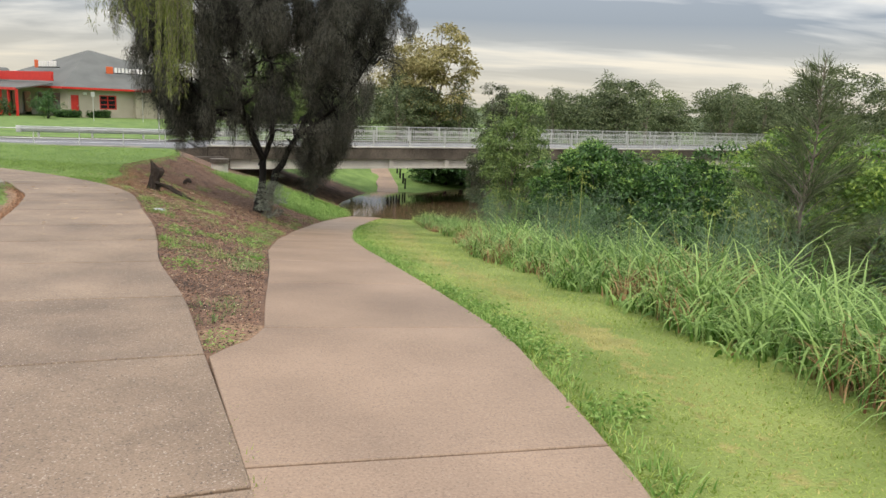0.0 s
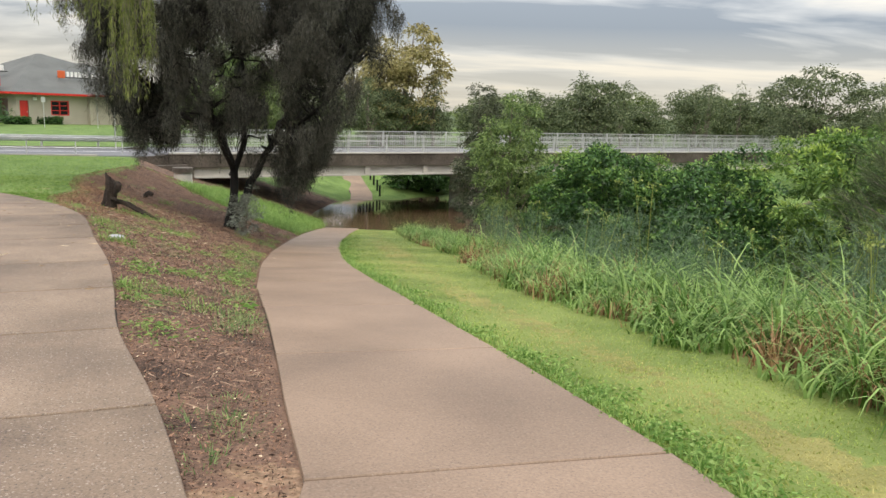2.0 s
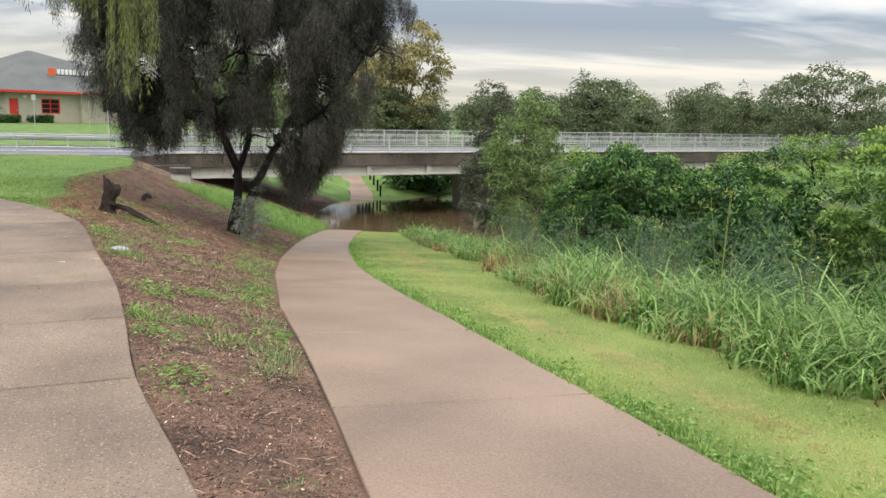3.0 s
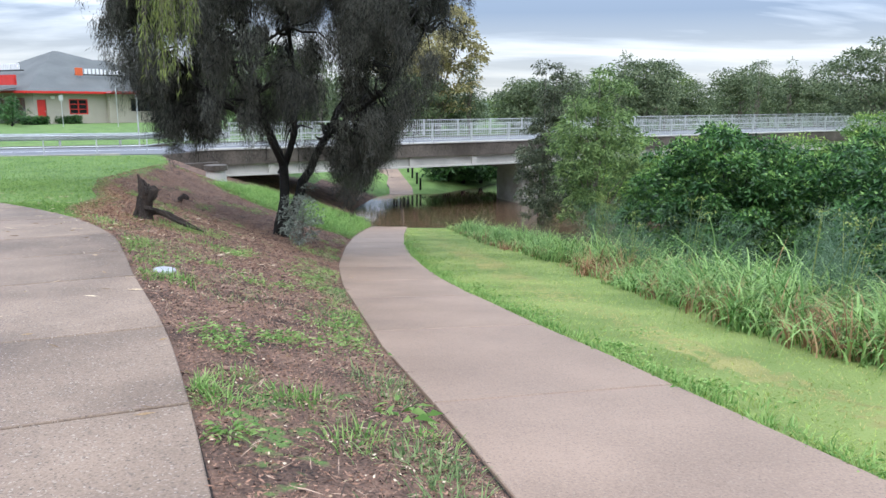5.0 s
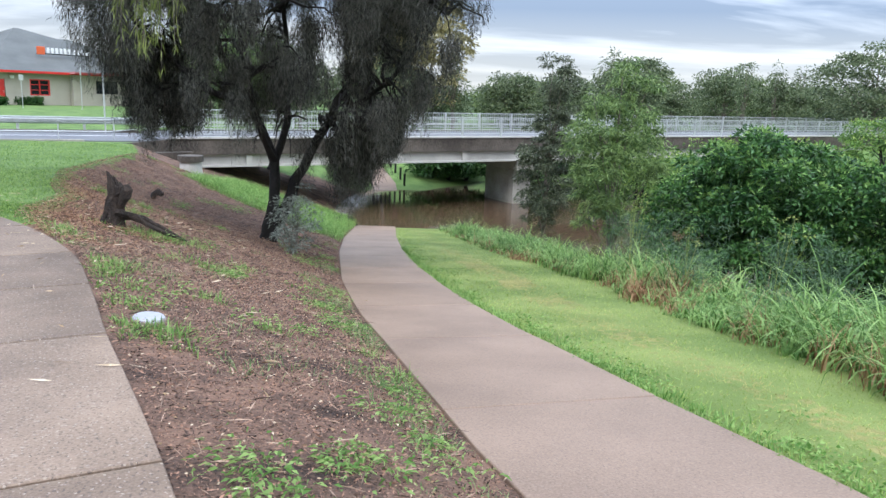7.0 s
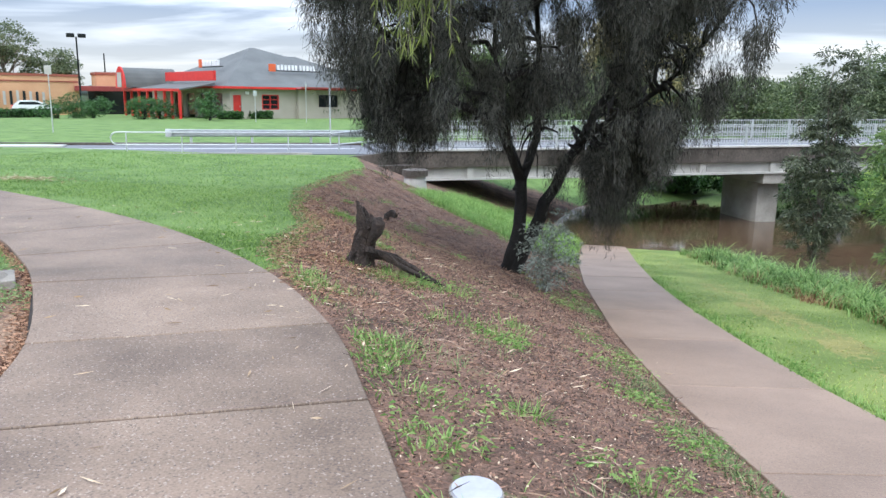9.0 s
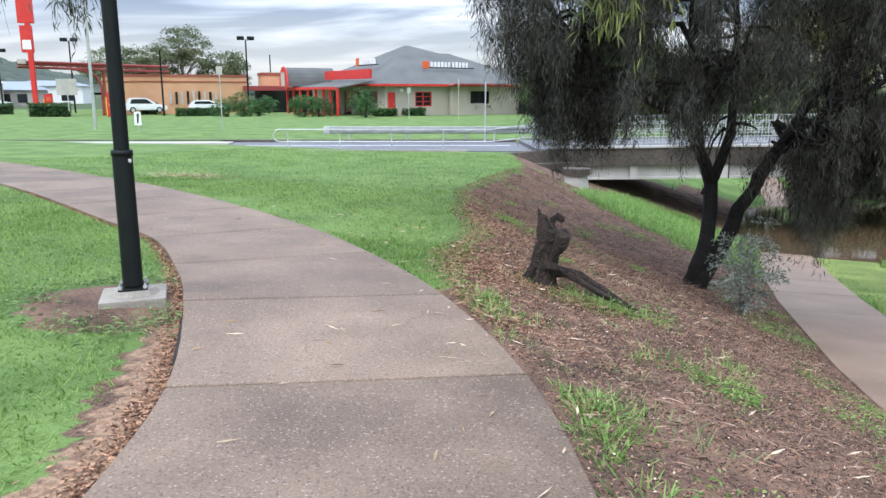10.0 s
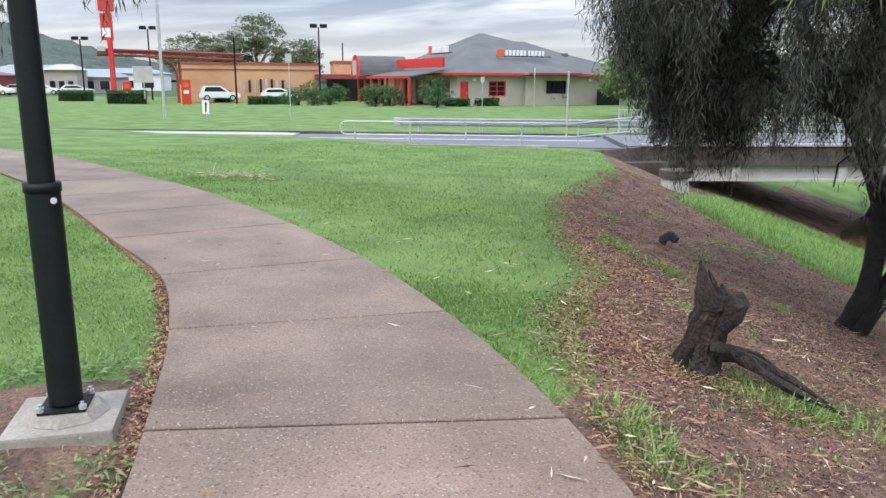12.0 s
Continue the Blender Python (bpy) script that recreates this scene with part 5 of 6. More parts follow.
    pos = np.stack([x, y, land(x, y) + 0.03 + 0.015 * r.random(n)], 1)
    v, q = leaf_quads(pos, r.normal(size=(n, 3)) * np.array([1, 1, 0.12]), 0.04 + 0.14 * r.random(n) ** 2, 0.0035 + 0.004 * r.random(n), r, 0.05)
    stuff("bark_strips", v, q, None, M_STRIP, "long bark strips and thin twigs strewn over the mulch", "mulch")
    # reddish dry leaves where the turf gives out
    y = np.concatenate([r.uniform(14.8, 19.5, 7000), r.uniform(19.5, 27.0, 3500)])
    x = along(CREST, y) + r.gamma(1.6, 0.3, len(y)) - 0.1
    x, y = np.concatenate([x, r.normal(-6.75, 0.35, 3000)]), np.concatenate([y, r.normal(16.75, 0.3, 3000)])
    keep = right_of_upper(x, y) & (x > along(CREST, y) - 0.1)
    x, y = x[keep], y[keep]
    n = len(x)
    pos = np.stack([x, y, land(x, y) + 0.02 + 0.02 * r.random(n)], 1)
    v, q = leaf_quads(pos, r.normal(size=(n, 3)) * np.array([1, 1, 0.2]), 0.015 + 0.05 * r.random(n) ** 2, 0.004 + 0.006 * r.random(n), r, 0.05)
    stuff("dry_leaves", v, q, None, M_LITTER_RED, "reddish dry leaves where the lawn meets the mulch", "leaf litter")
    # twigs and leaves blown together on the lawn
    n = 260
    x, y = r.normal(TWIGS[0], 0.55, n), r.normal(TWIGS[1], 0.22, n)
    pos = np.stack([x, y, land(x, y) + 0.03 + 0.03 * r.random(n)], 1)
    v, q = leaf_quads(pos, r.normal(size=(n, 3)) * np.array([1, 0.7, 0.25]), 0.08 + 0.2 * r.random(n) ** 2, 0.012, r, 0.0)
    stuff("twig_litter", v, q, None, M_LITTER, "dry twigs and leaves blown together on the lawn", "leaf litter")
    # dry leaves and twigs, pale, on the upper path and the mulch
    x = np.concatenate([r.uniform(-11.5, -3.5, 420), r.uniform(-7.8, -5.0, 160)])
    y = np.concatenate([r.uniform(8.5, 19.0, 420), r.uniform(14.0, 20.0, 160)])
    n = len(x)
    pos = np.stack([x, y, land(x, y) + 0.045], 1)
    ok = ~left_of_upper(x, y)
    pos = pos[ok]
    n = len(pos)
    ax = r.normal(size=(n, 3)) * np.array([1, 1, 0.03])
    v, q = leaf_quads(pos, ax, 0.05 + 0.09 * r.random(n), 0.007 + 0.008 * r.random(n), r, -0.02)
    v[:, 2] = np.maximum(v[:, 2], land(v[:, 0], v[:, 1]) + 0.041)
    stuff("fallen_leaves", v, q, None, M_LITTER, "pale dry gum leaves fallen on the path", "leaf litter")
    # worn edge: reddish litter along the upper path's left side
    y = r.uniform(8.5, 19.0, 14000)
    x = edge_of_upper_left(y) - np.abs(r.normal(0.0, 0.085, 14000)) * np.interp(y, [8, 14, 19], [1.3, 1, 0.5]) + 0.03
    pos = np.stack([x, y, land(x, y) + 0.012], 1)
    v, q = leaf_quads(pos, r.normal(size=(14000, 3)) * np.array([1, 1, 0.15]), 0.012 + 0.03 * r.random(14000), 0.009, r, 0.0)
    stuff("dry_litter", v, q, None, M_LITTER_RED, "dry brown litter along the path edge", "leaf litter")


def long_grass():
    r = np.random.default_rng(204)
    x, y = scatter(-2.6, 6.5, 0.5, 34.0, 46, r)
    m = along(MR, y)
    deep = 2.6 + 0.5 * lumps(x, y, 0.4, 31)
    ok = (x > m + 0.1 + 0.25 * lumps(x, y, 1.2, 33)) & (x < m + deep)
    ok &= (y < 16) | (r.random(len(x)) < 0.6)
    x, y = x[ok], y[ok]
    k = x - along(MR, y)
    per = 15
    w = np.repeat(np.arange(len(x)), per)
    tall = (0.34 + 0.44 * np.clip(k / 0.9, 0, 1)) * (0.5 + 0.9 * r.random(len(x))) * np.where(y > 22, 0.75, 1.0) * (1 + 0.6 * lumps(x, y, 0.5, 35) + 0.4 * lumps(x, y, 1.4, 36))
    off = r.normal(size=(len(w), 2)) * 0.07
    bx, by = x[w] + off[:, 0], y[w] + off[:, 1]
    base = np.stack([bx, by, land(bx, by) - 0.02], 1)
    az = r.random(len(w)) * 6.283
    L = tall[w] * (0.6 + 0.8 * r.random(len(w)))
    dry = (r.random(len(w)) < 0.05 + 0.6 * (k[w] < 0.4) * (lumps(x, y, 0.9, 38)[w] > 0.0)) | (lumps(x, y, 0.7, 37)[w] > 0.42)
    for sel, mat, name, label, curl, seg in ((~dry, M_REED, "long_grass", "tall arching green grass on the creek bank", 2.7, 5), (dry, M_STRAW, "dry_grass", "dry brown grass among the tall grass", 1.9, 4)):
        n = int(sel.sum())
        v, q, t = ribbons(base[sel], az[sel], L[sel] * (1 if seg == 5 else 0.75), (0.016 + 0.017 * r.random(n)) * (1 if seg == 5 else 0.6), 0.05 + 0.35 * r.random(n), r, seg, curl * (0.5 + 0.7 * r.random(n)))
        stuff(name, v, q, t, mat, label, "grass")
    # feathery fennel with yellow heads behind the grass
    mound_y = np.array([6.2, 8.0, 9.4, 10.6, 11.5, 13.0, 14.2, 16.0, 18.5, 21.0])
    mound_x = along(MR, mound_y) + np.array([2.4, 1.7, 2.5, 1.5, 2.6, 1.4, 2.2, 1.6, 1.2, 1.4])
    pick = np.repeat(np.arange(10), 13)
    n = len(pick)
    y = mound_y[pick] + r.normal(0, 0.28, n)
    x = mound_x[pick] + r.normal(0, 0.28, n)
    pos, ax, heads, stalks = [], [], [], []
    for a, b in zip(x, y):
        g = float(land(a, b))
        h_m = r.uniform(0.9, 1.7)
        m = 170
        f = r.random(m) ** 0.7
        pos.append(np.stack([a + r.normal(0, 0.13, m), b + r.normal(0, 0.13, m), g + f * h_m * 0.85], 1))
        ax.append(r.normal(size=(m, 3)) + np.array([0, 0, 0.9]))
        if r.random() < 0.22:
            for _ in range(3):
                stalks.append((a, b, g + 0.3))
                c = np.array([a + r.normal(0, 0.16), b + r.normal(0, 0.16), g + h_m * r.uniform(0.9, 1.1)])
                heads.append(c + r.normal(size=(14, 3)) * np.array([0.045, 0.045, 0.012]))
    P, A = np.concatenate(pos), np.concatenate(ax)
    v, q = leaf_quads(P, A, 0.10 + 0.12 * r.random(len(P)), 0.006, r, 0.1)
    stuff("fennel", v, q, None, M_FENNEL, "feathery blue-green fennel among tall grass", "weeds")
    wood = bmesh.new()
    for foot, h in zip(stalks, heads):
        sweep(wood, bow(foot, tuple(h.mean(0)), 0.05, 3), [0.0045, 0.004, 0.0035, 0.003], 4)
    tagged(part("flower_stalks", wood, M_UMBEL), "thin yellow-green flower stalks above the grass", "flowers", kind="stuff")
    H = np.concatenate(heads)
    v, q = leaf_quads(H, r.normal(size=H.shape) + np.array([0, 0, 0.5]), 0.035, 0.02, r, 0.0)
    stuff("flower_heads", v, q, None, M_UMBEL, "yellow-green flower heads above tall grass", "flowers")


lawn()
mown_strip()
bank_cover()
long_grass()


# ---- small things on the lawn and the bank ----
def lamp_post():
    z = float(land(*LAMP))
    t = thing("lamp_post", Matrix.Translation((LAMP[0], LAMP[1], z)) @ pose(0, 0, 0, 0, 0, 42), "black steel lamp post bolted to a concrete footing", "street lamp")
    foot = boxed(-0.2, 0.2, -0.2, 0.2, -0.15, 0.035, 0.012)
    part("footing", foot, M_FOOT, t, "square grey concrete footing")
    g = bmesh.new()
    bmesh.ops.create_cone(g, cap_ends=True, segments=8, radius1=0.16, radius2=0.13, depth=0.03)
    bmesh.ops.translate(g, vec=(0, 0, 0.052), verts=g.verts)
    part("grout_pad", g, M_FOOT, t)
    part("base_plate", boxed(-0.088, 0.088, -0.088, 0.088, 0.068, 0.08, 0.004), M_BLACK, t)
    for sx in (-1, 1):
        for sy in (-1, 1):
            b = tube(bmesh.new(), (sx * 0.076, sy * 0.076, 0.07), (sx * 0.076, sy * 0.076, 0.11), 0.007, seg=8)
            tube(b, (sx * 0.076, sy * 0.076, 0.08), (sx * 0.076, sy * 0.076, 0.097), 0.015, seg=6)
            part("bolt", b, M_GALV, t, "galvanised holding-down bolt")
    for name, z0, z1, r0, r1 in (("lower_shaft", 0.09, 0.945, 0.063, 0.061), ("upper_shaft", 0.96, 4.6, 0.047, 0.04)):
        g = tube(bmesh.new(), (0, 0, z0), (0, 0, z1), r0, r1, 28)
        bmesh.ops.delete(g, geom=[f for f in g.faces if len(f.verts) > 4], context="FACES_ONLY")
        part(name, g, M_BLACK, t, smooth=True)
    c = tube(bmesh.new(), (0, 0, 0.93), (0, 0, 0.965), 0.066, 0.066, 28)
    part("collar", c, M_BLACK, t, smooth=True)
    s = bmesh.new()
    bmesh.ops.create_cone(s, cap_ends=True, segments=12, radius1=0.012, radius2=0.012, depth=0.005)
    bmesh.ops.transform(s, matrix=pose(0.045, -0.045, 0.9, 90, 0, 45), verts=s.verts)
    part("sticker", s, M_WHITE, t, "small round white sticker")
    head = bmesh.new()
    prism(head, [(-0.12, 4.6), (0.12, 4.6), (0.3, 4.72), (0.28, 4.8), (-0.28, 4.8), (-0.3, 4.72)], -0.2, 0.2)
    part("lantern", head, M_BLACK, t)


lamp_post()


def manhole():
    x, y = -4.66, 12.12
    z = float(land(x, y))
    t = thing("pit_cover", Matrix.Translation((x, y, z + 0.02)) @ pose(0, 0, 0, 2, 5, 0), "round white plastic pit cover set in the mulch", "pit cover")
    g = tube(bmesh.new(), (0, 0, -0.08), (0, 0, 0.0), 0.104, 0.104, 36)
    part("ring", g, M_FOOT, t)
    g = tube(bmesh.new(), (0, 0, 0.0), (0, 0, 0.012), 0.098, 0.094, 36)
    part("lid", g, M_LID, t, "flat white lid")


manhole()


def stump():
    r = np.random.default_rng(71)
    base = (-6.63, 16.85, float(land(-6.63, 16.85)))
    t = thing("tree_stump", Matrix.Translation(base), "dark splintered tree stump with bared roots", "stump")
    g = bmesh.new()
    line = [(-0.02, 0, -0.25), (-0.02, 0, -0.04), (0, 0, 0.08), (0.02, 0.01, 0.2), (0.04, 0.02, 0.32), (0.07, 0.02, 0.43), (0.07, 0.02, 0.5)]
    sweep(g, line, [0.21, 0.165, 0.125, 0.108, 0.102, 0.098, 0.07], 30)
    for v in g.verts:
        a = math.atan2(v.co.y, v.co.x - 0.04)
        n = noise.noise(Vector((5.5 * math.cos(a), 5.5 * math.sin(a), v.co.z * 3.0)))
        n += 0.6 * noise.noise(Vector((13 * math.cos(a), 13 * math.sin(a), v.co.z * 6.0)))
        v.co += Vector((v.co.x - 0.05, v.co.y, 0)) * 0.4 * n
    # splinters left standing where it broke
    for k in range(11):
        a = 2 * math.pi * k / 11
        p = (0.06 + 0.07 * math.cos(a), 0.02 + 0.07 * math.sin(a), 0.42)
        up = 0.1 + 0.2 * r.random() * (1.0 if math.cos(a) < 0.0 else 0.25)
        sweep(g, [p, (p[0] - 0.012, p[1], 0.42 + up * 0.6), (p[0] - 0.025 + r.normal() * 0.012, p[1], 0.42 + up)], [0.04, 0.03, 0.006], 6)
    # a burnt hollow stub on one side
    sweep(g, [(0.1, 0.0, 0.28), (0.17, -0.01, 0.38), (0.19, -0.01, 0.47), (0.18, -0.01, 0.53)], [0.05, 0.07, 0.072, 0.04], 16)
    part("stump_wood", g, M_STUMP, t)
    bx, by, bz = base
    for k, (pts, rad) in enumerate(((((0.05, -0.05, 0.12), (0.22, 0.05, 0.12), (0.42, 0.15, 0.03), (0.80, 0.36, -0.05)), 0.055), (((0.1, 0.02, 0.08), (0.28, 0.12, 0.10), (0.50, 0.27, 0.04), (0.74, 0.46, -0.06)), 0.05), (((0.06, 0.1, 0.1), (0.3, 0.25, 0.1), (0.42, 0.40, 0.02), (0.55, 0.55, -0.06)), 0.04))):
        g = bmesh.new()
        q = []
        for p in pts:
            gz = float(land(bx + p[0], by + p[1])) - bz
            q.append((p[0], p[1], gz + p[2] + 0.08))
        fine = [curve_point(q, i, f) for i in range(len(q) - 1) for f in (0, 0.33, 0.66)] + [Vector(q[-1])]
        m = len(fine) - 1
        sweep(g, fine, [rad * (1 - 0.7 * i / m) * (1 + 0.2 * math.sin(i * 2.1 + k)) for i in range(m + 1)], 8)
        part("root", g, M_STUMP, t)


stump()


def small_log():
    x, y = -8.15, 23.2
    t = thing("log", Matrix.Translation(on_land_early(x, y)), "short blackened log lying on the mulch", "log")
    g = bmesh.new()
    sweep(g, [(-0.03, 0, -0.1), (0.0, 0, 0.07), (0.1, -0.03, 0.14), (0.21, -0.06, 0.1)], [0.055, 0.065, 0.06, 0.045], 9)
    for v in g.verts:
        v.co += v.normal * 0.0 + Vector((1, 1, 1)) * 0.03 * noise.noise(v.co * 9)
    part("log_wood", g, M_STUMP, t)


def on_land_early(x, y):
    return (x, y, float(land(x, y)))


small_log()


def concrete_plinth():
    x, y = -9.62, 31.5
    t = thing("concrete_plinth", Matrix.Translation((x, y, -1.80)) @ pose(0, 0, 0, 0, 0, BYAW), "weathered round concrete pillar stub with a cap", "pillar")
    part("shaft", tube(bmesh.new(), (0, 0, -0.4), (0, 0, 0.54), 0.42, 0.32, 28), M_CONC_PALE, t)
    part("cap", tube(bmesh.new(), (0, 0, 0.54), (0, 0, 0.72), 0.39, 0.39, 28), M_CONC_STAIN_SHADE, t)


concrete_plinth()


# ---- rails and signs along the road ----
def guard_rail():
    t = thing("guard_rail", BRIDGE, "galvanised W-beam guard rail on posts beside the road", "guard rail")
    z0 = -1.12
    prof = [(0.0, 0.0), (0.05, 0.04), (0.05, 0.10), (0.0, 0.14), (0.0, 0.17), (0.05, 0.21), (0.05, 0.27), (0.0, 0.31)]
    g = bmesh.new()
    s0, s1, n = -9.9, 0.8, 6.75
    a = [g.verts.new((s0, n - d, z0 + 0.38 + h)) for d, h in prof]
    b = [g.verts.new((s1, n - d, z0 + 0.38 + h)) for d, h in prof]
    for i in range(len(prof) - 1):
        g.faces.new((a[i], a[i + 1], b[i + 1], b[i]))
    bmesh.ops.solidify(g, geom=g.faces[:], thickness=0.008)
    part("beam", g, M_GALV, t)
    part("end_wing", boxed(s0 - 0.2, s0 + 0.05, n - 0.12, n + 0.03, z0 + 0.36, z0 + 0.7, 0.04), M_GALV, t, "flared end of the rail")
    s = s0 + 0.8
    while s < s1:
        part("post", boxed(s - 0.05, s + 0.05, n + 0.02, n + 0.14, z0 - 0.3, z0 + 0.66), M_GALV, t)
        s += 2.5


guard_rail()


def pipe_rail():
    t = thing("pipe_rail", BRIDGE, "pale grey two-bar pipe handrail beside the road", "handrail")
    z0, n = -1.06, 2.3
    s0, s1 = -11.2, -3.4
    for z in (0.28, 0.72):
        part("bar", tube(bmesh.new(), (s0, n, z0 + z), (s1, n, z0 + z), 0.024, seg=8), M_GALV, t)
        part("bar", tube(bmesh.new(), (s1, n, z0 + z), (-1.5, 0.6, z0 + z + 0.33), 0.024, seg=8), M_GALV, t)
    g = bmesh.new()
    pts = [(s0 - 0.22 * math.sin(a), n, z0 + 0.5 + 0.22 * math.cos(a)) for a in [math.pi * k / 8 for k in range(9)]]
    sweep(g, pts, [0.024] * 9, 8)
    part("bend", g, M_GALV, t)
    s = s0 + 0.3
    while s < s1 + 0.2:
        part("post", tube(bmesh.new(), (s, n, z0 - 0.3), (s, n, z0 + 0.72), 0.024, seg=8), M_GALV, t)
        s += 1.9


pipe_rail()


def sign_pole(x, y, z, tall, label, w=0.0, h=0.0, mat=None, mark=False, thick=0.03, yaw=25):
    t = thing("sign_post", Matrix.Translation((x, y, z)) @ pose(0, 0, 0, 0, 0, yaw), label, "sign")
    part("pole", tube(bmesh.new(), (0, 0, -0.3), (0, 0, tall), thick, seg=8), M_GALV, t)
    if w:
        part("plate", boxed(-w / 2, w / 2, -thick - 0.025, -thick - 0.005, tall - h, tall, 0.004), mat or M_GALV, t)
        if mark:
            g = prism(bmesh.new(), [(-0.05, tall - h * 0.85), (0.03, tall - h * 0.85), (0.07, tall - h * 0.3), (0.12, tall - h * 0.3), (0.03, tall - h * 0.1), (-0.08, tall - h * 0.3), (-0.02, tall - h * 0.3)], -thick - 0.031, -thick - 0.027)
            part("mark", g, M_BLACK, t, "black arrow mark")


E0, EZ = Vector((-5.97, 12.36)), 1.04


def away(dx, dy, d):
    """A place d metres off along a bearing from the end of the walk."""
    return E0.x + dx * d, E0.y + dy * d


p = away(-0.3227, 0.9465, 29.0)
sign_pole(*p, -1.1, 2.5, "slim grey steel sign post by the road edge", 0.06, 0.5, M_GALV)
p = away(-0.6354, 0.7722, 42.0)
sign_pole(*p, -1.05, 3.4, "tall grey sign post seen from behind", 0.34, 0.45, M_CONC_PALE)
p = away(-0.7121, 0.7021, 41.0)
sign_pole(*p, -1.05, 1.0, "low white keep-side traffic sign with a black arrow", 0.36, 0.7, M_WHITE, True)
p = away(-0.7457, 0.6662, 44.5)
sign_pole(*p, -1.05, 11.0, "tall grey street light column", thick=0.09)
p = away(-0.425, 0.905, 60.0)
sign_pole(*p, -1.0, 2.3, "small grey parking sign on a post", 0.3, 0.42, M_GALV)
p = away(-0.7597, 0.6503, 78.0)
sign_pole(*p, -0.6, 2.7, "large grey sign board seen from behind", 1.9, 1.5, M_CONC_PALE, thick=0.05)
p = away(-0.3632, 0.9317, 60.0)
sign_pole(*p, -1.0, 3.0, "slim grey sign post on the lawn", 0.1, 0.6, M_GALV)


def car_park_light(dx, dy, d, tall, heads=True):
    x, y = away(dx, dy, d)
    t = thing("car_park_light", Matrix.Translation((x, y, -1.4)) @ pose(0, 0, 0, 0, 0, 40), "black twin-headed car park light on a tall pole", "street lamp", "car park lights")
    part("pole", tube(bmesh.new(), (0, 0, -0.3), (0, 0, tall), 0.11, 0.08, 8), M_BLACK, t)
    if heads:
        for sx in (-1, 1):
            part("light_head", boxed(sx * 0.55 - 0.4, sx * 0.55 + 0.4, -0.22, 0.22, tall - 0.1, tall + 0.32, 0.08), M_BLACK, t)


car_park_light(-0.6050, 0.7962, 88, 8.1)
car_park_light(-0.7540, 0.6569, 100, 8.2)
car_park_light(-0.8010, 0.5987, 105, 7.0)
car_park_light(-0.6850, 0.7286, 84, 6.6, False)
car_park_light(-0.5810, 0.8139, 110, 7.4, False)


# ---- the restaurant with the grey hipped roof ----
def hip(bm, x0, x1, y0, y1, z0, rx0, rx1, ry, z1, over=0.6):
    """A hipped roof: eaves with an overhang, and a ridge."""
    e = [bm.verts.new(p) for p in ((x0 - over, y0 - over, z0), (x1 + over, y0 - over, z0), (x1 + over, y1 + over, z0), (x0 - over, y1 + over, z0))]
    r0, r1 = bm.verts.new((rx0, ry, z1)), bm.verts.new((rx1, ry, z1))
    for f in ((e[0], e[1], r1, r0), (e[1], e[2], r1), (e[2], e[3], r0, r1), (e[3], e[0], r0), (e[3], e[2], e[1], e[0])):
        bm.faces.new(f)
    return bm


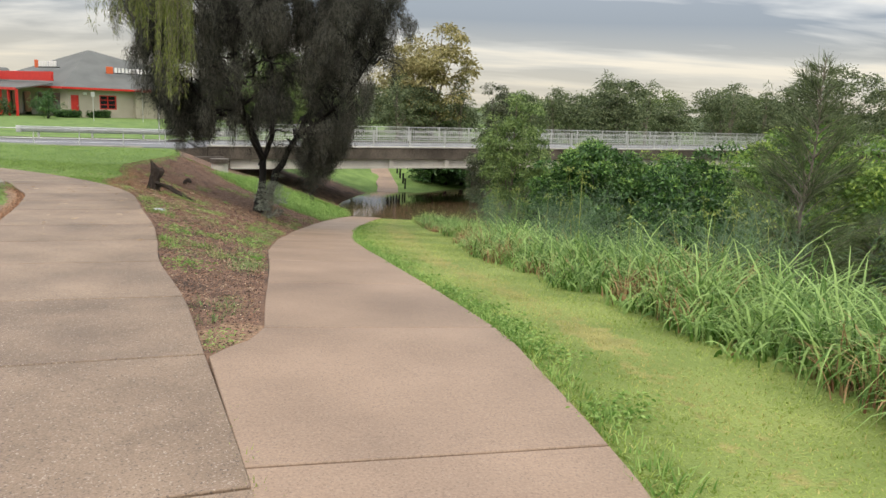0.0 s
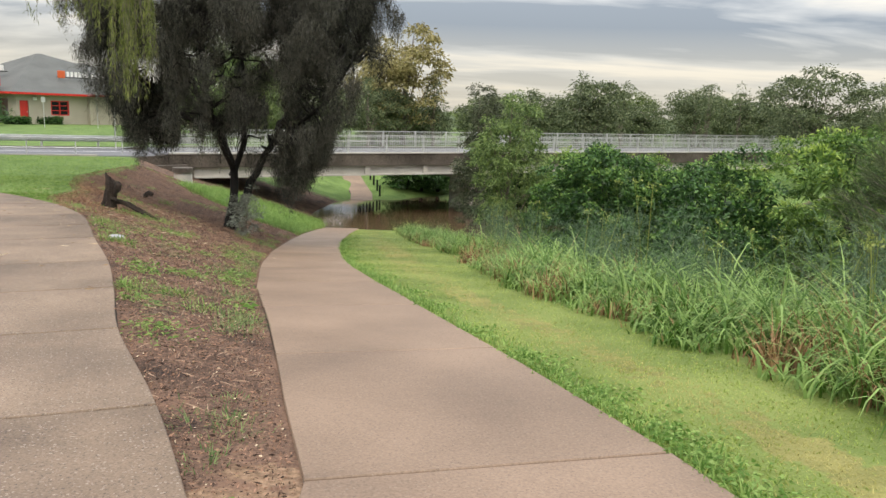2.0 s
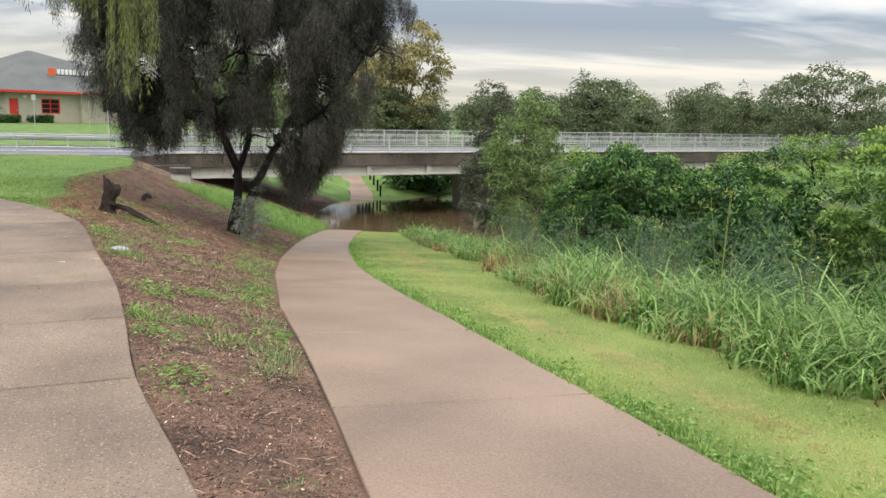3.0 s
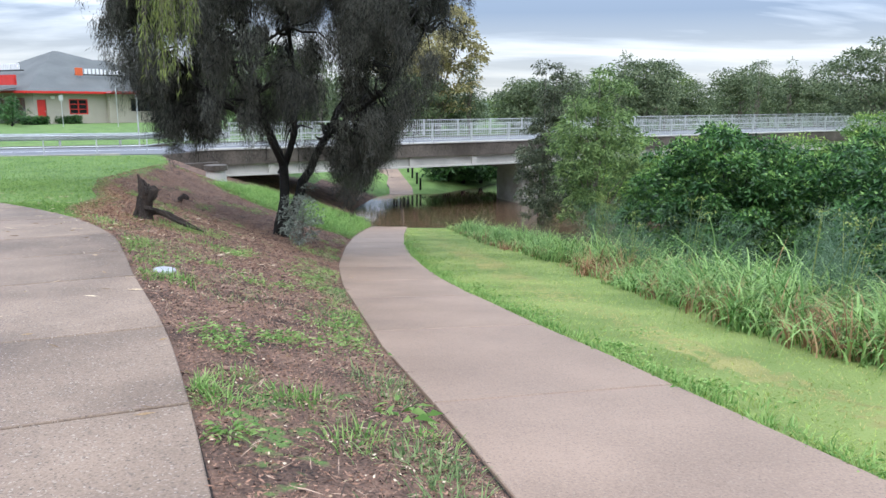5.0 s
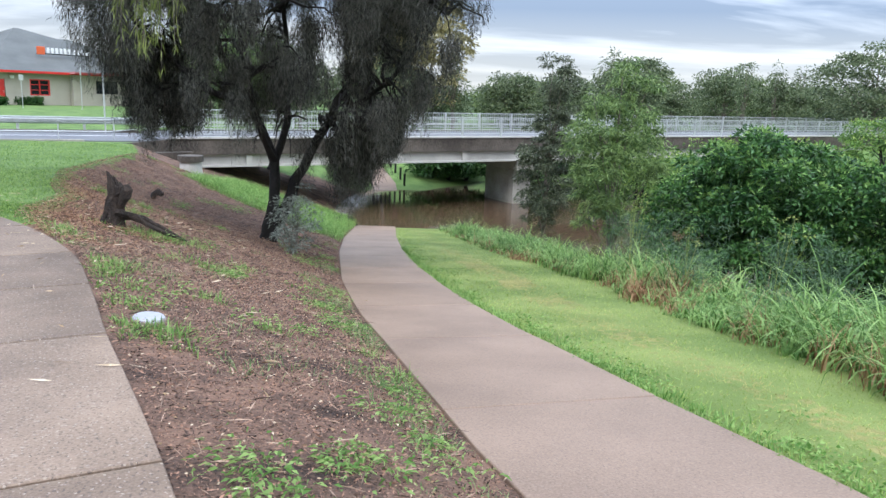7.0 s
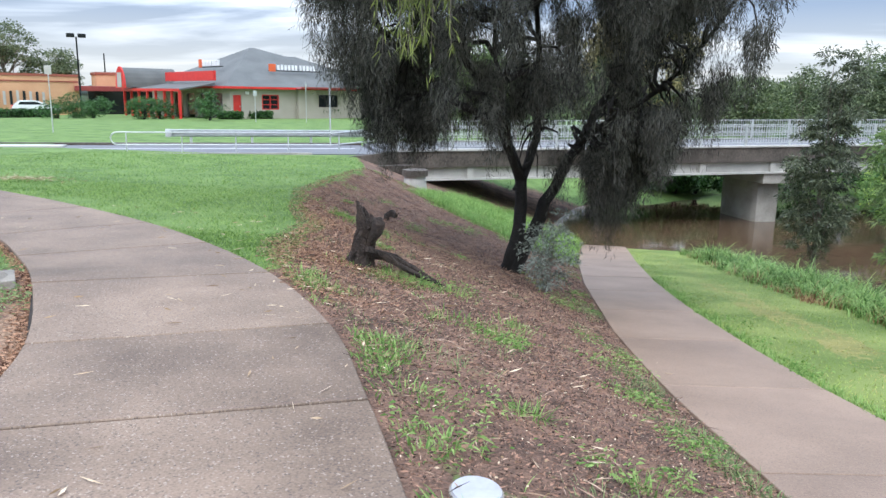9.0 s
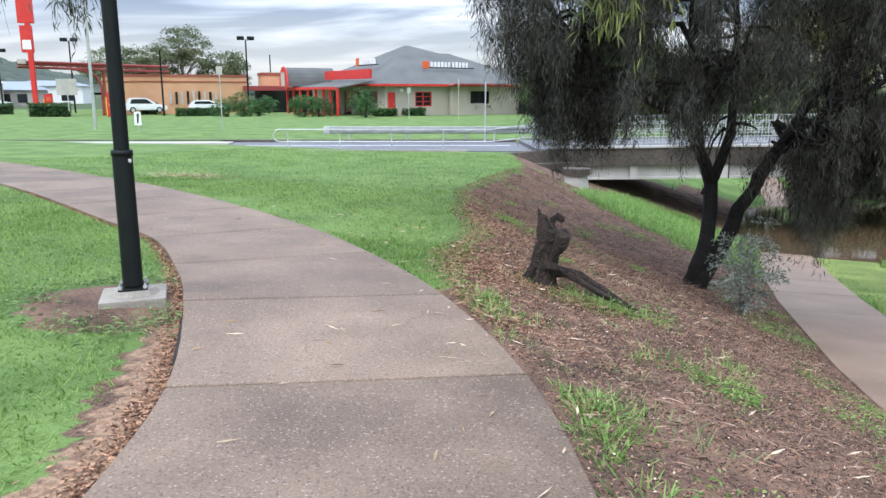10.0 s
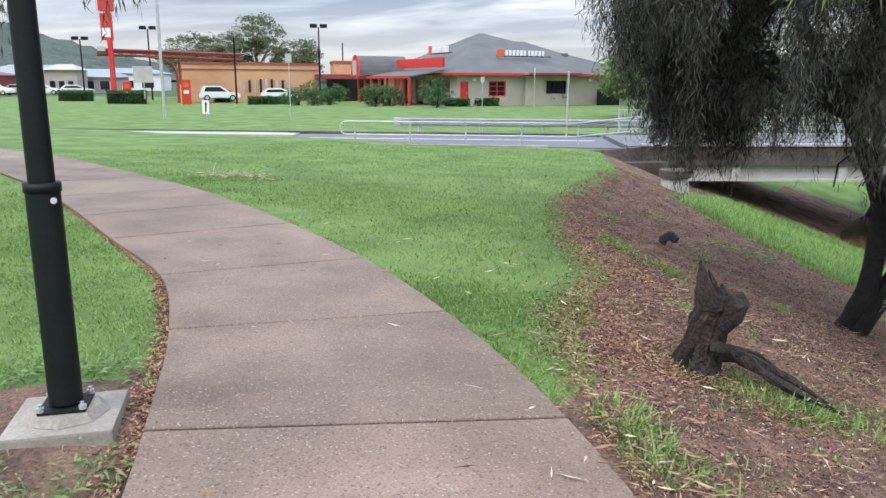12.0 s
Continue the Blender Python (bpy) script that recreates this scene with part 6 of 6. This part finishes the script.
def restaurant():
    t = thing("restaurant", pose(-36, 72.2, -1.12, 0, 0, 51.6) @ Matrix.Translation((-0.48, 0, 0)) @ Matrix.Diagonal((1.11, 1, 1, 1)), "beige fast-food restaurant with red trim and grey hipped roof", "building")
    W, D, H = 17.3, 19.5, 2.72
    # front wall, with real openings
    openings = [(0.25, 0.95, 0.0, 2.05, "door"), (2.75, 4.3, 0.75, 2.1, "window"), (8.1, 10.0, 1.0, 2.15, "hatch")]
    g = bmesh.new()
    xs = [0.0] + [v for o in openings for v in o[:2]] + [W]
    for i in range(0, len(xs), 2):
        box(g, xs[i], xs[i + 1], 0, 0.25, -0.3, H)
    for x0, x1, z0, z1, kind in openings:
        box(g, x0, x1, 0.001, 0.249, z1, H)
        if z0 > 0:
            box(g, x0, x1, 0.001, 0.249, -0.3, z0)
    box(g, W - 0.25, W, 0.25, D, -0.3, H)
    box(g, 0.25, W - 0.25, D - 0.25, D, -0.3, H)
    part("wall", g, M_WALL, t)
    g = bmesh.new()
    for y0, y1 in ((0.25, 1.6), (3.6, 4.6), (6.6, 8.0), (10.0, 11.0), (13.0, D)):
        box(g, 0, 0.25, y0, y1, -0.3, H)
    box(g, 0.001, 0.249, 1.6, D, 2.15, H)
    part("wall", g, M_WALL, t)
    part("bay_wall", boxed(5.9, 7.6, -0.5, 0.0, -0.3, H), M_WALL, t)
    part("bay_wall", boxed(7.6, 10.4, -0.5, 0.0, -0.3, 0.95), M_WALL, t)
    door = part("door", boxed(0.28, 0.92, 0.06, 0.12, 0, 2.03, 0.01), M_RED, t, "bright red door")
    part("handle", boxed(0.82, 0.86, 0.02, 0.06, 0.95, 1.1), M_GALV, door)

    def window(x0, x1, z0, z1, y=0.08, cols=2, rows=3, glass=M_GLASS, frame=M_RED):
        f = bmesh.new()
        for a, b in ((x0, x0 + 0.09), (x1 - 0.09, x1)):
            box(f, a, b, y - 0.05, y + 0.06, z0, z1)
        for a, b in ((z0, z0 + 0.09), (z1 - 0.09, z1)):
            box(f, x0 + 0.09, x1 - 0.09, y - 0.05, y + 0.06, a, b)
        for k in range(1, cols):
            x = x0 + (x1 - x0) * k / cols
            box(f, x - 0.035, x + 0.035, y - 0.04, y + 0.05, z0 + 0.09, z1 - 0.09)
        for k in range(1, rows):
            z = z0 + (z1 - z0) * k / rows
            box(f, x0 + 0.09, x1 - 0.09, y - 0.03, y + 0.04, z - 0.03, z + 0.03)
        w = part("window_frame", f, frame, t, "red window frame")
        part("pane", boxed(x0 + 0.05, x1 - 0.05, y + 0.065, y + 0.08, z0 + 0.05, z1 - 0.05), glass, w)

    window(2.75, 4.3, 0.75, 2.1)
    window(8.1, 10.0, 1.0, 2.15, cols=3, rows=1, frame=M_BLACK)
    for y0, y1 in ((1.6, 3.6), (4.6, 6.6), (8.0, 10.0), (11.0, 13.0)):
        part("pane", boxed(0.1, 0.13, y0, y1, 0.1, 2.15), M_GLASS, t, "dark dining-room glass")
    # roof
    g = hip(bmesh.new(), 0, W, 0, D, H + 0.02, 5.6, 6.0, 8.6, 6.7, 0.7)
    part("roof", hip(bmesh.new(), 4.2, W - 0.3, 1.2, D - 4.0, H + 0.06, 8.9, 10.0, 8.2, 6.0, 0.2), M_ROOF, t, "lower hip of the grey roof")
    part("roof", g, M_ROOF, t, "grey sheet-metal hipped roof")
    g = bmesh.new()
    box(g, -0.72, W + 0.72, -0.74, -0.70, H - 0.14, H + 0.06)
    box(g, -0.74, -0.70, -0.70, D + 0.7, H - 0.14, H + 0.06)
    part("gutter", g, M_RED, t, "red gutter along the eaves")
    part("bay_roof", prism(bmesh.new(), [(5.5, H - 0.05), (10.8, H - 0.05), (10.6, H + 0.12), (5.7, H + 0.12)], -1.6, -0.6), M_DARKRED, t)
    vent = tube(bmesh.new(), (11.8, 3.6, 3.7), (11.8, 3.6, 4.75), 0.32, seg=12)
    part("roof_vent", vent, M_ROOF, t)
    part("air_conditioner", boxed(12.6, 15.0, 9.0, 11.0, 2.9, 4.2, 0.05), M_GALV, t)
    # sign boards: orange badge and a row of plain white bars
    s = part("sign_board", boxed(4.5, 9.7, 2.35, 2.43, 4.30, 4.38), M_BLACK, t, "roof sign with an orange badge and white letters")
    part("badge", boxed(4.5, 5.15, 2.24, 2.34, 4.25, 4.95, 0.06), M_SIGN, s)
    x = 5.3
    for wd in (0.34, 0.34, 0.36, 0.34, 0.34, 0.32, 0.12, 0.3, 0.36, 0.34, 0.34, 0.3):
        if wd > 0.2:
            part("letter_bar", boxed(x, x + wd - 0.13, 2.24, 2.32, 4.4, 4.88, 0.02), M_WHITE, s)
        x += wd
    s = part("sign_board", boxed(1.45, 1.53, 5.0, 10.2, 4.6, 4.68), M_BLACK, t, "roof sign with an orange badge and white letters")
    part("badge", boxed(1.34, 1.44, 9.6, 10.3, 4.6, 5.4, 0.06), M_SIGN, s)
    y = 9.4
    for wd in (0.36, 0.36, 0.38, 0.36, 0.36, 0.34, 0.14, 0.32, 0.38, 0.36, 0.36, 0.32):
        if wd > 0.2:
            part("letter_bar", boxed(1.34, 1.42, y - wd + 0.13, y, 4.72, 5.25, 0.02), M_WHITE, s)
        y -= wd
    # the red fascia and the verandah on the dining side
    part("fascia", boxed(-1.0, -0.78, 0.8, 12.4, 3.25, 4.1, 0.02), M_RED, t, "bright red fascia board")
    v = prism(bmesh.new(), [(-3.6, 2.35), (-0.6, 2.95), (-0.6, 3.05), (-3.6, 2.47)], 1.5, 16.5)
    part("verandah_roof", v, M_ROOF, t)
    part("verandah_gutter", boxed(-3.66, -3.6, 1.4, 16.6, 2.27, 2.5), M_RED, t)
    for y in (1.6, 3.4, 5.2, 7.4, 9.6, 12.0, 14.2, 16.3):
        part("verandah_post", boxed(-3.6, -3.42, y - 0.09, y + 0.09, -0.2, 2.35), M_RED, t)
    # barrel-shaped entrance gable
    g = prism(bmesh.new(), [(-1.3 + 1.3 * math.cos(a), 2.6 + 1.9 * math.sin(a)) for a in [math.pi * k / 12 for k in range(13)]], 0, 4.6)
    bmesh.ops.transform(g, matrix=pose(-4.2, 13.2, 0, 0, 0, -90) @ pose(0, 0, 0), verts=g.verts)
    part("entrance_gable", g, M_ROOF, t, "grey barrel-vaulted entrance roof")
    g = prism(bmesh.new(), [(-1.3 + 1.45 * math.cos(a), 2.5 + 2.1 * math.sin(a)) for a in [math.pi * k / 12 for k in range(13)]], -0.1, 0.0)
    bmesh.ops.transform(g, matrix=pose(-4.25, 13.2, 0, 0, 0, -90), verts=g.verts)
    part("gable_face", g, M_RED, t)
    part("gable_panel", boxed(-4.42, -4.37, 13.9, 15.1, 2.6, 4.0), M_CONC_PALE, t)
    part("lattice_screen", boxed(12.6, 14.9, -0.9, -0.85, -0.1, 1.4), M_BLACK, t)
    for x in (1.3, 12.2):
        part("wall_light", boxed(x, x + 0.3, -0.12, 0.0, 2.1, 2.35, 0.03), M_WHITE, t)


restaurant()


# ---- the orange building, its canopy and the sign pylon ----
def orange_building():
    t = thing("orange_building", pose(-73.4, 74.9, -1.5, 0, 0, 42.2), "long orange rendered building with slit windows", "building")
    W, H = 15.8, 4.2
    # bowed front
    g = bmesh.new()
    k = 18
    front = [(W * i / k, -1.5 * math.sin(math.pi * i / k)) for i in range(k + 1)]
    outline = front + [(W, 10), (0, 10)]
    a = [g.verts.new((x, y, -0.5)) for x, y in outline]
    b = [g.verts.new((x, y, H)) for x, y in outline]
    m = len(outline)
    for i in range(m):
        g.faces.new((a[i], a[(i + 1) % m], b[(i + 1) % m], b[i]))
    g.faces.new(b)
    bmesh.ops.recalc_face_normals(g, faces=g.faces)
    part("wall", g, M_ORANGE, t)
    for z0, z1, mat in ((H - 0.15, H + 0.12, M_BROWNRED), (H - 0.75, H - 0.6, M_BROWNRED)):
        g = bmesh.new()
        out = [(W * i / k + 0.0, -1.5 * math.sin(math.pi * i / k) - 0.07) for i in range(k + 1)]
        for i in range(k):
            (x0, y0), (x1, y1) = out[i], out[i + 1]
            v = [g.verts.new(p) for p in ((x0, y0, z0), (x1, y1, z0), (x1, y1, z1), (x0, y0, z1), (x0, y0 + 0.12, z0), (x1, y1 + 0.12, z0), (x1, y1 + 0.12, z1), (x0, y0 + 0.12, z1))]
            for f in ((0, 1, 2, 3), (7, 6, 5, 4), (3, 2, 6, 7), (4, 5, 1, 0)):
                g.faces.new([v[j] for j in f])
        part("trim_band", g, mat, t)
    for i in range(9):
        x = 7.2 + i * 0.62
        y = -1.5 * math.sin(math.pi * x / W)
        part("slit_window", boxed(x - 0.13, x + 0.13, y - 0.12, y + 0.2, 1.0, 2.5 - 0.04 * abs(i - 4)), M_GLASS if i % 2 else M_CONC_PALE, t)
    part("annex", boxed(W + 1.0, W + 9.0, 1.0, 8.0, -0.4, 3.0), M_GLASS, t, "glazed dark annex")
    part("annex_roof", boxed(W - 0.5, W + 9.4, -1.2, 8.4, 2.55, 3.1, 0.05), M_DARKRED, t)
    part("tower", boxed(W + 2.5, W + 8.5, 6.0, 11.0, 3.1, 4.5), M_ORANGE, t)
    part("tower_cap", boxed(W + 2.4, W + 8.6, 5.9, 11.1, 4.5, 4.8), M_BROWNRED, t)


orange_building()


def canopy():
    a, b = away(-0.790, 0.613, 86), away(-0.678, 0.735, 88)
    d = Vector((b[0] - a[0], b[1] - a[1]))
    t = thing("drive_through_canopy", pose(a[0], a[1], -0.4, 0, 0, math.degrees(math.atan2(d.y, d.x))), "dark red open steel truss canopy", "canopy")
    L = d.length
    for y in (0.0, 2.2):
        part("top_chord", tube(bmesh.new(), (0, y, 4.25), (L, y, 4.0), 0.12, seg=6), M_DARKRED, t)
        part("bottom_chord", tube(bmesh.new(), (0, y, 3.75), (L, y, 3.45), 0.1, seg=6), M_DARKRED, t)
        for k in range(1, 12):
            f = k / 12
            part("web", tube(bmesh.new(), (L * f, y, 3.75 - 0.3 * f), (L * (f - 0.04), y, 4.25 - 0.25 * f), 0.06, seg=5), M_DARKRED, t)
    part("roof_sheet", prism(bmesh.new(), [(0, 3.95), (L * 0.55, 3.8), (L * 0.55, 3.92), (0, 4.08)], 0.1, 2.1), M_DARKRED, t)
    g = bmesh.new()
    sweep(g, [(L * 0.52, 0, -1.4), (L * 0.52, 0, 1.9), (L * 0.49, 0, 2.9), (L * 0.42, 0, 3.4), (L * 0.3, 0, 3.66)], [0.13] * 5, 8)
    part("curved_brace", g, M_DARKRED, t)
    part("column", tube(bmesh.new(), (L * 0.56, 2.0, -1.4), (L * 0.56, 2.0, 3.6), 0.16, seg=8), M_BROWNRED, t)


canopy()


def pylon():
    x, y = away(-0.7812, 0.6243, 85)
    t = thing("sign_pylon", pose(x, y, -1.3, 0, 0, 35), "tall red sign pylon with red sign boxes", "sign")
    part("column", boxed(-0.22, 0.22, -0.22, 0.22, -0.3, 14.0, 0.03), M_RED, t)
    part("sign_box", boxed(-0.75, 0.35, -0.2, 0.2, 6.0, 8.6, 0.05), M_RED, t)
    part("sign_panel", boxed(-0.6, 0.2, -0.23, -0.205, 6.3, 7.2), M_WHITE, t)
    part("sign_box", boxed(-0.85, 0.6, -0.25, 0.25, 8.8, 14.2, 0.08), M_RED, t)
    part("camera_cluster", boxed(-1.3, -0.5, -0.15, 0.15, 4.9, 5.4, 0.08), M_CONC_PALE, t)


pylon()


def menu_board(dx, dy, d, tall):
    x, y = away(dx, dy, d)
    t = thing("menu_board", pose(x, y, -1.4, 0, 0, 48), "red upright drive-through menu board with yellow side", "sign", "menu boards")
    part("panel", boxed(-0.45, 0.45, -0.15, 0.15, -0.1, tall, 0.05), M_RED, t)
    part("side_strip", boxed(-0.55, -0.451, -0.14, 0.14, -0.1, tall - 0.5, 0.02), M_YELLOW, t)
    part("badge", boxed(-0.25, 0.25, -0.17, -0.152, tall - 0.75, tall - 0.3, 0.01), M_SIGN, t)
    part("notice", boxed(-0.25, 0.25, -0.17, -0.152, tall - 1.35, tall - 1.05, 0.01), M_WHITE, t)


menu_board(-0.7274, 0.6862, 80, 2.3)
menu_board(-0.7720, 0.6356, 96, 2.0)


def car(x, y, z, yaw, paint, label, suv=False):
    t = thing("car", pose(x, y, z, 0, 0, yaw), label, "car", "parked cars")
    h = 1.62 if suv else 1.42
    body = prism(bmesh.new(), [(-2.15, 0.3), (-2.2, 0.62), (-2.12, 0.95), (-1.9, 1.0 if suv else 0.98), (1.0, 0.98), (1.95, 0.86), (2.2, 0.66), (2.2, 0.32)], -0.86, 0.86)
    bmesh.ops.bevel(body, geom=body.edges[:], offset=0.07, segments=2, affect="EDGES")
    part("body", body, paint, t, smooth=False)
    cab = prism(bmesh.new(), [(-2.0, 0.98), (-1.75 if suv else -1.5, h - 0.05), (-1.3, h), (0.0, h), (0.25, h - 0.06), (1.1, 0.97)], -0.72, 0.72)
    bmesh.ops.bevel(cab, geom=cab.edges[:], offset=0.06, segments=2, affect="EDGES")
    part("cabin", cab, paint, t)
    for sy in (-1, 1):
        g = prism(bmesh.new(), [(-1.6, 1.0), (-1.42, h - 0.14), (-0.1, h - 0.12), (0.12, h - 0.16), (0.75, 1.0)], sy * 0.735 - 0.01, sy * 0.735 + 0.01)
        part("side_window", g, M_GLASS, t)
        for wx in (-1.35, 1.35):
            w = part("wheel", tube(bmesh.new(), (wx, sy * 0.70, 0.33), (wx, sy * 0.88, 0.33), 0.33, seg=20), M_RUBBER, t)
            part("rim", tube(bmesh.new(), (wx, sy * 0.881, 0.33), (wx, sy * 0.895, 0.33), 0.2, seg=14), M_GALV, w)
        part("headlight", boxed(1.95, 2.2, sy * 0.62 - 0.16, sy * 0.62 + 0.16, 0.62, 0.78, 0.04), M_WHITE, t)
        part("tail_light", boxed(-2.2, -2.05, sy * 0.66 - 0.12, sy * 0.66 + 0.12, 0.66, 0.92, 0.03), M_RED, t)


car(*away(-0.7000, 0.7141, 88), -1.38, 48, M_CARWHITE, "white parked four-wheel drive beside a hedge", True)
car(*away(-0.6440, 0.7650, 86), -1.4, 44, M_CARWHITE, "white parked sedan behind a low hedge")
for k, (dx, d, paint) in enumerate(((0.852, 120, M_CARWHITE), (0.838, 125, M_CARGREY), (0.826, 122, M_CARWHITE), (0.806, 118, M_CARWHITE))):
    car(*away(-dx, math.sqrt(1 - dx * dx), d), -1.4, 30 + 9 * k, paint, "pale parked car in the far car park")


def shed(dx, d, w, deep, h, roof_h, wall, roof, label):
    x, y = away(-dx, math.sqrt(1 - dx * dx), d)
    t = thing("shop", pose(x, y, -1.5, 0, 0, 35) @ Matrix.Diagonal((1, 1, 0.8, 1)), label, "building", "far shops")
    g = boxed(-w / 2, w / 2, 0, deep, -0.4, h)
    part("wall", g, wall, t)
    part("roof", hip(bmesh.new(), -w / 2, w / 2, 0, deep, h + 0.02, -w / 4, w / 4, deep / 2, h + roof_h, 0.5), roof, t)
    for k in range(3):
        x0 = -w / 2 + w * (k + 0.5) / 3.5
        part("window", boxed(x0, x0 + w / 6, -0.06, 0.05, 0.6, min(2.4, h - 0.6)), M_GLASS, t)


shed(0.836, 150, 17, 10, 3.6, 2.2, M_CONC_PALE, M_BLUEROOF, "far shop with a blue-grey roof")
shed(0.798, 145, 9, 8, 3.2, 1.8, M_CONC_PALE, M_BLUEROOF, "far shop with a pale roof")
shed(0.815, 140, 5, 5, 4.6, 1.2, M_WALL, M_WALL, "far cream gabled shop front")
shed(0.868, 130, 9, 8, 3.4, 1.0, M_DARKRED, M_DARKRED, "far dark red shop")
shed(0.772, 170, 14, 8, 4.2, 1.4, M_WHITE, M_BLUEROOF, "far white warehouse with a grey roof")


def hill():
    r = np.random.default_rng(91)
    n, m = 240, 90
    V = []
    for i in range(n):
        a = radians(118 + 62 * i / (n - 1))
        for j in range(m):
            d = 480 + 700 * j / (m - 1)
            deg = math.degrees(a)
            h = 52 * math.exp(-0.5 * ((deg - 152.5) / 7.0) ** 2) + 22 * math.exp(-0.5 * ((deg - 170) / 9) ** 2) + 9 * math.exp(-0.5 * ((deg - 136) / 10) ** 2)
            z = h * math.exp(-0.5 * ((d - 760) / 130) ** 2)
            x, y = E0.x + d * math.cos(a), E0.y + d * math.sin(a)
            z += (3.0 * noise.noise(Vector((x * 0.03, y * 0.03, 0))) + 3.4 * noise.noise(Vector((x * 0.12, y * 0.12, 2)))) * min(1, z / 8)
            V.append((x, y, z - 1.6))
    i = np.arange(n * m).reshape(n, m)
    q = np.stack([i[:-1, :-1], i[:-1, 1:], i[1:, 1:], i[1:, :-1]], -1).reshape(-1, 4)
    tagged(new("backdrop", fast_mesh("backdrop", V, q, None, [M_HILL])), "far wooded hill behind the shops", "hill", kind="structure")


hill()

# ---- planting round the restaurants ----
for dx, d, tall, rad, seed in ((0.479, 62, 2.3, 1.25, 301), (0.548, 66, 1.7, 1.2, 302), (0.531, 67, 1.5, 1.2, 303), (0.595, 72, 1.9, 1.5, 304), (0.612, 72, 2.0, 1.4, 305), (0.628, 73, 1.6, 1.3, 306), (0.362, 72, 1.7, 1.0, 307), (0.34, 72, 1.0, 1.2, 308)):
    x, y = away(-dx, math.sqrt(1 - dx * dx), d)
    leafy("garden_shrub", (x, y, float(land(x, y))), [(0, 0, tall * 0.5, rad, rad, tall * 0.52)], "round dark green garden shrub by the restaurant", "shrub", M_SHRUB, M_BARK, (0.3, 0.06), 1500, 46, 0.4, 0.05, 3, 0.1, seed, "restaurant shrubs", 8)


def hedge(dx0, dx1, d, tall, seed):
    r = np.random.default_rng(seed)
    a, b = away(-dx0, math.sqrt(1 - dx0 * dx0), d), away(-dx1, math.sqrt(1 - dx1 * dx1), d)
    L = math.dist(a, b)
    z = float(land(*a))
    t = thing("hedge", pose(a[0], a[1], z, 0, 0, math.degrees(math.atan2(b[1] - a[1], b[0] - a[0]))), "low clipped green hedge beside the car park", "hedge", "car park hedges")
    n = int(L * 420)
    p = np.stack([r.uniform(0, L, n), r.uniform(-0.5, 0.5, n), r.uniform(0.05, tall, n)], 1)
    face = r.integers(0, 3, n)
    p[:, 1] = np.where(face == 0, -0.5 + r.normal(0, 0.05, n), p[:, 1])
    p[:, 2] = np.where(face == 1, tall + r.normal(0, 0.05, n), p[:, 2])
    v, q = leaf_quads(p, r.normal(size=(n, 3)) + np.array([0, -0.5, 0.4]), 0.2, 0.1, r)
    link("foliage", fast_mesh("foliage", v, q, None, [M_SHRUB]), t)
    part("stem", boxed(0.1, L - 0.1, -0.3, 0.3, -0.1, tall * 0.85), M_BARK, t)


hedge(0.787, 0.758, 82, 1.2, 311)
hedge(0.675, 0.632, 80, 0.75, 312)
hedge(0.705, 0.69, 90, 1.2, 313)
hedge(0.818, 0.795, 95, 1.1, 314)
hedge(0.47, 0.44, 66, 0.6, 315)
hedge(0.435, 0.405, 68, 0.6, 316)

# ---- bollards along the far path ----
for k in range(9):
    y = 47.6 + 1.3 * k
    x = float(along(LR, y)) + 0.45 + 0.02 * k
    z = max(float(land(x, y)), -4.15)
    t = thing("bollard", Matrix.Translation((x, y, z)), "short black timber bollard beside the far path", "bollard", "far path bollards")
    part("post", boxed(-0.055, 0.055, -0.055, 0.055, -0.3, 0.62, 0.015), M_BLACK, t)
    part("cap", boxed(-0.063, 0.063, -0.063, 0.063, 0.62, 0.66, 0.01), M_BLACK, t)
